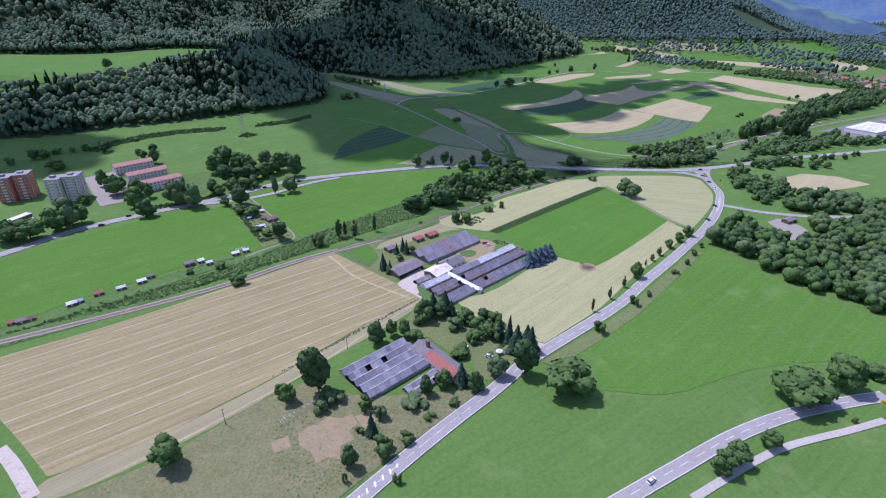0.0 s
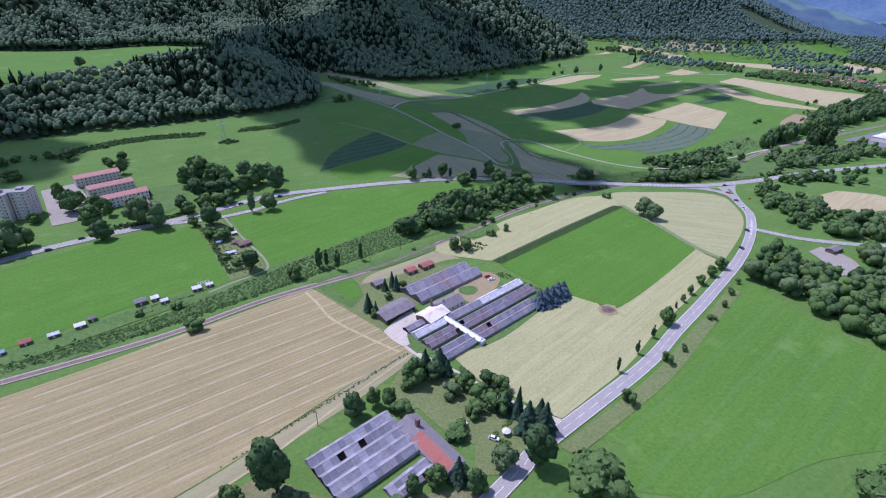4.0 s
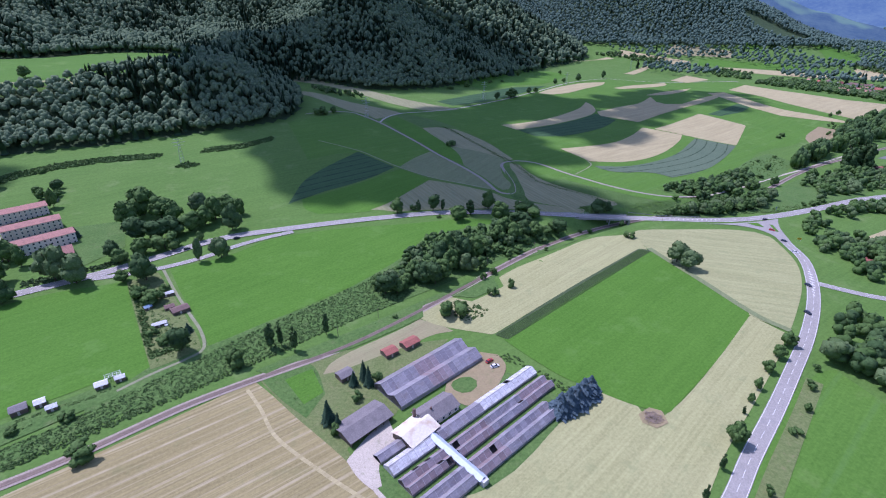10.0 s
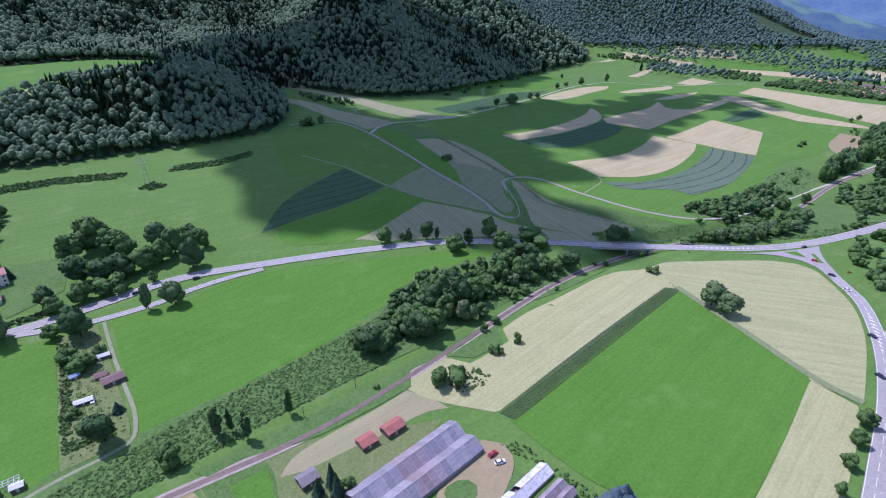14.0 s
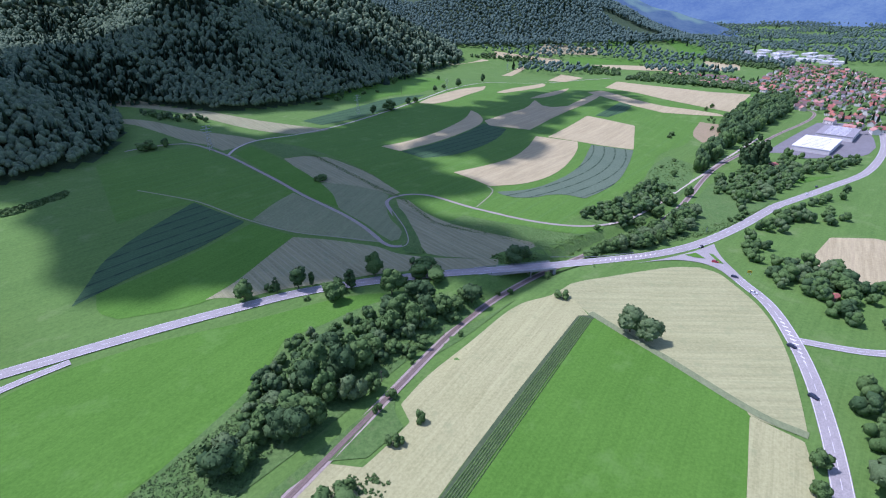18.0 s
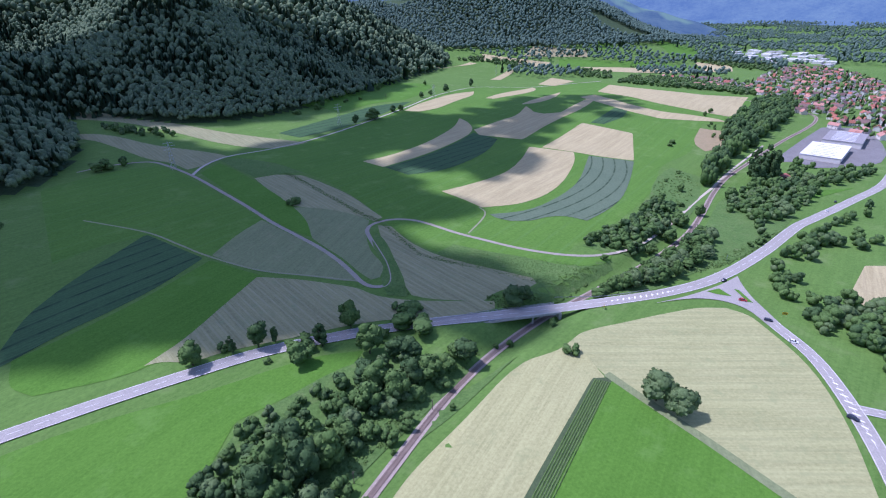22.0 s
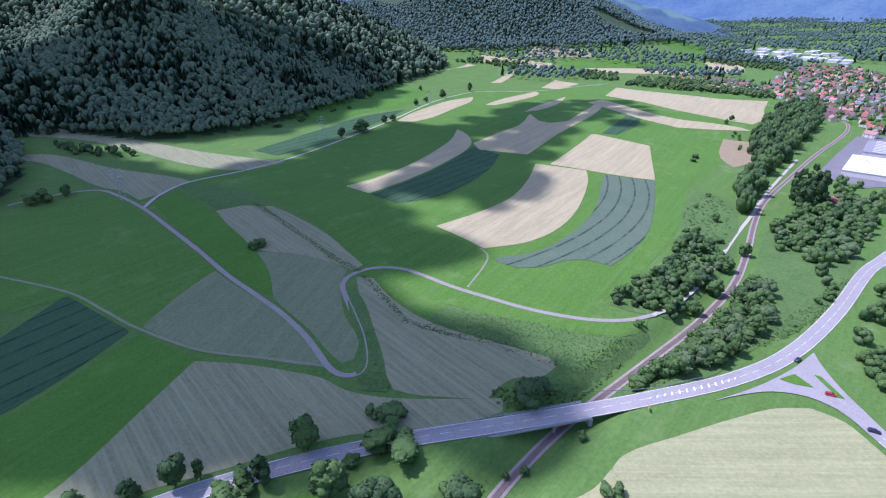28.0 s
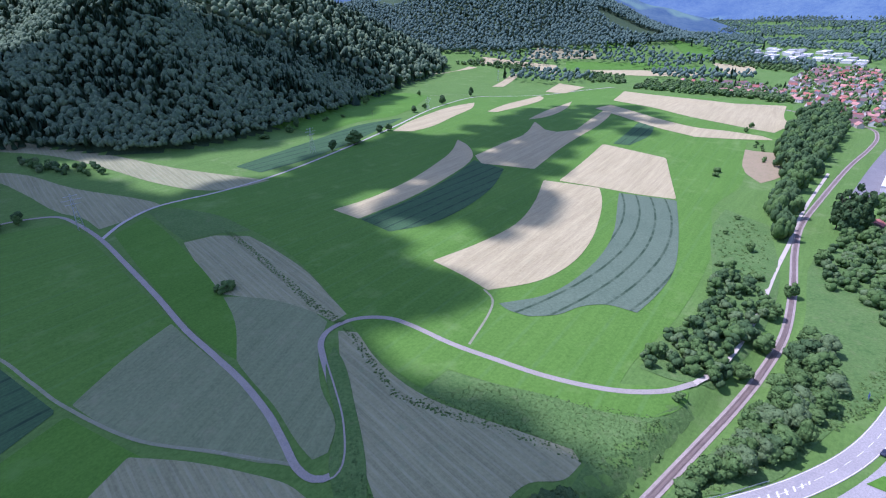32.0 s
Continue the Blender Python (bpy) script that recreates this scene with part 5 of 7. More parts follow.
tree(-336, 562, 8.8, 8.7, "dark", "by the houses and the main road")
tree(-326, 544, 7.5, 7.4, "round", "by the houses and the main road")
tree(-347, 549, 8.5, 7.4, "round", "by the houses and the main road")
tree(-164, 388, 13.2, 9.4, "round", "in the allotment gardens")
tree(-163, 399, 7.2, 7.1, "round", "in the allotment gardens")
tree(-175, 393, 10.3, 9.4, "round", "in the allotment gardens")
tree(-139, 351, 7.2, 5.2, "bush", "in the allotment gardens")
tree(-149, 357, 5.7, 4.3, "bush", "in the allotment gardens")
tree(-131, 360, 5.0, 6.2, "spruce", "in the allotment gardens")
tree(-328, 337, 22.1, 18.9, "round", "between the apartment houses")
tree(-316, 341, 21.5, 17.3, "round", "between the apartment houses")
tree(-307, 356, 18.7, 20.3, "round", "between the apartment houses")
tree(-301, 367, 19.1, 24.9, "light", "between the apartment houses")
tree(-298, 373, 13.8, 16.7, "round", "between the apartment houses")
tree(-306, 435, 18.9, 20.9, "round", "between the apartment houses")
tree(-272, 408, 18, 20, "round", "between the apartment houses")
tree(-332, 458, 12.0, 17.8, "round", "between the apartment houses")
tree(-323, 414, 10.1, 9.9, "round", "between the apartment houses")
tree(-311, 451, 10.8, 13.0, "round", "between the apartment houses")
tree(-430, 457, 12.0, 16.6, "round", "between the apartment houses")
tree(-410, 503, 17.8, 11.2, "round", "between the apartment houses")
tree(-325, 535, 10.9, 10.0, "spruce", "between the apartment houses")
tree(-36, 320, 4.2, 8.7, "spruce", "in the nursery yard")
tree(-32, 324, 4.9, 11.7, "spruce", "in the nursery yard")
tree(-29, 320, 4.8, 11.6, "spruce", "in the nursery yard")
tree(-25, 322, 4.5, 6.2, "bush", "in the nursery yard")
tree(-43, 297, 6.3, 12.6, "spruce", "in the nursery yard")
tree(-38, 293, 3.7, 9.7, "spruce", "in the nursery yard")
tree(-39, 291, 4.0, 5.8, "bush", "in the nursery yard")
tree(-33, 310, 4.3, 4.5, "bush", "in the nursery yard")
tree(56, 304, 10.4, 11.8, "blue", "in a row at the edge of the field")
tree(60, 306, 11.2, 12.4, "blue", "in a row at the edge of the field")
tree(64, 309, 11.3, 11.7, "blue", "in a row at the edge of the field")
tree(68, 313, 11.5, 11.8, "blue", "in a row at the edge of the field")
tree(72, 316, 10.2, 10.8, "blue", "in a row at the edge of the field")
tree(-135, 278, 10.3, 7.0, "bush", "on the railway embankment")
tree(-154, 297, 6.1, 4.3, "bush", "on the railway embankment")
tree(-171, 289, 4.4, 3.9, "bush", "on the railway embankment")
tree(-98, 335, 5.3, 8.3, "round", "on the railway embankment")
tree(10, 723, 6.6, 5.7, "bush", "in the fields")
tree(15, 726, 8.2, 6.3, "bush", "in the fields")
tree(-152, 866, 6.5, 9.5, "round", "in the fields")
tree(-169, 853, 17.9, 10.8, "bush", "in the fields")
tree(664, 1009, 6.6, 8.4, "round", "in the fields")
tree(494, 869, 6.5, 5.0, "bush", "in the fields")
tree(50, 1138, 6.2, 6.2, "bush", "in the fields")
tree(17, 1108, 11.8, 6.5, "bush", "in the fields")
tree(95, 1196, 5.1, 5.1, "bush", "in the fields")
tree(351, 641, 8.4, 11.8, "round", "beside the railway track")
tree(322, 625, 8.6, 11.0, "round", "beside the railway track")
tree(291, 602, 11.1, 11.9, "round", "beside the railway track")
tree(264, 588, 9.2, 9.3, "round", "beside the railway track")
tree(411, 672, 12.8, 12.6, "round", "in the tall clump near the railway")
tree(487, 724, 20.0, 36.3, "column", "in the tall clump near the railway")
tree(504, 727, 20.3, 39.0, "column", "in the tall clump near the railway")
tree(506, 719, 18.0, 34.2, "column", "in the tall clump near the railway")
tree(481, 711, 19.4, 29.8, "column", "in the tall clump near the railway")
tree(339, 689, 5, 4, "bush", "on the dry bank above the railway")
tree(334, 659, 8, 8, "round", "on the dry bank above the railway")
tree(293, 626, 9, 9, "round", "on the dry bank above the railway")
tree(349, 663, 6, 5, "bush", "on the dry bank above the railway")
tree(381, 704, 7, 8, "round", "on the dry bank above the railway")
tree(389, 738, 4, 4, "bush", "on the dry bank above the railway")
tree(425, 764, 5, 4, "bush", "on the dry bank above the railway")
tree(232, 608, 9, 9, "round", "on the dry bank above the railway")
tree(251, 617, 8, 9, "round", "on the dry bank above the railway")
tree(250, 604, 9, 10, "round", "on the dry bank above the railway")
tree(318, 624, 7, 7, "round", "on the dry bank above the railway")
tree(246, 587, 8, 9, "round", "on the dry bank above the railway")
tree(220, 578, 5, 4, "bush", "on the dry bank above the railway")
tree(278, 620, 8, 8, "round", "on the dry bank above the railway")
tree(283, 638, 5, 4, "bush", "on the dry bank above the railway")
tree(-453, 531, 14, 11, "dark", "in the hedge below the wooded spur")
tree(-446, 537, 12, 10, "round", "in the hedge below the wooded spur")
tree(-442, 551, 8, 7, "bush", "in the hedge below the wooded spur")
tree(-426, 555, 7, 7, "round", "in the hedge below the wooded spur")
tree(-415, 561, 9, 9, "round", "in the hedge below the wooded spur")
tree(-400, 571, 7, 6, "bush", "in the hedge below the wooded spur")
tree(-377, 596, 6, 5, "bush", "in the hedge below the wooded spur")
tree(-467, 516, 9, 8, "bush", "in the hedge below the wooded spur")
tree(-336, 539, 8, 9, "round", "in the hedge below the wooded spur")
tree(-334, 554, 10, 11, "dark", "in the hedge below the wooded spur")
grove([(197, 334), (205, 320), (210, 299), (222, 283), (232, 266), (244, 253), (250, 238), (272, 244), (330, 318), (345, 340), (300, 352), (289, 345), (268, 340), (248, 341), (240, 362), (243, 378), (230, 378), (208, 351)], 8.2, (10, 15), (9, 15), ["round", "round", "dark", "light"], "in the dense wood beside the road", "wood beside the road", 21)
grove([(292, 372), (300, 395), (320, 420), (345, 441), (364, 438), (380, 419), (372, 386), (345, 340), (301, 348), (290, 356)], 8.4, (10, 14), (9, 14), ["round", "round", "dark", "light"], "in the wood around the parking place", "wood beside the road", 22)
grove([(311, 529), (336, 542), (317, 512), (311, 490), (314, 472), (325, 459), (308, 447), (292, 454), (281, 465), (287, 486), (291, 507)], 8.5, (7, 11), (7, 11), ["round", "round", "dark", "light"], "in the hedge around the grain field", "hedge around the grain field", 23)
grove([(331, 547), (367, 563), (428, 586), (406, 564), (372, 544), (328, 526)], 8.5, (7, 11), (8, 12), ["round", "round", "dark", "light"], "in the hedge around the grain field", "hedge around the grain field", 24)
grove([(398, 567), (435, 569), (438, 542), (416, 526), (407, 543), (384, 550)], 9, (7, 10), (7, 10), ["round", "round", "dark", "light"], "in the hedge behind the grain field", "hedge around the grain field", 25)
grove([(178, 537), (212, 550), (254, 566), (311, 602), (325, 604), (306, 573), (275, 552), (240, 539), (207, 531)], 6.5, (7, 12), (7, 13), ["round", "round", "dark", "light"], "between railway and main road", "trees between railway and road", 26, True)
grove([(407, 673), (462, 702), (486, 662), (425, 617), (389, 619), (372, 632)], 9, (6, 11), (6, 10), ["round", "round", "dark", "light"], "in the scrubby wood near the railway", "trees between railway and road", 27)
grove([(318, 565), (376, 591), (400, 599), (382, 586), (334, 565), (308, 552)], 8, (4, 7), (4, 6), ["bush", "round"], "on the road bank", "trees between railway and road", 28)
grove([(216, 605), (247, 622), (290, 644), (339, 689), (346, 677), (330, 637), (293, 610), (256, 589), (240, 580), (230, 593)], 6.2, (5, 10), (5, 10), ["round", "round", "dark", "light"], "on the slope above the railway", "trees above the railway", 29)
grove([(473, 785), (527, 808), (445, 721), (413, 711)], 7.5, (9, 15), (17, 26), ["dark", "round"], "in the dark grove above the railway", "grove above the railway", 30)
grove([(614, 911), (753, 1016), (855, 1093), (948, 1111), (843, 1004), (687, 901), (586, 832), (536, 796), (529, 817)], 9, (10, 16), (15, 24), ["dark", "round", "dark"], "in the dark grove above the railway", "grove above the railway", 31)
grove([(602, 786), (698, 819), (602, 747), (531, 719)], 10, (8, 12), (8, 12), ["round", "round", "dark", "light"], "in the wood below the town", "trees between railway and road", 32)
grove([(562, 743), (562, 716), (620, 725), (688, 731), (665, 709), (579, 685), (485, 667)], 10, (8, 12), (8, 12), ["round", "round", "dark", "light"], "in the wood below the town", "trees between railway and road", 33)
grove([(836, 1527), (892, 1409), (983, 1239), (935, 1185), (849, 1353), (798, 1469)], 13, (10, 15), (9, 13), ["round", "round", "dark", "light"], "in the long hedge before the town", "hedge before the town", 34)
grove([(762, 1766), (814, 1780), (893, 1668), (823, 1544), (768, 1601)], 13, (9, 14), (8, 12), ["round", "round", "dark", "light"], "in the long hedge before the town", "hedge before the town", 35)
grove([(682, 1937), (733, 1922), (725, 1840), (655, 1845)], 12, (9, 14), (8, 12), ["round", "round", "dark", "light"], "in a clump of trees at the valley end", "clump at the valley end", 36)
grove([(634, 966), (639, 942), (583, 893), (580, 900)], 12, (4, 6), (4, 6), ["round"], "on the bare orchard slope", "orchard trees", 37)
grove([(-239, 1072), (-204, 1038), (-129, 1012), (-128, 986), (-201, 1009)], 8, (6, 9), (6, 9), ["round", "round", "dark", "light"], "at the forest edge", "trees at the forest edge", 38)
grove([(280, 447), (323, 498), (335, 466), (343, 449), (313, 400), (299, 408), (284, 424)], 8.5, (8, 12), (8, 12), ["round", "round", "dark", "light"], "in the wood beside the junction", "wood beside the road", 51)
grove([(362, 588), (400, 640), (452, 689), (536, 758), (552, 700), (520, 662), (470, 642), (440, 628), (400, 608)], 9, (6, 13), (6, 13), ["round", "round", "dark", "light"], "between railway and main road", "wood beside the road", 52)
grove([(425, 588), (470, 606), (520, 626), (522, 616), (480, 596), (440, 578)], 8, (6, 10), (6, 10), ["round", "dark"], "in the hedge along the main road", "hedge along the main road", 53)
grove([(-24, 444), (-10, 470), (13, 487), (42, 501), (84, 499), (80, 489), (42, 458), (2, 422), (-14, 413), (-28, 420)], 5.6, (4.5, 8.5), (4, 9), ["round", "dark", "dark", "round", "light"], "in the belt along the railway", "belt along the railway", 54)
scrub("hedge_scrub", [(-420, 560), (-399, 557), (-388, 585), (-365, 608), (-336, 625), (-286, 642), (-289, 655), (-344, 640), (-375, 623), (-399, 600)], 2.0, 3.4, "leaf", "overgrown hedge of bushes across the meadow", 41)
scrub("hedge_scrub", [(-261, 618), (-248, 614), (-236, 625), (-255, 634)], 2.0, 3.4, "leaf", "overgrown hedge of bushes across the meadow", 42)
scrub("hedge_scrub", [(-252, 659), (-215, 679), (-192, 712), (-197, 726), (-218, 697), (-254, 675)], 2.0, 3.4, "leaf", "overgrown hedge of bushes across the meadow", 43)
scrub("embankment_scrub", [(-264, 201), (-241, 221), (-221, 236), (-199, 254), (-170, 280), (-157, 291), (-147, 302), (-133, 318), (-116, 338), (-108, 348), (-83, 375), (-50, 409), (-30, 430), (-19, 446), (-4, 440), (-8, 412), (-22, 391), (-61, 358), (-96, 325), (-128, 297), (-143, 284), (-159, 271), (-178, 257), (-205, 232), (-235, 209), (-253, 188)], 1.15, 1.35, "leaf_bank", "tall green weeds and brambles covering the railway embankment", 45)
scrub("verge_scrub", [(-80, 328), (-62, 345), (-37, 366), (0, 397), (6, 397), (-7, 387), (-9, 377), (-30, 357), (-47, 345), (-60, 339), (-66, 338)], 1.5, 0.75, "leaf_weed", "tall grass and weeds beside the railway", 44)
scrub("garden_scrub", [(-81, 324), (-64, 336), (-57, 332), (-48, 314), (-54, 301), (-67, 311)], 1.3, 0.7, "leaf_weed", "dense green weeds in the garden plot", 145)
scrub("allotment_hedge", [(-243, 221), (-225, 239), (-203, 257), (-184, 274), (-182, 270), (-200, 252), (-221, 234), (-240, 217)], 3.2, 2.2, "leaf", "overgrown hedge and berry bushes along the allotments", 146)
scrub("cutting_scrub", [(18, 436), (56, 482), (107, 509), (112, 505), (69, 470), (37, 442), (24, 432)], 1.7, 1.5, "leaf_weed", "low scrub in the railway cutting", 46)
scrub("bank_scrub", [(214, 560), (262, 571), (288, 558), (390, 595), (359, 570), (300, 550), (239, 538), (197, 533)], 2.0, 1.6, "leaf_weed", "low scrub between railway and main road", 47)
scrub("bank_scrub", [(369, 731), (438, 776), (417, 721), (349, 657), (337, 659), (322, 663)], 5, 2.2, "leaf_weed", "scattered low bushes on the dry slope", 48)
scrub("garden_scrub", [(-74, 156), (-57, 165), (-37, 162), (-8, 175), (16, 180), (8, 170), (-20, 144), (-36, 131), (-47, 123), (-64, 123)], 1.5, 0.8, "leaf_weed", "tall weeds and brambles on the waste ground", 49)
scrub("bank_scrub", [(102, 606), (139, 611), (180, 586), (209, 567), (171, 547), (155, 562), (125, 587)], 1.4, 0.9, "leaf_weed", "tall weeds on the bank below the lane", 50)
scrub("ditch_scrub", [(0, 823), (11, 812), (67, 697), (82, 673), (98, 615), (126, 588), (124, 587), (95, 612), (79, 669), (64, 692), (9, 804)], 1.4, 1.2, "leaf_weed", "weedy ditch line between the fields", 51)
scrub("lane_scrub", [(71, 582), (78, 601), (78, 582), (80, 561), (67, 565)], 1.1, 1.0, "leaf", "dark weeds and brambles beside the lane bend", 52)
scrub("pond_scrub", [(11, 384), (16, 391), (26, 390), (31, 384), (27, 377), (19, 372), (12, 376)], 1.6, 1.6, "leaf", "bushes and reeds round a small pond", 53)
scrub("verge_scrub", [(124, 550), (148, 547), (170, 544), (197, 558), (204, 554), (169, 537), (133, 532), (123, 539)], 2.0, 1.6, "leaf_weed", "tall weeds on the bank beside the bridge", 54)
tree(136, 538, 14.9, 12.7, "dark", "beside the bridge")
tree(145, 541, 10.1, 9.5, "dark", "beside the bridge")
tree(79, 544, 11.9, 6.6, "bush", "beside the bridge")
tree(70, 548, 7.2, 4.4, "bush", "beside the bridge")
tree(97, 1049, 11.2, 14.1, "dark", "beside the farm lane")
tree(128, 1083, 25.1, 17.0, "round", "beside the farm lane")
tree(166, 1133, 11.2, 11.1, "dark", "beside the farm lane")
tree(179, 1142, 11.4, 11.3, "round", "beside the farm lane")
tree(242, 1257, 11.3, 11.3, "dark", "beside the farm lane")
tree(266, 1286, 9.7, 9.8, "round", "beside the farm lane")
tree(311, 1337, 12.4, 16.9, "dark", "beside the farm lane")
tree(401, 1454, 11.8, 19.4, "dark", "beside the farm lane")
tree(155, 1328, 14.6, 22.1, "spruce", "beside the farm lane")
tree(174, 1340, 13.9, 16.1, "round", "beside the farm lane")
tree(57, 1154, 9.4, 17.7, "dark", "beside the farm lane")
tree(47, 1138, 9.1, 10.8, "round", "beside the farm lane")
tree(289, 1436, 9.0, 11.5, "round", "beside the farm lane")
tree(692, 1029, 8.4, 8.4, "round", "beside the farm lane")
tree(506, 880, 7.7, 6.2, "bush", "beside the farm lane")
tree(-156, 874, 8.2, 9.1, "dark", "beside the farm lane")
tree(-169, 862, 10.6, 8.5, "round", "beside the farm lane")
tree(99, 1207, 6.7, 5.0, "bush", "beside the farm lane")
tree(125, 1223, 6.9, 5.1, "bush", "beside the farm lane")
tree(-218, 442, 12.0, 14.5, "dark", "near the apartment blocks")
tree(-127, 344, 13.3, 15.6, "dark", "near the apartment blocks")
tree(-315, 523, 9.6, 17.9, "round", "near the apartment blocks")
tree(-286, 436, 16.5, 17, "round", "near the apartment blocks")
tree(-252, 386, 15, 16, "dark", "near the apartment blocks")
tree(-391, 557, 15.4, 13.0, "dark", "near the apartment blocks")
scrub("garden_hedge", [(-259, 411), (-234, 424), (-211, 444), (-207, 439), (-230, 417), (-253, 402)], 1.5, 2.2, "leaf_dark", "dark clipped hedge beside the main road", 91)
scrub("allotment_scrub", [(-191, 411), (-179, 422), (-157, 397), (-140, 375), (-124, 353), (-120, 346), (-135, 331), (-150, 351), (-171, 381)], 2.9, 1.6, "leaf_weed", "overgrown beds and berry bushes in the allotment", 92)
scrub("allotment_hedge", [(-191, 410), (-186, 409), (-168, 384), (-152, 361), (-141, 343), (-128, 350), (-125, 347), (-139, 337), (-150, 351), (-171, 381)], 1.3, 2.3, "leaf", "uneven garden hedge round the allotment", 147)
scrub("allotment_scrub", [(-181, 292), (-145, 318), (-141, 315), (-156, 300), (-172, 287)], 3.0, 1.4, "leaf_weed", "overgrown beds in the allotment strip", 93)
scrub("fence_scrub", [(28, 342), (39, 344), (64, 320), (63, 315), (47, 333)], 1.5, 1.4, "leaf", "weeds along the nursery fence", 94)
scrub("field_edge_scrub", [(-18, 260), (-32, 245), (-47, 229), (-64, 211), (-84, 189), (-85, 187.8), (-63, 209.5), (-46, 227.5), (-31, 243.5), (-17, 258.5)], 0.8, 0.8, "leaf_bank", "line of uncut grass along the stubble field", 148)
scrub("garden_hedge", [(30.5, 215.5), (22, 211.3), (21, 210), (22.3, 203.5), (28, 201.3), (28.4, 202.8), (23.6, 204.6), (22.8, 209.3), (31, 213.8)], 0.6, 1.7, "leaf_weed", "clipped green hedge round a seating place", 149)
grove([(526, 2004), (593, 1957), (670, 1865), (698, 1934), (612, 2015)], 13, (9, 14), (8, 13), ['round', 'round', 'dark', 'light'], "in a hedge at the valley end", "hedge at the valley end", 95)
grove([(1296, 1840), (1298, 1713), (1311, 1532), (1459, 1634), (1541, 1905), (1535, 2002)], 16, (10, 15), (9, 14), ['round', 'round', 'dark', 'light'], "between the village and the far meadows", "trees by the village", 96)
grove([(846, 1519), (899, 1371), (941, 1208), (997, 1255), (984, 1455), (897, 1571)], 12, (9, 14), (9, 13), ['round', 'round', 'dark', 'light'], "in the long belt before the village", "hedge before the town", 97)
grove([(812, 1990), (970, 1949), (1005, 2013), (840, 2052)], 38, (9, 12), (8, 11), ['round', 'dark'], "on the orchard slope", "orchard trees", 98)
grove([(1002, 1750), (1075, 1697), (1111, 1745), (1026, 1786)], 22, (6, 8), (5, 7), ['round'], "in the orchard row", "orchard trees", 99)


# ---- railway and bridge ----
rail_line = curve_through(RAIL, 4.0)
bed = tagged(mesh_object("railway", *ribbon(rail_line, 5.0, 0.28), M["ballast"]), "single railway track on brown ballast", "railway", kind="structure")
M["sleeper"] = plain("sleeper_band", (0.2, 0.155, 0.125), 0.9, 0, 0.4, 0.6)
M["rail"] = plain("rail_steel", (0.3, 0.22, 0.18), 0.5, 0.6, 0.3, 1.0)
track = mesh_object("sleeper_band", *ribbon(rail_line, 2.5, 0.36), M["sleeper"], bed)
for shift in (-0.75, 0.75):
    mesh_object("rail", *ribbon(rail_line, 0.16, 0.52, shift), M["rail"], bed)


def box(bm, x0, y0, z0, x1, y1, z1):
    c = bmesh.ops.create_cube(bm, size=1)["verts"]
    bmesh.ops.scale(bm, verts=c, vec=(x1 - x0, y1 - y0, z1 - z0))
    bmesh.ops.translate(bm, verts=c, vec=((x0 + x1) / 2, (y0 + y1) / 2, (z0 + z1) / 2))
    return c


def shared(name, bm, material):
    me = bpy.data.meshes.new(name)
    bm.to_mesh(me)
    bm.free()
    me.materials.append(material)
    return me


def child(name, me, parent, m=None):
    ob = new(name, me)
    ob.parent = parent
    if m is not None:
        ob.matrix_basis = m
    return ob


def boxes(*rows):
    bm = bmesh.new()
    for r in rows:
        box(bm, *r)
    return bm


M["concrete"] = plain("weathered_concrete", (0.42, 0.4, 0.38), 0.9, 0, 0.3, 1.2)
M["steel"] = plain("galvanised_steel", (0.5, 0.52, 0.54), 0.45, 0.7, 0.2, 0.8)


def bridge(x0, y0, x1, y1, wide):
    length, turn = math.hypot(x1 - x0, y1 - y0), math.degrees(math.atan2(y1 - y0, x1 - x0))
    top = min(road_level(x0, y0), road_level(x1, y1), road_level((x0 + x1) / 2, (y0 + y1) / 2)) + 0.18
    ob = thing("bridge", pose(x0, y0, top, 0, 0, turn), "grey concrete road bridge on slim piers over the railway", "bridge")
    part("deck", boxes((0, -wide / 2, -0.9, length, wide / 2, 0)), M["concrete"], ob)
    for s in (-1, 1):
        part("edge_beam", boxes((0, s * wide / 2 - 0.2, -0.5, length, s * wide / 2 + 0.2, 0.45)), M["concrete"], ob)
        rail = part("railing", boxes((0, s * wide / 2 - 0.05, 1.2, length, s * wide / 2 + 0.05, 1.32), (0, s * wide / 2 - 0.03, 0.8, length, s * wide / 2 + 0.03, 0.86)), M["steel"], ob)
        for i in range(int(length / 2.5) + 1):
            part("post", boxes((i * 2.5 - 0.05, s * wide / 2 - 0.05, 0.4, i * 2.5 + 0.05, s * wide / 2 + 0.05, 1.25)), M["steel"], rail)
    for at in (0.3, 0.7):
        for s in (-0.3, 0.3):
            bm = bmesh.new()
            c = bmesh.ops.create_cone(bm, cap_ends=True, segments=12, radius1=0.55, radius2=0.5, depth=7.5)["verts"]
            bmesh.ops.translate(bm, verts=c, vec=(length * at, s * wide, -4.4))
            part("pier", bm, M["concrete"], ob)
        part("cross_beam", boxes((length * at - 0.6, -wide * 0.42, -1.6, length * at + 0.6, wide * 0.42, -0.85)), M["concrete"], ob)
    for at in (0, length):
        part("abutment", boxes((at - 0.8, -wide / 2, -4.5, at + 0.8, wide / 2, -0.7)), M["concrete"], ob)
    return ob


main_line = ROADS[1][1]
span_a = min(main_line, key=lambda p: (p - Vector((106, 524))).length)
span_b = min(main_line, key=lambda p: (p - Vector((158, 531))).length)
bridge(span_a.x, span_a.y, span_b.x, span_b.y, 9.6)

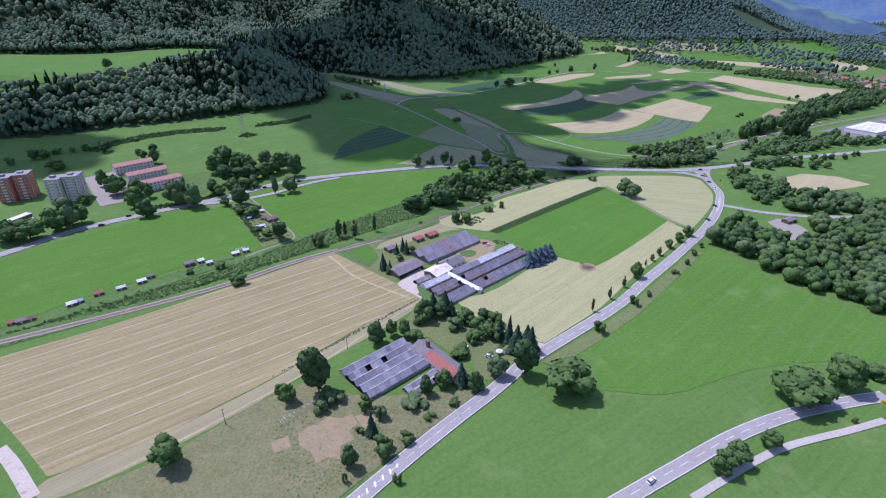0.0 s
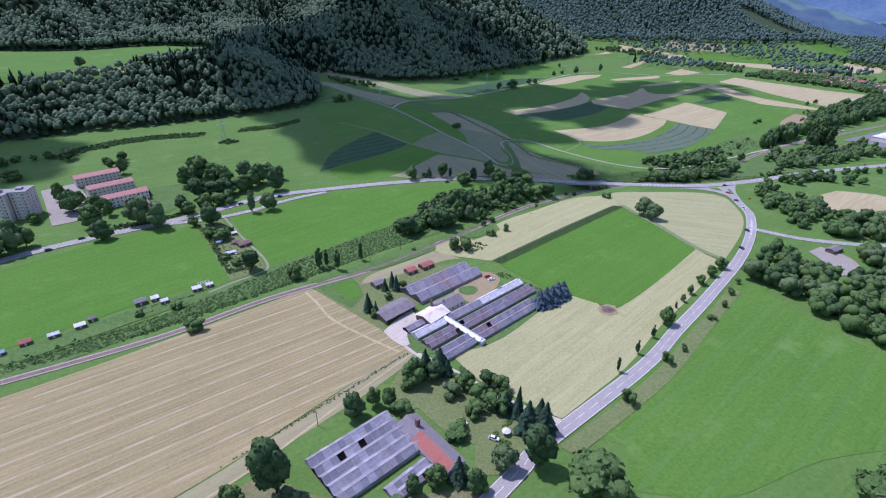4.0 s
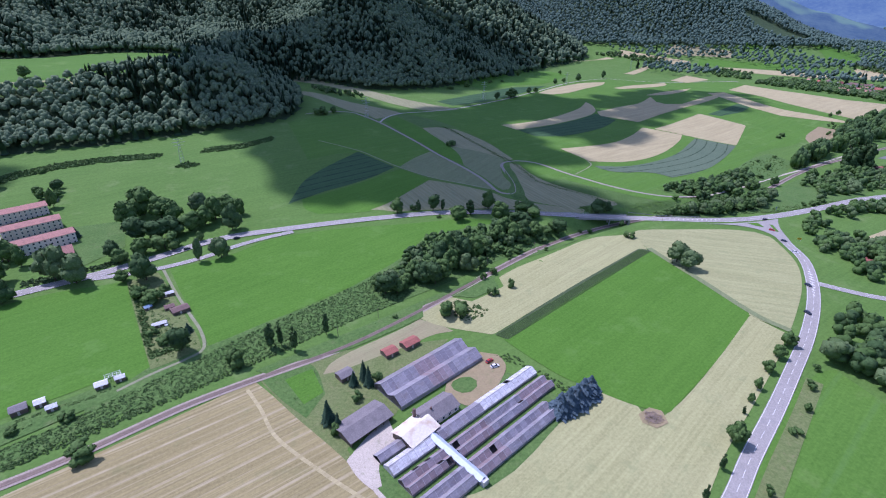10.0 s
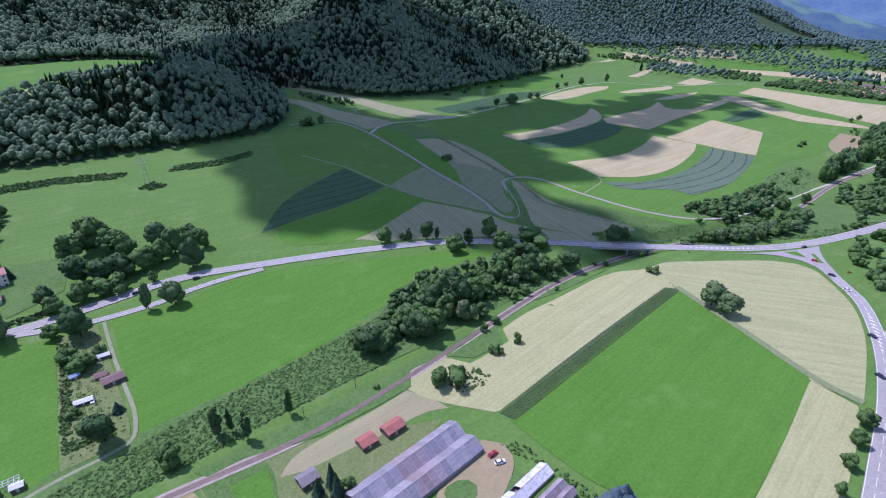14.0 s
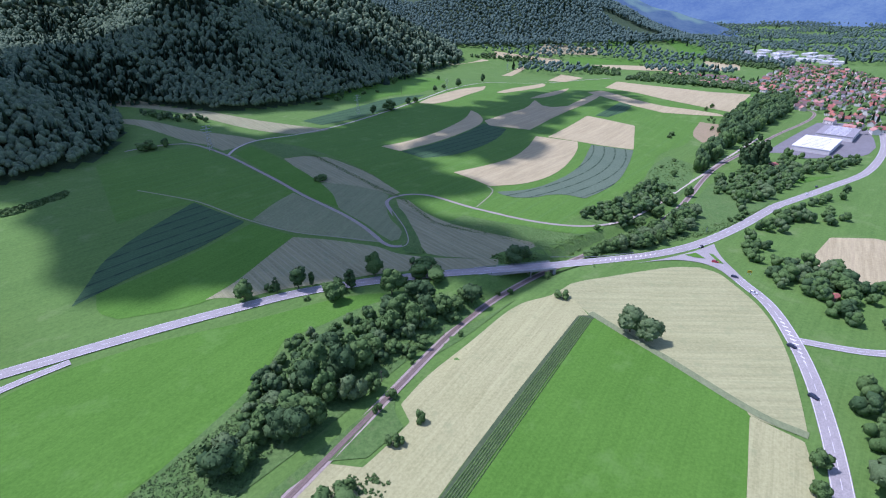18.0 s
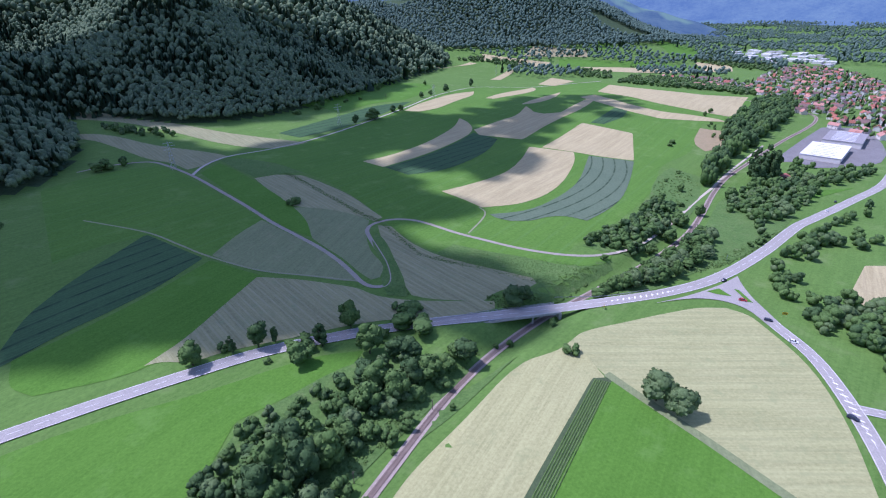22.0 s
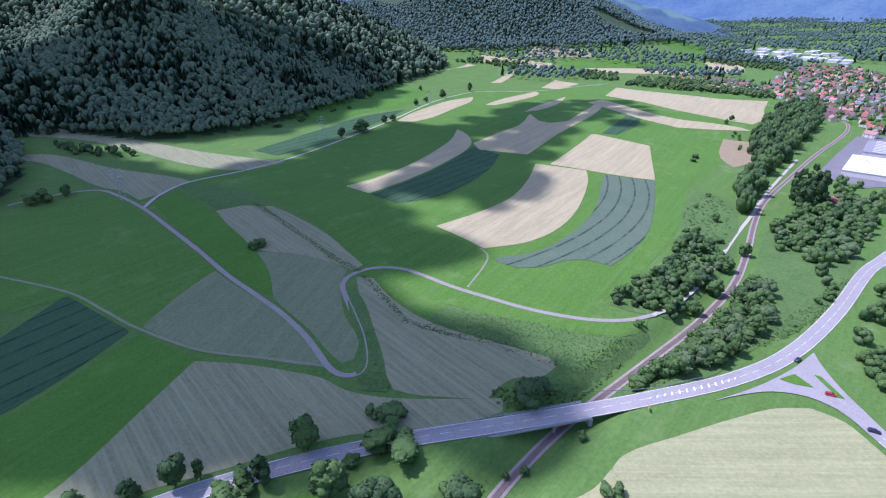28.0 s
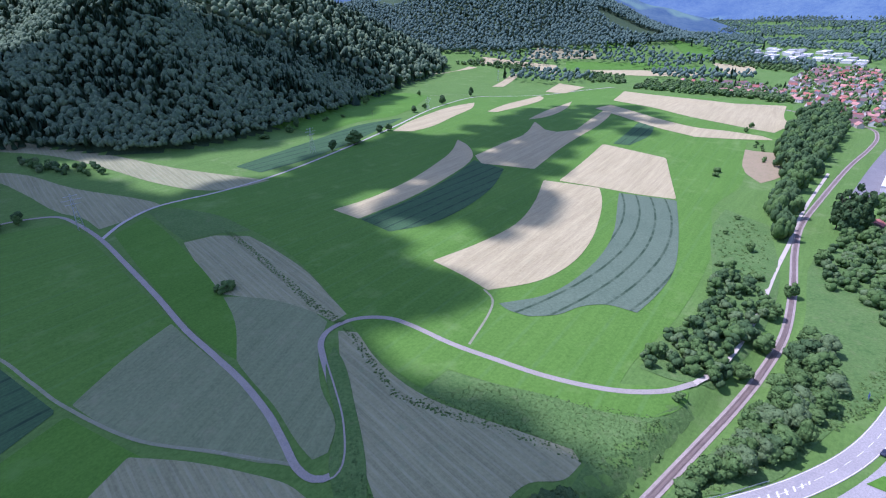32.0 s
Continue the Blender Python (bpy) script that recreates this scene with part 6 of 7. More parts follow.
# ---- road paint ----
for ob, line, width, lift in ROADS:
    verts, faces = [], []
    for shift in (width / 2 - 0.35, 0.35 - width / 2):
        v, f = ribbon(line, 0.2, lift + 0.03, shift, road_level)
        faces += [tuple(i + len(verts) for i in q) for q in f]
        verts += v
    mesh_object("edge_line", verts, faces, M["white_line"], ob)
    verts, faces, run, dash = [], [], 0.0, []
    fine = curve_through([tuple(p) for p in line], 1.0)
    for i in range(0, len(fine) - 5, 7):
        v, f = ribbon(fine[i : i + 5], 0.17, lift + 0.03, 0, road_level)
        faces += [tuple(k + len(verts) for k in q) for q in f]
        verts += v
    mesh_object("centre_dashes", verts, faces, M["white_line"], ob)["kind"] = "stuff"


def hatching(index, a, b, wide):
    """Slanted white bars between two places on a road's middle."""
    ob, line, width, lift = ROADS[index]
    fine = curve_through([tuple(p) for p in line], 1.0)
    i, j = sorted(min(range(len(fine)), key=lambda k: (fine[k] - Vector(q)).length) for q in (a, b))
    verts, faces = [], []
    for n, k in enumerate(range(i, j, 3)):
        p, way = fine[k], (fine[k + 1] - fine[k]).normalized()
        side, z = Vector((-way.y, way.x)), road_level(*fine[k]) + lift + 0.05
        half = wide * 0.5 * min(1.0, 0.35 + 2.2 * min(k - i, j - k) / (j - i))
        for u, v in ((-0.45 - 0.6, -half), (0.45 - 0.6, -half), (0.45 + 0.6, half), (-0.45 + 0.6, half)):
            q = p + way * u + side * v
            verts.append((q.x, q.y, z))
        faces.append((4 * n, 4 * n + 1, 4 * n + 2, 4 * n + 3))
    mesh_object("hatching", verts, faces, M["white_line"], ob)["kind"] = "stuff"


hatching(0, (232, 404), (252, 440), 2.6)
hatching(0, (-36, 121), (-17, 140), 2.2)
hatching(1, (190, 526), (240, 527), 2.2)


def guard_rail(points, shift):
    """A steel crash barrier on posts beside a road."""
    line = curve_through(points, 4.0)
    x, y = line[0]
    ob = thing("guard_rail", Matrix.Identity(4), "galvanised steel crash barrier beside the road", "guard rail", "crash barriers")
    rows = []
    for i, p in enumerate(line):
        way = (line[min(i + 1, len(line) - 1)] - line[max(i - 1, 0)]).normalized()
        q = p + Vector((-way.y, way.x)) * shift
        rows.append((q.x, q.y, road_level(p.x, p.y) + 0.3, way))
    verts, faces = [], []
    for x, y, z, way in rows:
        nx, ny = -way.y * 0.06, way.x * 0.06
        verts += [(x - nx, y - ny, z + 0.45), (x + nx, y + ny, z + 0.45), (x + nx, y + ny, z + 0.8), (x - nx, y - ny, z + 0.8)]
    for i in range(len(rows) - 1):
        faces += [(4 * i + k, 4 * i + (k + 1) % 4, 4 * i + 4 + (k + 1) % 4, 4 * i + 4 + k) for k in range(4)]
    mesh_object("beam", verts, faces, M["steel"], ob)
    stake = shared("post", boxes((-0.06, -0.06, -0.3, 0.06, 0.06, 0.75)), M["steel"])
    for x, y, z, way in rows:
        child("post", stake, ob, pose(x, y, z))
    return ob


# ---- glasshouses ----


def pane_material(name, one, two, share):
    m = Nodes(name, 0.4, 0.0, 0.4)
    pick = m.node("ShaderNodeObjectInfo").outputs["Random"]
    streak = m.noise(0.8, 4, 0.7, m.turned(45, (0.25, 1, 1)))
    colour = m.mix(m.ramp(pick, share - 0.45, share + 0.45), one, two)
    moss = m.ramp(m.noise(4.5, 5, 0.7), 0.5, 0.72)
    colour = m.mix(m.math("MULTIPLY", moss, 0.6), colour, (0.27, 0.22, 0.19))
    colour = m.mix(m.ramp(streak, 0.35, 0.7), m.mix(0.5, colour, (0.1, 0.09, 0.1)), colour)
    m.bump(streak, 0.02)
    return m.done(colour)


M["pane_grey"] = pane_material("weathered_glass", (0.27, 0.255, 0.29), (0.4, 0.38, 0.41), 0.5)
M["pane_white"] = pane_material("whitewashed_glass", (0.72, 0.72, 0.74), (0.85, 0.85, 0.86), 0.5)
M["pane_red"] = pane_material("algae_stained_glass", (0.3, 0.22, 0.22), (0.4, 0.33, 0.35), 0.5)
M["pane_old"] = pane_material("mossy_old_glass", (0.23, 0.235, 0.26), (0.5, 0.49, 0.52), 0.5)
M["bar"] = plain("glazing_bar", (0.42, 0.41, 0.42), 0.6, 0, 0.3, 0.5)
M["plinth"] = plain("plinth_concrete", (0.34, 0.32, 0.3), 0.9, 0, 0.3, 0.8)
M["bed_soil"] = plain("bed_soil", (0.24, 0.19, 0.16), 0.95, 0, 0.5, 1.5)
glass_rng = random.Random(8)


def glasshouse(m, length, wide, spans, eave, ridge, zones, label, gaps=0.012):
    """Gabled glass spans side by side. zones: (share of the length, material) from one end to the other."""
    ob = thing("greenhouse", m, label, "greenhouse", "nursery glasshouses")
    span = wide / spans
    slope = math.hypot(span / 2, ridge - eave)
    tilt = math.degrees(math.atan2(ridge - eave, span / 2))
    n = max(4, round(length / 3.1))
    step = length / n
    part("plinth", boxes((0, 0, 0, length, 0.15, 0.5), (0, wide - 0.15, 0, length, wide, 0.5), (0, 0, 0, 0.15, wide, 0.5), (length - 0.15, 0, 0, length, wide, 0.5)), M["plinth"], ob)
    part("soil_bed", boxes((0.3, 0.3, 0, length - 0.3, wide - 0.3, 0.25)), M["bed_soil"], ob)
    panes = {k: shared("pane", boxes((0.05, 0, -0.02, step - 0.05, slope - 0.06, 0.02)), M[k]) for _, k in zones}
    walls = {k: shared("wall_pane", boxes((0.05, -0.02, 0.5, step - 0.05, 0.02, eave)), M[k]) for _, k in zones}
    bar = shared("rafter", boxes((-0.06, 0, 0.0, 0.06, slope, 0.09)), M["bar"])
    post = shared("post", boxes((-0.07, -0.07, 0, 0.07, 0.07, eave)), M["bar"])
    gable_bm = bmesh.new()
    gable_bm.faces.new([gable_bm.verts.new(v) for v in ((0, 0, 0.5), (0, span, 0.5), (0, span, eave), (0, span / 2, ridge), (0, 0, eave))])
    bmesh.ops.solidify(gable_bm, geom=gable_bm.faces[:], thickness=0.04)
    gable = shared("gable", gable_bm, M[zones[0][1]])
    for s in range(spans):
        for x in (0.02, length - 0.02):
            child("gable", gable, ob, pose(x, s * span, 0))
        part("ridge_bar", boxes((0, (s + 0.5) * span - 0.08, ridge - 0.02, length, (s + 0.5) * span + 0.08, ridge + 0.12)), M["bar"], ob)
        for i in range(n + 1):
            for side in (0, 1):
                where = pose(i * step, s * span, eave, tilt) if side == 0 else pose(i * step, (s + 1) * span, eave, 0, 0, 180) @ pose(0, 0, 0, tilt)
                child("rafter", bar, ob, where)
                if i < n and glass_rng.random() > gaps:
                    share, kind = 0.0, zones[-1][1]
                    for part_share, k in zones:
                        share += part_share
                        if (i + 0.5) / n <= share:
                            kind = k
                            break
                    at = where if side == 0 else pose((i + 1) * step, (s + 1) * span, eave, 0, 0, 180) @ pose(0, 0, 0, tilt)
                    child("pane", panes[kind], ob, at)
    for i in range(n):
        for y in (0.08, wide - 0.08):
            child("wall_pane", walls[zones[-1][1]], ob, pose(i * step, y, 0))
            child("post", post, ob, pose(i * step, y, 0))
    return ob


def on_site(x, y, turn, u, v):
    """A pose in the nursery's own axes."""
    c, s = math.cos(radians(turn)), math.sin(radians(turn))
    px, py = x + c * u - s * v, y + s * u + c * v
    return pose(px, py, height(px, py), 0, 0, turn)


G, R, W = "pane_grey", "pane_red", "pane_white"
LONG = "long weathered glasshouse with grey lavender panes"
glasshouse(on_site(2.8, 252.6, 43, 0, 0), 21, 9.5, 2, 1.6, 3.4, [(1, G)], "short weathered glasshouse beside the corridor")
glasshouse(on_site(2.8, 252.6, 43, 25, 0), 47, 9.5, 2, 1.6, 3.4, [(0.3, R), (0.7, G)], LONG)
glasshouse(on_site(2.8, 252.6, 43, 0, 12), 21, 8.5, 2, 1.6, 3.3, [(1, R)], "short glasshouse with reddish panes", 0.08)
glasshouse(on_site(2.8, 252.6, 43, 25, 12), 60, 8.5, 2, 1.6, 3.3, [(0.3, R), (0.4, G), (0.3, R)], "long glasshouse with missing and reddish panes", 0.07)
glasshouse(on_site(2.8, 252.6, 43, 0, 23), 21, 6.5, 1, 1.6, 3.4, [(1, W)], "short glasshouse with whitewashed panes", 0.05)
glasshouse(on_site(2.8, 252.6, 43, 25, 23), 61, 6.5, 1, 1.6, 3.4, [(0.4, G), (0.22, W), (0.38, W)], "long glasshouse with bright whitewashed panes", 0.06)
glasshouse(on_site(2.8, 252.6, 43, 0, 31), 21, 5, 1, 1.5, 2.9, [(1, G)], "narrow weathered glasshouse beside the drive", 0.08)
glasshouse(on_site(-12.7, 304, 43, 0, 0), 51, 20, 2, 2.2, 5.2, [(0.35, G), (0.3, R), (0.35, G)], "wide twin glasshouse with dull grey panes", 0.01)
glasshouse(on_site(-34.5, 172.3, 43, 0, 0), 38, 26, 5, 2.0, 3.8, [(1, "pane_old")], "derelict five-span glasshouse with broken mossy panes", 0.015)
glasshouse(on_site(-15, 174, 45, 0, 0), 20, 8, 2, 1.4, 2.6, [(1, "pane_old")], "small collapsed glasshouse overgrown with bushes", 0.15)
M["corridor"] = plain("pale_blue_sheet", (0.5, 0.58, 0.68), 0.5, 0.1, 0.2, 1.0)


def gable_roof(length, wide, low, high, over=0.4, thick=0.18):
    bm = bmesh.new()
    for s in (0, 1):
        y0, y1 = (-over, wide / 2) if s == 0 else (wide + over, wide / 2)
        drop = low - (high - low) * over / (wide / 2)
        q = [(-over, y0, drop), (length + over, y0, drop), (length + over, y1, high), (-over, y1, high)]
        top = [bm.verts.new((x, y, z + thick)) for x, y, z in q]
        low_v = [bm.verts.new((x, y, z)) for x, y, z in q]
        bm.faces.new(top)
        bm.faces.new(list(reversed(low_v)))
        for i in range(4):
            bm.faces.new((top[i], low_v[i], low_v[(i + 1) % 4], top[(i + 1) % 4]))
    bmesh.ops.recalc_face_normals(bm, faces=bm.faces)
    return bm


def gabled_walls(length, wide, low, high):
    bm = bmesh.new()
    prof = [(0, 0), (wide, 0), (wide, low), (wide / 2, high), (0, low)]
    a = [bm.verts.new((0, y, z)) for y, z in prof]
    b = [bm.verts.new((length, y, z)) for y, z in prof]
    bm.faces.new(a)
    bm.faces.new(list(reversed(b)))
    for i in range(5):
        bm.faces.new((a[i], b[i], b[(i + 1) % 5], a[(i + 1) % 5]))
    bmesh.ops.recalc_face_normals(bm, faces=bm.faces)
    return bm


corridor = thing("greenhouse_corridor", on_site(2.8, 252.6, 43, 21.2, -1), "covered corridor with a pale blue sheet roof", "corridor")
part("wall", boxes((0.2, 0, 0, 3.4, 35, 2.2)), M["pane_grey"], corridor)
bm = gable_roof(35, 3.6, 2.3, 3.3, 0.1)
bmesh.ops.rotate(bm, verts=bm.verts, matrix=Matrix.Rotation(math.pi / 2, 3, "Z"))
bmesh.ops.translate(bm, verts=bm.verts, vec=(3.6, 0, 0))
part("roof", bm, M["corridor"], corridor)
bm = boxes((0.4, -1.5, 0, 3.2, 0, 2.8))
part("porch", bm, M["pane_white"], corridor, "bright white porch")

# ---- houses ----


def tile_material(name, colour):
    m = Nodes(name, 0.8, 0, 0.2)
    rows = m.noise(0.5, 3, 0.6)
    stain = m.noise(3.5, 5, 0.65)
    c = m.mix(m.ramp(rows, 0.3, 0.7), tuple(x * 0.75 for x in colour), tuple(min(1, x * 1.15) for x in colour))
    c = m.mix(m.ramp(stain, 0.5, 0.75), c, tuple(x * 0.6 + 0.02 for x in colour))
    m.bump(rows, 0.03)
    return m.done(c)


for key, colour in {"roof_red": (0.36, 0.135, 0.105), "roof_orange": (0.4, 0.16, 0.11), "roof_pink": (0.48, 0.25, 0.2), "roof_brown": (0.2, 0.13, 0.115), "roof_grey": (0.22, 0.2, 0.2), "roof_white": (0.72, 0.72, 0.72), "roof_blue": (0.3, 0.42, 0.55), "roof_flat": (0.3, 0.29, 0.29)}.items():
    M[key] = tile_material(key, colour)
M["plaster"] = plain("pale_plaster", (0.72, 0.68, 0.62), 0.9, 0, 0.12, 2.0)
M["plaster_beige"] = plain("beige_plaster", (0.6, 0.53, 0.46), 0.9, 0, 0.12, 2.0)
M["plaster_red"] = plain("red_orange_plaster", (0.5, 0.17, 0.11), 0.9, 0, 0.15, 2.0)
M["plaster_dark"] = plain("dull_red_plaster", (0.27, 0.09, 0.09), 0.9, 0, 0.15, 2.0)
M["timber"] = plain("grey_timber", (0.17, 0.13, 0.1), 0.9, 0, 0.4, 0.8)
M["window_glass"] = plain("window_glass", (0.04, 0.05, 0.07), 0.12, 0, 0.2, 1.0, 0.6)
M["frame_white"] = plain("white_window_frame", (0.75, 0.75, 0.73), 0.5, 0, 0.1, 1.0)
rust = Nodes("rusty_cream_sheet", 0.6, 0.0, 0.3)
rust_spread = rust.noise(6.0, 3, 0.5)
rust_base = rust.mix(rust.ramp(rust.noise(0.9, 4), 0.3, 0.7), (0.66, 0.6, 0.48), (0.78, 0.73, 0.63))
M["rust"] = rust.done(rust.mix(rust.math("MULTIPLY", rust.ramp(rust_spread, 0.5, 0.68), 0.7), rust_base, (0.46, 0.26, 0.11)))
PANE = shared("pane", boxes((-0.55, -0.05, -0.65, 0.55, 0.05, 0.65)), M["window_glass"])
FRAME = shared("window", boxes((-0.68, -0.03, -0.78, -0.55, 0.08, 0.78), (0.55, -0.03, -0.78, 0.68, 0.08, 0.78), (-0.68, -0.03, 0.65, 0.68, 0.08, 0.78), (-0.72, -0.03, -0.85, 0.72, 0.16, -0.65)), M["frame_white"])


def windows(parent, length, wide, storeys, first=1.6, rise=2.8, gap=3.2, size=1.0, sides="fb"):
    n = max(1, int(length / gap))
    for side in sides:
        for k in range(storeys):
            for i in range(n):
                x = (i + 0.5) * length / n
                m = pose(x, -0.02, first + k * rise, 0, 0, 180) if side == "f" else pose(x, wide + 0.02, first + k * rise)
                w = child("window", FRAME, parent, m @ Matrix.Diagonal((size, 1, 1, 1)))
                child("pane", PANE, w)


def house(m, length, wide, low, high, wall, roof, storeys, label, category="house", group="", chimney=True):
    ob = thing("house", m, label, category, group)
    w = part("wall", gabled_walls(length, wide, low, high), M[wall], ob)
    windows(ob, length, wide, storeys)
    r = part("roof", gable_roof(length, wide, low, high, 0.5), M[roof], ob)
    if chimney:
        part("chimney", boxes((length * 0.3, wide / 2 - 0.9, high - 0.8, length * 0.3 + 0.7, wide / 2 - 0.3, high + 1.1)), M["roof_brown"], r)
    return ob


def tower(x, y, turn, wall, label):
    ob = thing("apartment_tower", seat(x, y, turn), label, "apartment house", "apartment houses")
    for k, (ox, oy) in enumerate(((0, 0), (12.5, 4.5))):
        block = part("wall", boxes((ox, oy, 0, ox + 11.5, oy + 15, 22 + k * 0.6)), M[wall], ob)
        part("roof", boxes((ox - 0.3, oy - 0.3, 22 + k * 0.6, ox + 11.8, oy + 15.3, 22.5 + k * 0.6)), M["roof_flat"], ob)
        part("lift_house", boxes((ox + 3, oy + 5, 22.5, ox + 7, oy + 9, 24.4)), M["roof_flat"], ob)
        for s in range(8):
            for i in range(3):
                for side in (0, 1):
                    mm = pose(ox + 2 + i * 3.7, oy - 0.02, 1.6 + s * 2.7, 0, 0, 180) if side == 0 else pose(ox - 0.02 if k == 0 else ox + 11.52, oy + 2.5 + i * 4.6, 1.6 + s * 2.7, 0, 0, 90 if k == 0 else -90)
                    child("pane", PANE, child("window", FRAME, ob, mm))
            part("balcony", boxes((ox + 4.6, oy - 1.3, 0.6 + s * 2.7, ox + 7.6, oy, 1.6 + s * 2.7)), M["plaster"], ob)
    part("stair_block", boxes((11.2, 5, 0, 12.8, 14, 22)), M["plaster_dark"], ob)
    return ob


tower(-398, 415, 20, "plaster_red", "tall red-orange apartment tower with balconies")
tower(-352, 413, 12, "plaster_beige", "tall beige apartment tower with balconies")
for x, y in ((-336, 486), (-309, 462), (-284, 440)):
    house(seat(x, y, 46), 36, 11, 8.6, 10.8, "plaster_beige" if x < -300 else "plaster", "roof_pink", 3, "three-storey apartment block with a pale red roof", "apartment house", "apartment houses", False)
house(seat(-257, 436, 40), 13, 12, 3.4, 7.2, "plaster", "roof_pink", 1, "small house with a steep pale red roof")
house(on_site(-1, 292.5, 43, 0, 0), 18, 10, 3.2, 5.4, "plaster", "roof_grey", 1, "low nursery house with a grey tiled roof")
shop = thing("nursery_hall", on_site(-6.5, 281, 48, 0, 0), "hall with a rust-stained white sheet roof", "hall")
part("wall", gabled_walls(15, 11.5, 3.4, 5.0), M["timber"], shop)
part("roof", gable_roof(15, 11.5, 3.5, 5.2, 0.6), M["rust"], shop)
part("chimney", boxes((11, 10.2, 3, 12, 11.2, 8.2)), M["roof_brown"], shop)
barn = thing("open_barn", on_site(-31, 283.5, 46, 0, 0), "long open-fronted timber barn with a grey roof", "barn")
part("back_wall", boxes((0, 11.4, 0, 21, 11.6, 3.0), (0, 0, 0, 0.2, 11.6, 3.0), (20.8, 0, 0, 21, 11.6, 3.0)), M["timber"], barn)
for i in range(6):
    part("post", boxes((i * 4.1 + 0.1, 0, 0, i * 4.1 + 0.35, 0.25, 3.0)), M["timber"], barn)
part("roof", gable_roof(21, 11.6, 3.0, 4.6, 0.7), M["roof_grey"], barn)
old = thing("old_house", on_site(9.5, 191, 130, 0, 0), "long low house with a red and grey tiled roof", "house")
part("wall", gabled_walls(31, 10, 2.9, 5.2), M["plaster"], old)
part("roof", gable_roof(31, 10, 2.9, 5.2, 0.5), M["roof_grey"], old)
part("tile_strip", boxes((0, 0, 0, 21, 5.2, 0.06)), M["roof_red"], old, "faded red tiles on one slope").matrix_basis = pose(0, 5.15, 5.31, -math.degrees(math.atan2(2.3, 5)))
part("chimney", boxes((23, 4, 3, 24.6, 5.6, 8.8)), M["roof_brown"], old, "square brick chimney")
windows(old, 31, 10, 1, 1.6)


def garage_row(x, y, turn, count):
    ob = thing("garage_row", seat(x, y, turn), "row of flat-roofed garages with pale roofs", "garage", "garage rows")
    part("wall", boxes((0, 0, 0, count * 3, 6, 2.5)), M["plaster_beige"], ob)
    part("roof", boxes((-0.2, -0.3, 2.5, count * 3 + 0.2, 6.3, 2.75)), M["roof_white"], ob)
    for k in range(count):
        part("door", boxes((k * 3 + 0.25, -0.05, 0, k * 3 + 2.75, 0, 2.1)), M["roof_brown"], ob)
    return ob


def shed(x, y, turn, length, wide, low, roof):
    words = {"roof_white": "pale sheet", "roof_grey": "grey felt", "roof_red": "dull red", "roof_brown": "brown", "roof_blue": "blue sheet"}[roof]
    ob = thing("garden_shed", seat(x, y, turn), f"small timber garden shed with a {words} roof", "shed", "garden sheds")
    part("wall", gabled_walls(length, wide, low * 0.85, low * 1.15), M["timber"], ob)
    part("roof", gable_roof(length, wide, low * 0.85, low * 1.2, 0.25, 0.1), M[roof], ob)
    part("door", boxes((length * 0.4, -0.06, 0, length * 0.4 + 0.9, 0.0, 1.9)), M["plaster_beige"], ob)
    return ob


M["car_white"] = plain("white_car_paint", (0.8, 0.8, 0.8), 0.3, 0, 0.05, 2.0, 0.5)
M["car_dark"] = plain("dark_car_paint", (0.03, 0.035, 0.06), 0.3, 0.2, 0.1, 2.0, 0.5)
M["car_red"] = plain("red_car_paint", (0.45, 0.03, 0.03), 0.3, 0, 0.1, 2.0, 0.5)
M["tyre"] = plain("tyre_rubber", (0.02, 0.02, 0.02), 0.9, 0, 0.2, 0.5)


def car_shape(rows, half):
    """A body lofted through sections (x, floor, top, half width share)."""
    bm = bmesh.new()
    rings = []
    for x, low, top, share in rows:
        w = half * share
        rings.append([bm.verts.new(v) for v in ((x, -w, low), (x, -w, (low + top) / 2), (x, -w * 0.86, top), (x, w * 0.86, top), (x, w, (low + top) / 2), (x, w, low))])
    for a, b in zip(rings, rings[1:]):
        for i in range(6):
            bm.faces.new((a[i], b[i], b[(i + 1) % 6], a[(i + 1) % 6]))
    bm.faces.new(rings[0])
    bm.faces.new(list(reversed(rings[-1])))
    bmesh.ops.recalc_face_normals(bm, faces=bm.faces)
    return bm


WHEEL_BM = bmesh.new()
bmesh.ops.create_cone(WHEEL_BM, cap_ends=True, segments=14, radius1=0.33, radius2=0.33, depth=0.22, matrix=Matrix.Rotation(math.pi / 2, 4, "X"))
WHEEL = shared("wheel", WHEEL_BM, M["tyre"])


def car(x, y, turn, paint):
    ob = thing("car", pose(x, y, road_level(x, y) + 0.34, 0, 0, turn), f"{paint[4:]} passenger car on the asphalt", "car", "cars on the roads")
    part("body", car_shape([(-2.2, 0.3, 0.75, 0.85), (-2.0, 0.2, 0.95, 0.97), (-0.6, 0.18, 0.95, 1), (1.2, 0.18, 0.92, 1), (2.0, 0.2, 0.78, 0.95), (2.2, 0.3, 0.6, 0.82)], 0.9), M[paint], ob)
    part("cabin", car_shape([(-1.95, 0.93, 0.97, 0.9), (-1.5, 0.93, 1.42, 0.88), (0.3, 0.93, 1.46, 0.88), (1.15, 0.9, 0.95, 0.9)], 0.86), M["window_glass"], ob, "dark tinted windows")
    part("roof", boxes((-1.45, -0.62, 1.42, 0.28, 0.62, 1.49)), M[paint], ob)
    for wx in (-1.35, 1.35):
        for wy in (-0.8, 0.8):
            child("wheel", WHEEL, ob, pose(wx, wy, 0.33))
    return ob


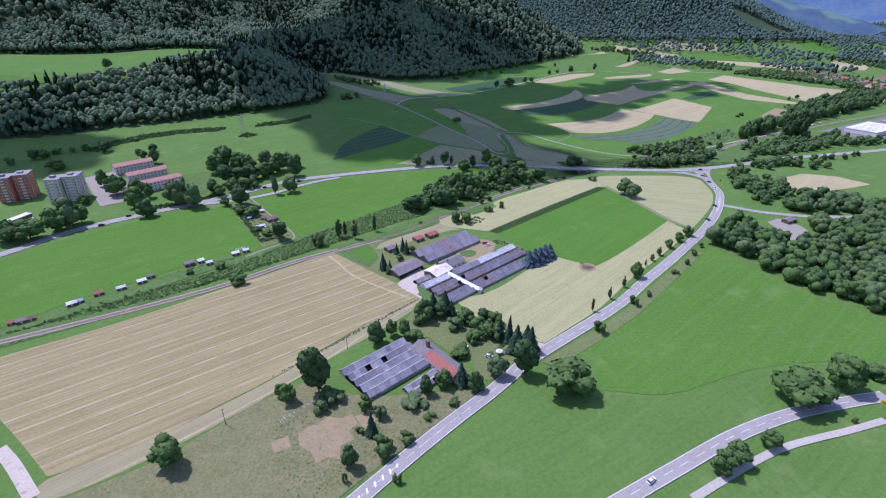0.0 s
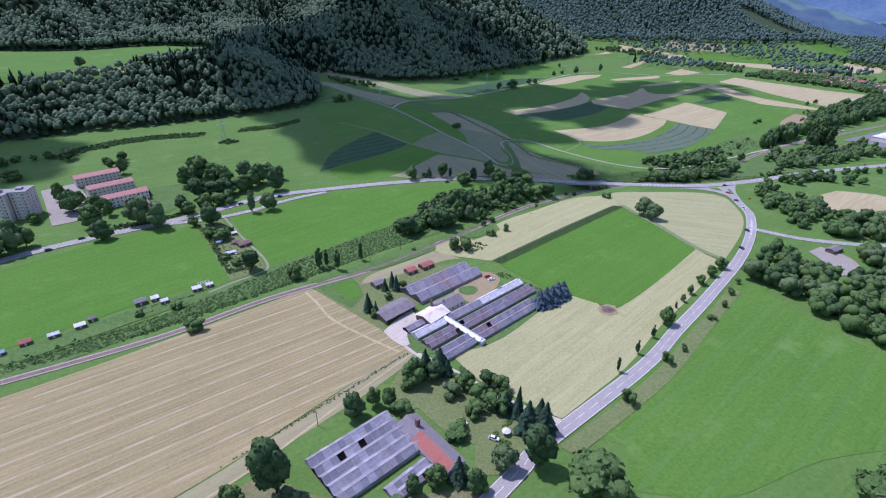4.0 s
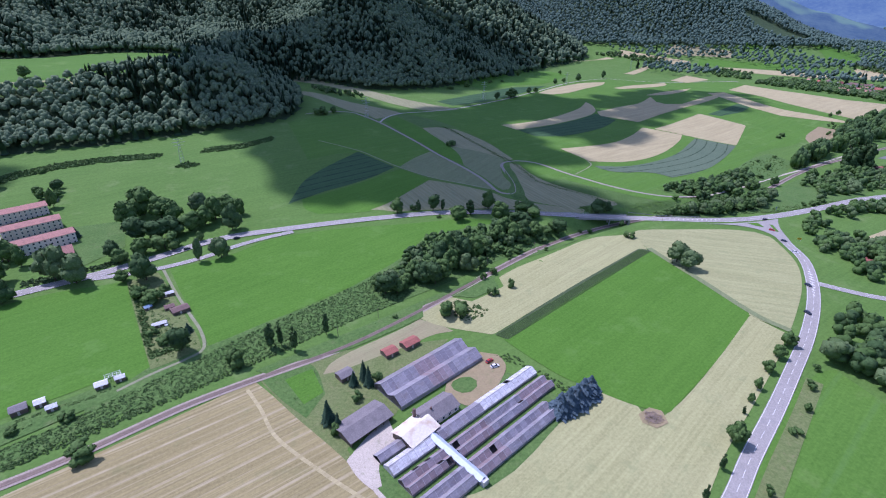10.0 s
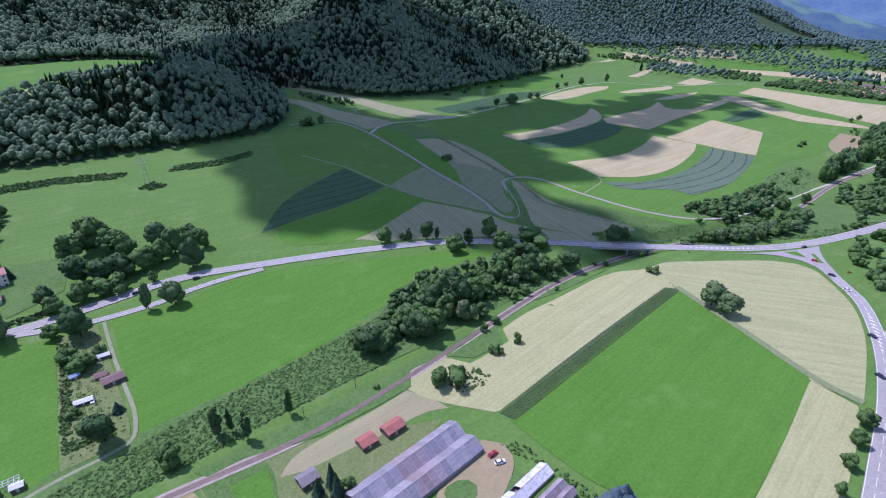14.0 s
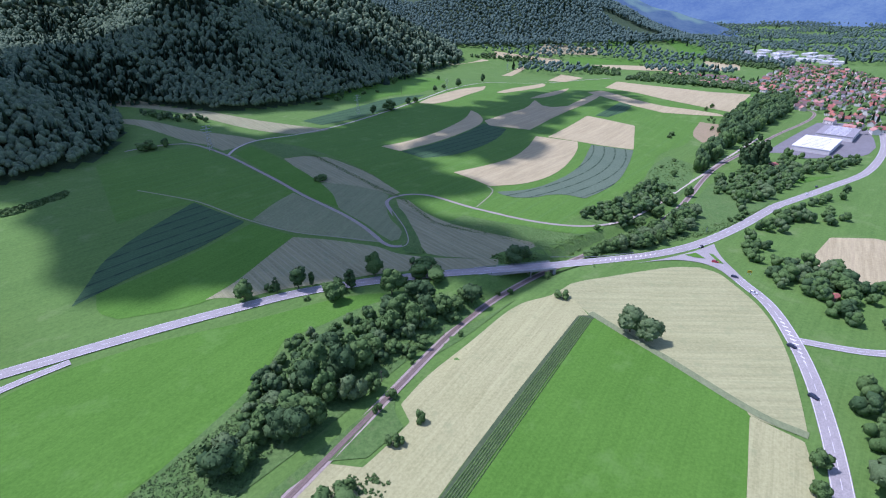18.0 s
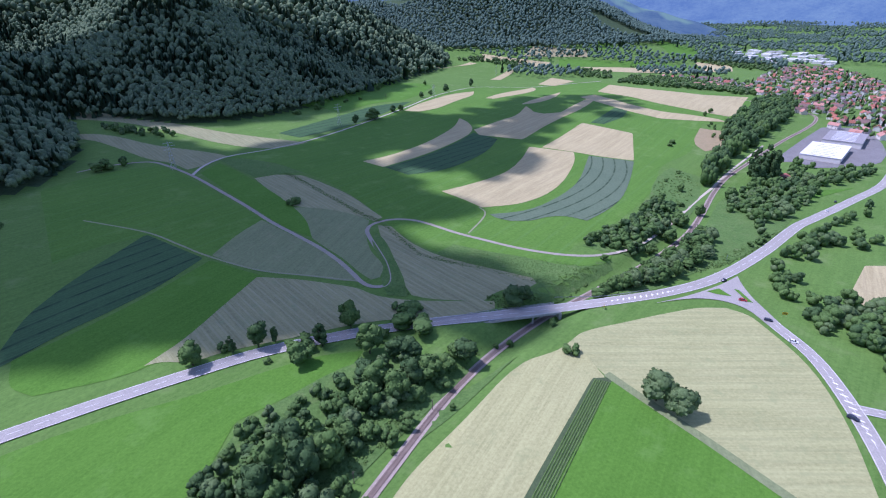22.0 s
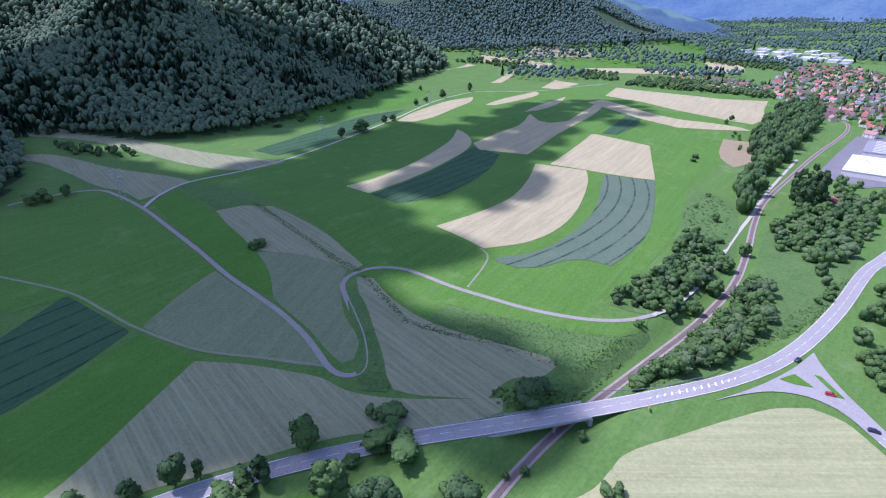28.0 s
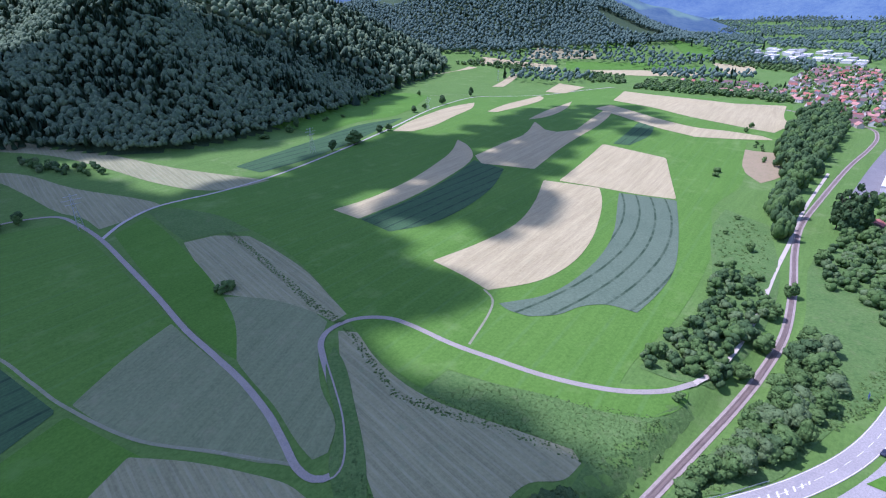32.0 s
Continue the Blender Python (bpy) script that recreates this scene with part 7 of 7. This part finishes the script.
def pylon(x, y, high):
    ob = thing("power_pylon", seat(x, y, 30), "grey steel lattice power pylon", "pylon", "power pylons")
    for sx in (-1, 1):
        for sy in (-1, 1):
            bm = bmesh.new()
            c = bmesh.ops.create_cone(bm, cap_ends=True, segments=4, radius1=0.16, radius2=0.1, depth=1.0)["verts"]
            for v in c:
                k = v.co.z + 0.5
                v.co = Vector((v.co.x + sx * (2.2 * (1 - k) + 0.3 * k), v.co.y + sy * (2.2 * (1 - k) + 0.3 * k), k * high))
            part("leg", bm, M["steel"], ob)
    for k in range(1, 8):
        z = high * k / 8
        w = 2.2 * (1 - k / 8) + 0.3 * k / 8
        part("brace", boxes((-w, -w - 0.06, z - 0.07, w, -w + 0.06, z + 0.07), (-w, w - 0.06, z - 0.07, w, w + 0.06, z + 0.07), (-w - 0.06, -w, z - 0.07, -w + 0.06, w, z + 0.07), (w - 0.06, -w, z - 0.07, w + 0.06, w, z + 0.07)), M["steel"], ob)
    for z, w in ((0.72, 5.0), (0.84, 6.5), (0.95, 4.5)):
        part("cross_arm", boxes((-w, -0.15, high * z, w, 0.15, high * z + 0.3)), M["steel"], ob)
    return ob


def pole(x, y, high):
    ob = thing("wooden_pole", seat(x, y, 40), "thin weathered wooden line pole", "pole")
    bm = bmesh.new()
    c = bmesh.ops.create_cone(bm, cap_ends=True, segments=8, radius1=0.16, radius2=0.11, depth=high)["verts"]
    bmesh.ops.translate(bm, verts=c, vec=(0, 0, high / 2))
    part("shaft", bm, M["timber"], ob)
    part("cross_arm", boxes((-0.7, -0.06, high - 0.7, 0.7, 0.06, high - 0.55)), M["timber"], ob)
    return ob


def road_sign(x, y, turn, wide, high, material, label):
    ob = thing("road_sign", seat(x, y, turn, 0.2), label, "road sign")
    for s in (-0.35, 0.35):
        part("post", boxes((wide * s - 0.05, -0.05, -0.4, wide * s + 0.05, 0.05, 1.2 + high)), M["steel"], ob)
    board = part("board", boxes((-wide / 2, 0.05, 1.2, wide / 2, 0.1, 1.2 + high)), M[material], ob)
    part("lettering_bar", boxes((-wide * 0.4, 0.1, 1.2 + high * 0.6, wide * 0.4, 0.104, 1.2 + high * 0.75), (-wide * 0.4, 0.1, 1.2 + high * 0.25, wide * 0.2, 0.104, 1.2 + high * 0.4)), M["tyre"], board)
    return ob


M["sign_yellow"] = plain("yellow_sign", (0.75, 0.48, 0.03), 0.5, 0, 0.1, 1.0)
M["sign_blue"] = plain("blue_sign", (0.08, 0.14, 0.3), 0.5, 0, 0.1, 1.0)

garage_row(-356, 361, 76, 9)
garage_row(-335, 340, 76, 8)
garage_row(-309, 367, 76, 7)

# ---- small things by place ----
car(267.4, 506.0, -40, "car_red")
car(263.7, 484.3, -42, "car_dark")
car(259.3, 464.5, -43, "car_white")
car(236.6, 415.2, -66, "car_dark")
car(215.5, 383.2, -72, "car_dark")
car(275.8, 530.1, 20, "car_dark")
car(464.1, 618.9, 32, "car_white")
car(497.7, 638.9, 30, "car_dark")
car(-175.5, 455.5, 40, "car_dark")
car(-147.0, 473.1, 35, "car_dark")
car(-227.1, 412.6, 40, "car_white")
car(77.4, 131.1, 38, "car_white")
car(21.8, 204.1, -20, "car_white")
car(9.3, 212.8, -40, "car_white")
car(-146.2, 366.6, -60, "car_white")
car(30.5, 333.6, 20, "car_white")
car(28.1, 337.4, 40, "car_red")
car(-178.6, 504.5, 35, "car_white")
car(-259.8, 391.4, 38, "car_white")
car(-278.6, 367.4, 38, "car_dark")
car(-267.5, 386.4, 38, "car_dark")
car(-344.1, 369.0, 30, "car_white")
car(-343.6, 380.7, 120, "car_white")
car(-337.7, 385.6, 120, "car_dark")
shed(-151.9, 314.1, 35, 5, 4, 2.6, "roof_white")
shed(-146.1, 319.6, 35, 4, 3, 2.4, "roof_white")
shed(-164.1, 300.2, 38, 4, 3, 2.6, "roof_white")
shed(-163.1, 392.4, 35, 8, 3, 2.5, "roof_white")
shed(-164.3, 379.2, 50, 4, 3, 2.3, "roof_blue")
shed(-145.8, 374.3, 45, 9, 6, 2.8, "roof_brown")
shed(-151.1, 362.0, 35, 7, 3, 2.3, "roof_white")
shed(-153.0, 379.4, 35, 5, 4, 2.2, "roof_brown")
shed(-240.0, 229.2, 40, 5, 4, 2.5, "roof_grey")
shed(-236.4, 232.0, 40, 4, 3, 2.3, "roof_brown")
shed(-244.2, 228.1, 40, 3, 3, 2.3, "roof_red")
shed(-223.7, 247.1, 40, 5, 4, 2.5, "roof_white")
shed(-221.2, 250.8, 40, 4, 3, 2.3, "roof_blue")
shed(-215.3, 259.1, 40, 5, 4, 2.5, "roof_red")
shed(-205.4, 265.9, 40, 5, 3, 2.5, "roof_white")
shed(-196.9, 274.3, 40, 5, 4, 2.5, "roof_white")
shed(-194.7, 281.5, 40, 4, 3, 2.3, "roof_grey")
shed(-177.5, 297.5, 40, 6, 5, 2.9, "roof_grey")
shed(-171.0, 302.8, 40, 4, 4, 2.5, "roof_white")
shed(-22.6, 338.5, 40, 7, 6, 2.8, "roof_red")
shed(-13.3, 345.1, 43, 9, 6, 2.9, "roof_red")
shed(-41.7, 320.8, 43, 7, 6, 3, "roof_grey")
shed(516.9, 709.2, 20, 14, 10, 5, "roof_red")
shed(293.9, 448.2, 10, 7, 4, 2.6, "roof_red")
shed(295.6, 445.1, 10, 7, 4, 2.6, "roof_red")
shed(276.7, 375.4, 30, 12, 6, 3, "roof_grey")
pylon(74.2, 1043.7, 30)
pylon(-102.8, 846.6, 28)
pylon(-256.5, 626.8, 26)
pylon(554.3, 1702.2, 30)
pylon(265.4, 1257.1, 24)
pole(-94.4, 157.8, 9)
pole(-51.7, 210.3, 8)
pole(4.5, 167.8, 8)
pole(-50.4, 357.0, 6)
pole(-31.4, 375.4, 6)
pole(169.6, 1223.0, 11)
pole(34.8, 438.7, 6)
pole(71.6, 469.9, 6)
road_sign(184.5, 519.6, 60, 2.6, 1.6, "sign_yellow", "yellow direction sign on two posts")
road_sign(195.1, 170.7, 130, 3.0, 2.2, "sign_yellow", "large yellow direction sign on two posts")
road_sign(275.8, 485.7, 150, 2.6, 1.6, "sign_yellow", "yellow direction sign on two posts")
road_sign(300.5, 555.3, 40, 3.0, 2.2, "sign_blue", "dark blue direction sign on two posts")
guard_rail([(13, 530), (46, 534), (77, 533), (113, 532)], 0.0)
guard_rail([(162, 535), (192, 529), (222, 529)], 2.2)
S1 = [(-201, 695), (-135, 600), (-105, 563), (-80, 560), (-56, 560), (-31, 561), (-12, 569), (10, 570), (25, 640), (40, 700), (40, 777), (5, 835), (-41, 883), (-90, 924), (-173, 990), (-276, 1058), (-279, 905)]
S6 = [(-25, 550), (10, 535), (47, 528), (80, 520), (107, 518), (135, 540), (155, 549), (129, 576), (106, 604), (92, 642), (78, 685), (69, 720), (45, 777), (40, 700), (25, 640), (10, 575)]
S2 = [(-300, 1060), (-215, 1075), (-78, 1040), (72, 1134), (165, 1290), (230, 1410), (230, 1510), (100, 1500), (20, 1400), (-60, 1310), (-150, 1255), (-260, 1220), (-340, 1170), (-340, 1100)]
S3 = [(-74, 886), (9, 949), (102, 1048), (202, 1123), (255, 1077), (217, 966), (148, 910), (93, 857), (122, 789), (142, 735), (146, 691), (109, 675), (88, 682), (64, 739), (18, 820)]
S4 = [(210, 1030), (462, 1292), (511, 1205), (317, 908), (198, 740), (162, 787), (132, 842)]
S5 = [(515, 1330), (651, 1263), (608, 1083), (492, 1030), (463, 1134)]
S7 = [(-260, 740), (-190, 775), (-165, 860), (-180, 980), (-240, 1085), (-340, 1090), (-355, 980), (-330, 850)]
S8 = [(-590, 589), (-485, 615), (-411, 595), (-388, 517), (-442, 468), (-470, 449)]


# ---- bare polytunnel ----
def hoop_mesh(radius, tube):
    bm = bmesh.new()
    for k in range(10):
        a, b = math.pi * k / 10, math.pi * (k + 1) / 10
        ring = []
        for ang in (a, b):
            c, s = math.cos(ang), math.sin(ang)
            ring.append([bm.verts.new(((radius + dr) * c, dy, (radius + dr) * s * 0.9)) for dr, dy in ((-tube, -tube), (tube, -tube), (tube, tube), (-tube, tube))])
        for i in range(4):
            bm.faces.new((ring[0][i], ring[0][(i + 1) % 4], ring[1][(i + 1) % 4], ring[1][i]))
    return shared("hoop", bm, M["steel"])


tunnel = thing("polytunnel_frame", seat(-71, 158, -43), "bare rusty hoops of an abandoned polytunnel among weeds", "tunnel frame")
tunnel_hoop = hoop_mesh(2.6, 0.05)
for k in range(13):
    child("hoop", tunnel_hoop, tunnel, pose(0, k * 2.3, 0))
part("ridge_bar", boxes((-0.04, 0, 2.26, 0.04, 27.6, 2.36)), M["steel"], tunnel)


# ---- vegetable rows ----
row_rng = np.random.default_rng(77)
bed_ob = tagged(new("vegetable_crop"), "rows of dark green vegetable plants", "crop", kind="stuff")
r0, r1, r2 = Vector((33.5, 359.8)), Vector((147.5, 466)), Vector((39.6, 355.6))
across = r2 - r0
for k in range(7):
    a, b = r0 + across * ((k + 0.5) / 7), r1 + across * ((k + 0.5) / 7)
    way = (b - a).normalized()
    side = Vector((-way.y, way.x))
    n = int((b - a).length / 0.9)
    rows = []
    for i in range(n + 1):
        p = a.lerp(b, i / n)
        w, h = 0.33 * row_rng.uniform(0.8, 1.2), 0.38 * row_rng.uniform(0.7, 1.2)
        z = height(p.x, p.y) + 0.27
        rows.append([(p.x - side.x * w, p.y - side.y * w, z), (p.x, p.y, z + h), (p.x + side.x * w, p.y + side.y * w, z)])
    verts = [v for r in rows for v in r]
    faces = [(3 * i + j, 3 * i + j + 1, 3 * i + j + 4, 3 * i + j + 3) for i in range(n) for j in (0, 1)]
    mesh_object("crop_row", verts, faces, M["leaf_weed"], bed_ob)


# ---- garden parasol and branch heap ----
parasol = thing("garden_parasol", seat(27, 207, 0), "open white garden parasol over a seating place", "parasol")
part("pole", boxes((-0.03, -0.03, 0, 0.03, 0.03, 2.5)), M["timber"], parasol)
bm = bmesh.new()
bmesh.ops.create_cone(bm, cap_ends=False, segments=8, radius1=1.9, radius2=0.05, depth=0.7)
bmesh.ops.translate(bm, verts=bm.verts, vec=(0, 0, 2.35))
bmesh.ops.solidify(bm, geom=bm.faces[:], thickness=0.03)
part("canopy", bm, M["roof_white"], parasol)
heap_rng = random.Random(8)
bm = bmesh.new()
for k in range(160):
    a, d = heap_rng.uniform(0, 6.28), 3.6 * heap_rng.random() ** 0.6
    stick = bmesh.ops.create_cone(bm, segments=5, radius1=0.09, radius2=0.04, depth=heap_rng.uniform(1.5, 3.2))["verts"]
    turn = pose(95.5 + d * math.cos(a), 301 + d * math.sin(a), height(95.5, 301) + 0.4 + (1 - d / 3.6) * 1.0 * heap_rng.random(), heap_rng.uniform(70, 110), heap_rng.uniform(-20, 20), heap_rng.uniform(0, 360))
    bmesh.ops.transform(bm, matrix=turn, verts=stick)
heap = bpy.data.meshes.new("branch_heap")
bm.to_mesh(heap)
bm.free()
M["dry_wood"] = plain("dry_branches", (0.34, 0.27, 0.21), 0.95, 0, 0.4, 0.5)
heap.materials.append(M["dry_wood"])
tagged(new("branch_heap", heap), "heap of dry brown cut branches on bare earth", "branch heap", kind="stuff")


# ---- bare greenhouse frame ----
frame_house = thing("small_greenhouse", seat(-151, 320, 38), "bare white timber frame of a small greenhouse", "greenhouse")
for fx in (0.0, 1.6, 3.2, 4.8, 6.4):
    for fy in (0.0, 3.0):
        part("post", boxes((fx, fy, 0, fx + 0.14, fy + 0.14, 2.0)), M["roof_white"], frame_house)
    part("rafter", boxes((fx, -0.1, 2.0, fx + 0.14, 3.25, 2.14)), M["roof_white"], frame_house)
for fy in (0.0, 1.5, 3.0):
    part("rail", boxes((-0.1, fy, 2.14, 6.65, fy + 0.14, 2.26)), M["roof_white"], frame_house)


# ---- allotment beds ----
bed_rng = random.Random(21)


def garden_bed(x, y, turn, length, wide):
    ob = thing("garden_bed", seat(x, y, turn, 0.2), "narrow dug garden bed with rows of green plants", "garden bed", "allotment beds")
    part("soil", boxes((0, 0, -0.3, length, wide, 0.12)), M["bed_soil"], ob)
    for k in range(3):
        bm = bmesh.new()
        for i in range(int(length / 0.5)):
            if bed_rng.random() < 0.8:
                c = bmesh.ops.create_icosphere(bm, subdivisions=1, radius=bed_rng.uniform(0.16, 0.32))["verts"]
                bmesh.ops.translate(bm, verts=c, vec=(0.25 + i * 0.5, wide * (k + 0.5) / 3, 0.22))
        part("plant_row", bm, M["leaf_weed" if k % 2 else "leaf_bank"], ob)["kind"] = "stuff"


for row, (ax, ay, bx, by, count) in enumerate(((-181, 411, -137, 355, 12), (-175, 398, -138, 346, 11), (-176, 292, -146, 314, 6))):
    for i in range(count):
        u = (i + 0.5) / count
        garden_bed(ax + (bx - ax) * u + bed_rng.uniform(-1, 1), ay + (by - ay) * u + bed_rng.uniform(-1, 1), -52 if row < 2 else 38, bed_rng.uniform(3.5, 5.5), bed_rng.uniform(1.4, 2.4))


# ---- town ----
town_rng = random.Random(12)
HOUSES = []
for k, (l, w, lo, hi, wall, roof) in enumerate(((12, 9, 5, 9, "plaster", "roof_orange"), (14, 10, 5.4, 9.8, "plaster", "roof_red"), (11, 9, 4.4, 8.2, "plaster_beige", "roof_orange"), (18, 10, 6.5, 10.5, "plaster", "roof_brown"), (13, 9, 5, 8.8, "plaster_beige", "roof_pink"), (15, 10, 6, 9.5, "plaster", "roof_pink"), (16, 11, 6, 9, "plaster", "roof_grey"))):
    px, py = 1000 + 20 * k, 1150
    ob = thing("house", seat(px, py, 30 + 40 * k), f"plastered town house with a {roof[5:]} tiled gable roof", "house", "town houses")
    part("wall", gabled_walls(l, w, lo, hi), M[wall], ob)
    part("roof", gable_roof(l, w, lo, hi, 0.5), M[roof], ob)
    part("chimney", boxes((l * 0.3, w / 2 - 0.9, hi - 0.8, l * 0.3 + 0.7, w / 2 - 0.3, hi + 1.1)), M["roof_brown"], ob)
    part("window_panes", boxes(*[(x - 0.5, y - 0.05, z, x + 0.5, y + 0.05, z + 1.3) for x in (2, l / 2, l - 2) for z in (0.9, 3.2) if z + 1.3 < lo for y in (0, w)]), M["window_glass"], ob)["kind"] = "stuff"
    HOUSES.append(ob)


def town(outline, gap, seed, share=1.0):
    xs, ys = [p[0] for p in outline], [p[1] for p in outline]
    spots = scatter(seed, (min(xs), min(ys), max(xs), max(ys)), gap, lambda x, y: inside(x, y, outline))
    for x, y in spots:
        if town_rng.random() < share:
            copy_thing(town_rng.choice(HOUSES), seat(float(x), float(y), town_rng.choice((20, 110, 65, 155)) + town_rng.uniform(-12, 12)))
    green = scatter(seed + 1, (min(xs), min(ys), max(xs), max(ys)), gap * 0.8, lambda x, y: inside(x, y, outline))
    forest("town_trees", green, np.full(len(green), 7.4), 0.12, "garden trees between the town houses", "leaf", seed)


town(TOWN, 24, 61, 0.85)
town(VILLAGE, 26, 63, 0.8)


def works(m, length, wide, high, roof, label):
    ob = thing("factory_hall", m, label, "hall", "factory halls")
    part("wall", boxes((0, 0, 0, length, wide, high)), M["plaster"], ob)
    part("roof", boxes((-0.4, -0.4, high, length + 0.4, wide + 0.4, high + 0.5)), M[roof], ob)
    for i in range(max(2, int(length / 9))):
        part("skylight", boxes((i * 9 + 3, wide * 0.2, high + 0.5, i * 9 + 5, wide * 0.8, high + 1.1)), M["roof_white"], ob)
    windows(ob, length, wide, 1, 2.2, 3, 9, 2.0)
    return ob


works(seat(640, 751, 32), 80, 42, 6, "roof_white", "large factory hall with a bright white flat roof")
works(seat(733, 799, 33), 72, 44, 7, "roof_flat", "large factory hall with a grey flat roof")
for i, spot in enumerate(scatter(66, (900, 1300, 1900, 2300), 62, lambda x, y: inside(x, y, WORKS))):
    works(seat(float(spot[0]), float(spot[1]), 30), 44, 26, 7, "roof_white" if i % 3 else "roof_flat", "far factory hall with a pale flat roof")
field("yard", PARK, "yard", "paved factory yard", 0.15)

# ---- far woods ----
def far_wooded(x, y):
    z, away = land(x, y), np.hypot(x, y - 200)
    glade = np.sin(x / 130 + 1.3) * np.sin(y / 170 + x / 300)
    return (z > 22) & (glade < 0.75) & (away < 3050) & ~((deep_in(x, y) > 0) & (deep_in(x, y) < 1000))


# Haze over these woods is only the bluish tint of their leaf material.
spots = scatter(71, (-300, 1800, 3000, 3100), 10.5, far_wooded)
forest("far_forest", spots, np.full(len(spots), 13.0), 0.04, "distant wooded hills at the end of the valley", "leaf_hazed", seed=72, crumbs=2)
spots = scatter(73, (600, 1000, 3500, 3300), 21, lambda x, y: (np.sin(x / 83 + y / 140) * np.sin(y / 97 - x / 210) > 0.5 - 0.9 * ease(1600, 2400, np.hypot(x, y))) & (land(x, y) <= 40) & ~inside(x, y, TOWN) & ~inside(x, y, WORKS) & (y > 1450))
forest("valley_copses", spots, np.full(len(spots), 13.0), 0.03, "copses and hedges on the far valley floor", "leaf_hazed", seed=74, crumbs=2)

# ---- mountains at the very back, haze put in as glow ----
def backdrop(near_r, far_r, tall, wave, glow, seed, turn0, turn1):
    haze = Nodes("haze_glow_woods", 1.0, 0, 0.0)
    woods = haze.math("ADD", haze.math("MULTIPLY", haze.noise(26.0, 4, 0.75), 0.5), haze.math("MULTIPLY", haze.noise(210.0, 4), 0.5))
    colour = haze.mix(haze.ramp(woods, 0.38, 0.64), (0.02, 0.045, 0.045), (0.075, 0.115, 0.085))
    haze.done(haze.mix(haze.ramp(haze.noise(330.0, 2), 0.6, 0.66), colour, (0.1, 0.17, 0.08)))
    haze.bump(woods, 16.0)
    # Blue emission over bluish base colours stands in for the haze before the slopes.
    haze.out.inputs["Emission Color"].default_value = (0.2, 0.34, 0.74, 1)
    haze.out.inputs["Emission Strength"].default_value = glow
    ang, levels = np.linspace(turn0, turn1, 300), np.linspace(0, 1, 40)
    aa, ll = np.meshgrid(ang, levels)
    rr = near_r + (far_r - near_r) * ll + 120 * np.sin(aa * 9 + seed) * (1 - ll)
    top = tall + wave * np.sin(aa * 6 + seed) + 0.5 * wave * np.sin(aa * 15 + 2 * seed) + 0.12 * wave * np.sin(aa * 60)
    top = top * (1 - ease(turn1 - 0.35, turn1 - 0.02, aa)) - 60 * ease(turn1 - 0.1, turn1, aa)
    hx, hy = rr * np.sin(aa), 200 + rr * np.cos(aa)
    gully = np.sin(aa * 26 + 3 * ll + seed) + 0.6 * np.sin(aa * 47 - 4 * ll)
    hz = -45 + (top + 45) * ll**0.9 + 14 * gully * ll * (1.2 - ll) + 7 * np.sin(hx / 50) * np.sin(hy / 43) * ll
    n = np.arange(aa.size).reshape(aa.shape)
    q = np.stack([n[:-1, :-1], n[:-1, 1:], n[1:, 1:], n[1:, :-1]], -1).reshape(-1, 4)
    return tagged(new("backdrop", array_mesh("backdrop", np.stack([hx, hy, hz], -1).reshape(-1, 3), q, haze.mat, True)), "wooded mountains on the horizon with blue glow for haze", "mountains", kind="structure")


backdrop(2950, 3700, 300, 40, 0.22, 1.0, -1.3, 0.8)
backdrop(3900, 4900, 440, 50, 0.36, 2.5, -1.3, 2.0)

# ---- clouds ----
cloud_white = Nodes("thin_cloud", 1.0, 0, 0.0)
cloud_white.done((0.85, 0.85, 0.86))
veil = cloud_white.node("ShaderNodeBsdfTransparent")
blend = cloud_white.node("ShaderNodeMixShader")
blend.inputs[0].default_value = 0.82
cloud_white.put(blend.inputs[1], veil.outputs[0])
cloud_white.put(blend.inputs[2], cloud_white.out.outputs[0])
cloud_white.put(cloud_white.tree.nodes["Material Output"].inputs[0], blend.outputs[0])
CLOUD_BASE = 1500.0


def cloud(shade, gap, size, seed):
    """A fair-weather cloud of soft puffs that lies between the sun and the land that it shades."""
    xs, ys = [p[0] for p in shade], [p[1] for p in shade]
    spots = scatter(seed, (min(xs), min(ys), max(xs), max(ys)), gap, lambda x, y: inside(x, y, shade))
    rng = np.random.default_rng(seed)
    away = CLOUD_BASE / math.tan(SUN_UP)
    lift = rng.uniform(0, 60, len(spots))
    r = size * rng.uniform(0.6, 1.3, len(spots))
    v = BALL2[0][None] * rng.uniform(0.85, 1.15, (len(spots), len(BALL2[0]), 1)) * np.stack([r, r, r * 0.55], 1)[:, None]
    back = away + lift / math.tan(SUN_UP)
    v = v + np.stack([spots[:, 0] + SUN_FROM.x * back, spots[:, 1] + SUN_FROM.y * back, CLOUD_BASE + lift], 1)[:, None]
    f = BALL2[1][None] + (np.arange(len(spots)) * len(BALL2[0]))[:, None, None]
    me = array_mesh("cloud", v.reshape(-1, 3), f.reshape(-1, 3), cloud_white.mat, True)
    return tagged(new("cloud", me), "white fair-weather cloud drifting over the valley", "cloud", kind="stuff")


cloud(S1, 17, 29, 81)
cloud(S6, 22, 26, 86)
cloud(S2, 21, 32, 82)
cloud(S3, 22, 24, 83)
cloud(S4, 30, 24, 84)
cloud(S5, 34, 22, 85)
cloud(S7, 22, 27, 87)
cloud(S8, 22, 24, 88)
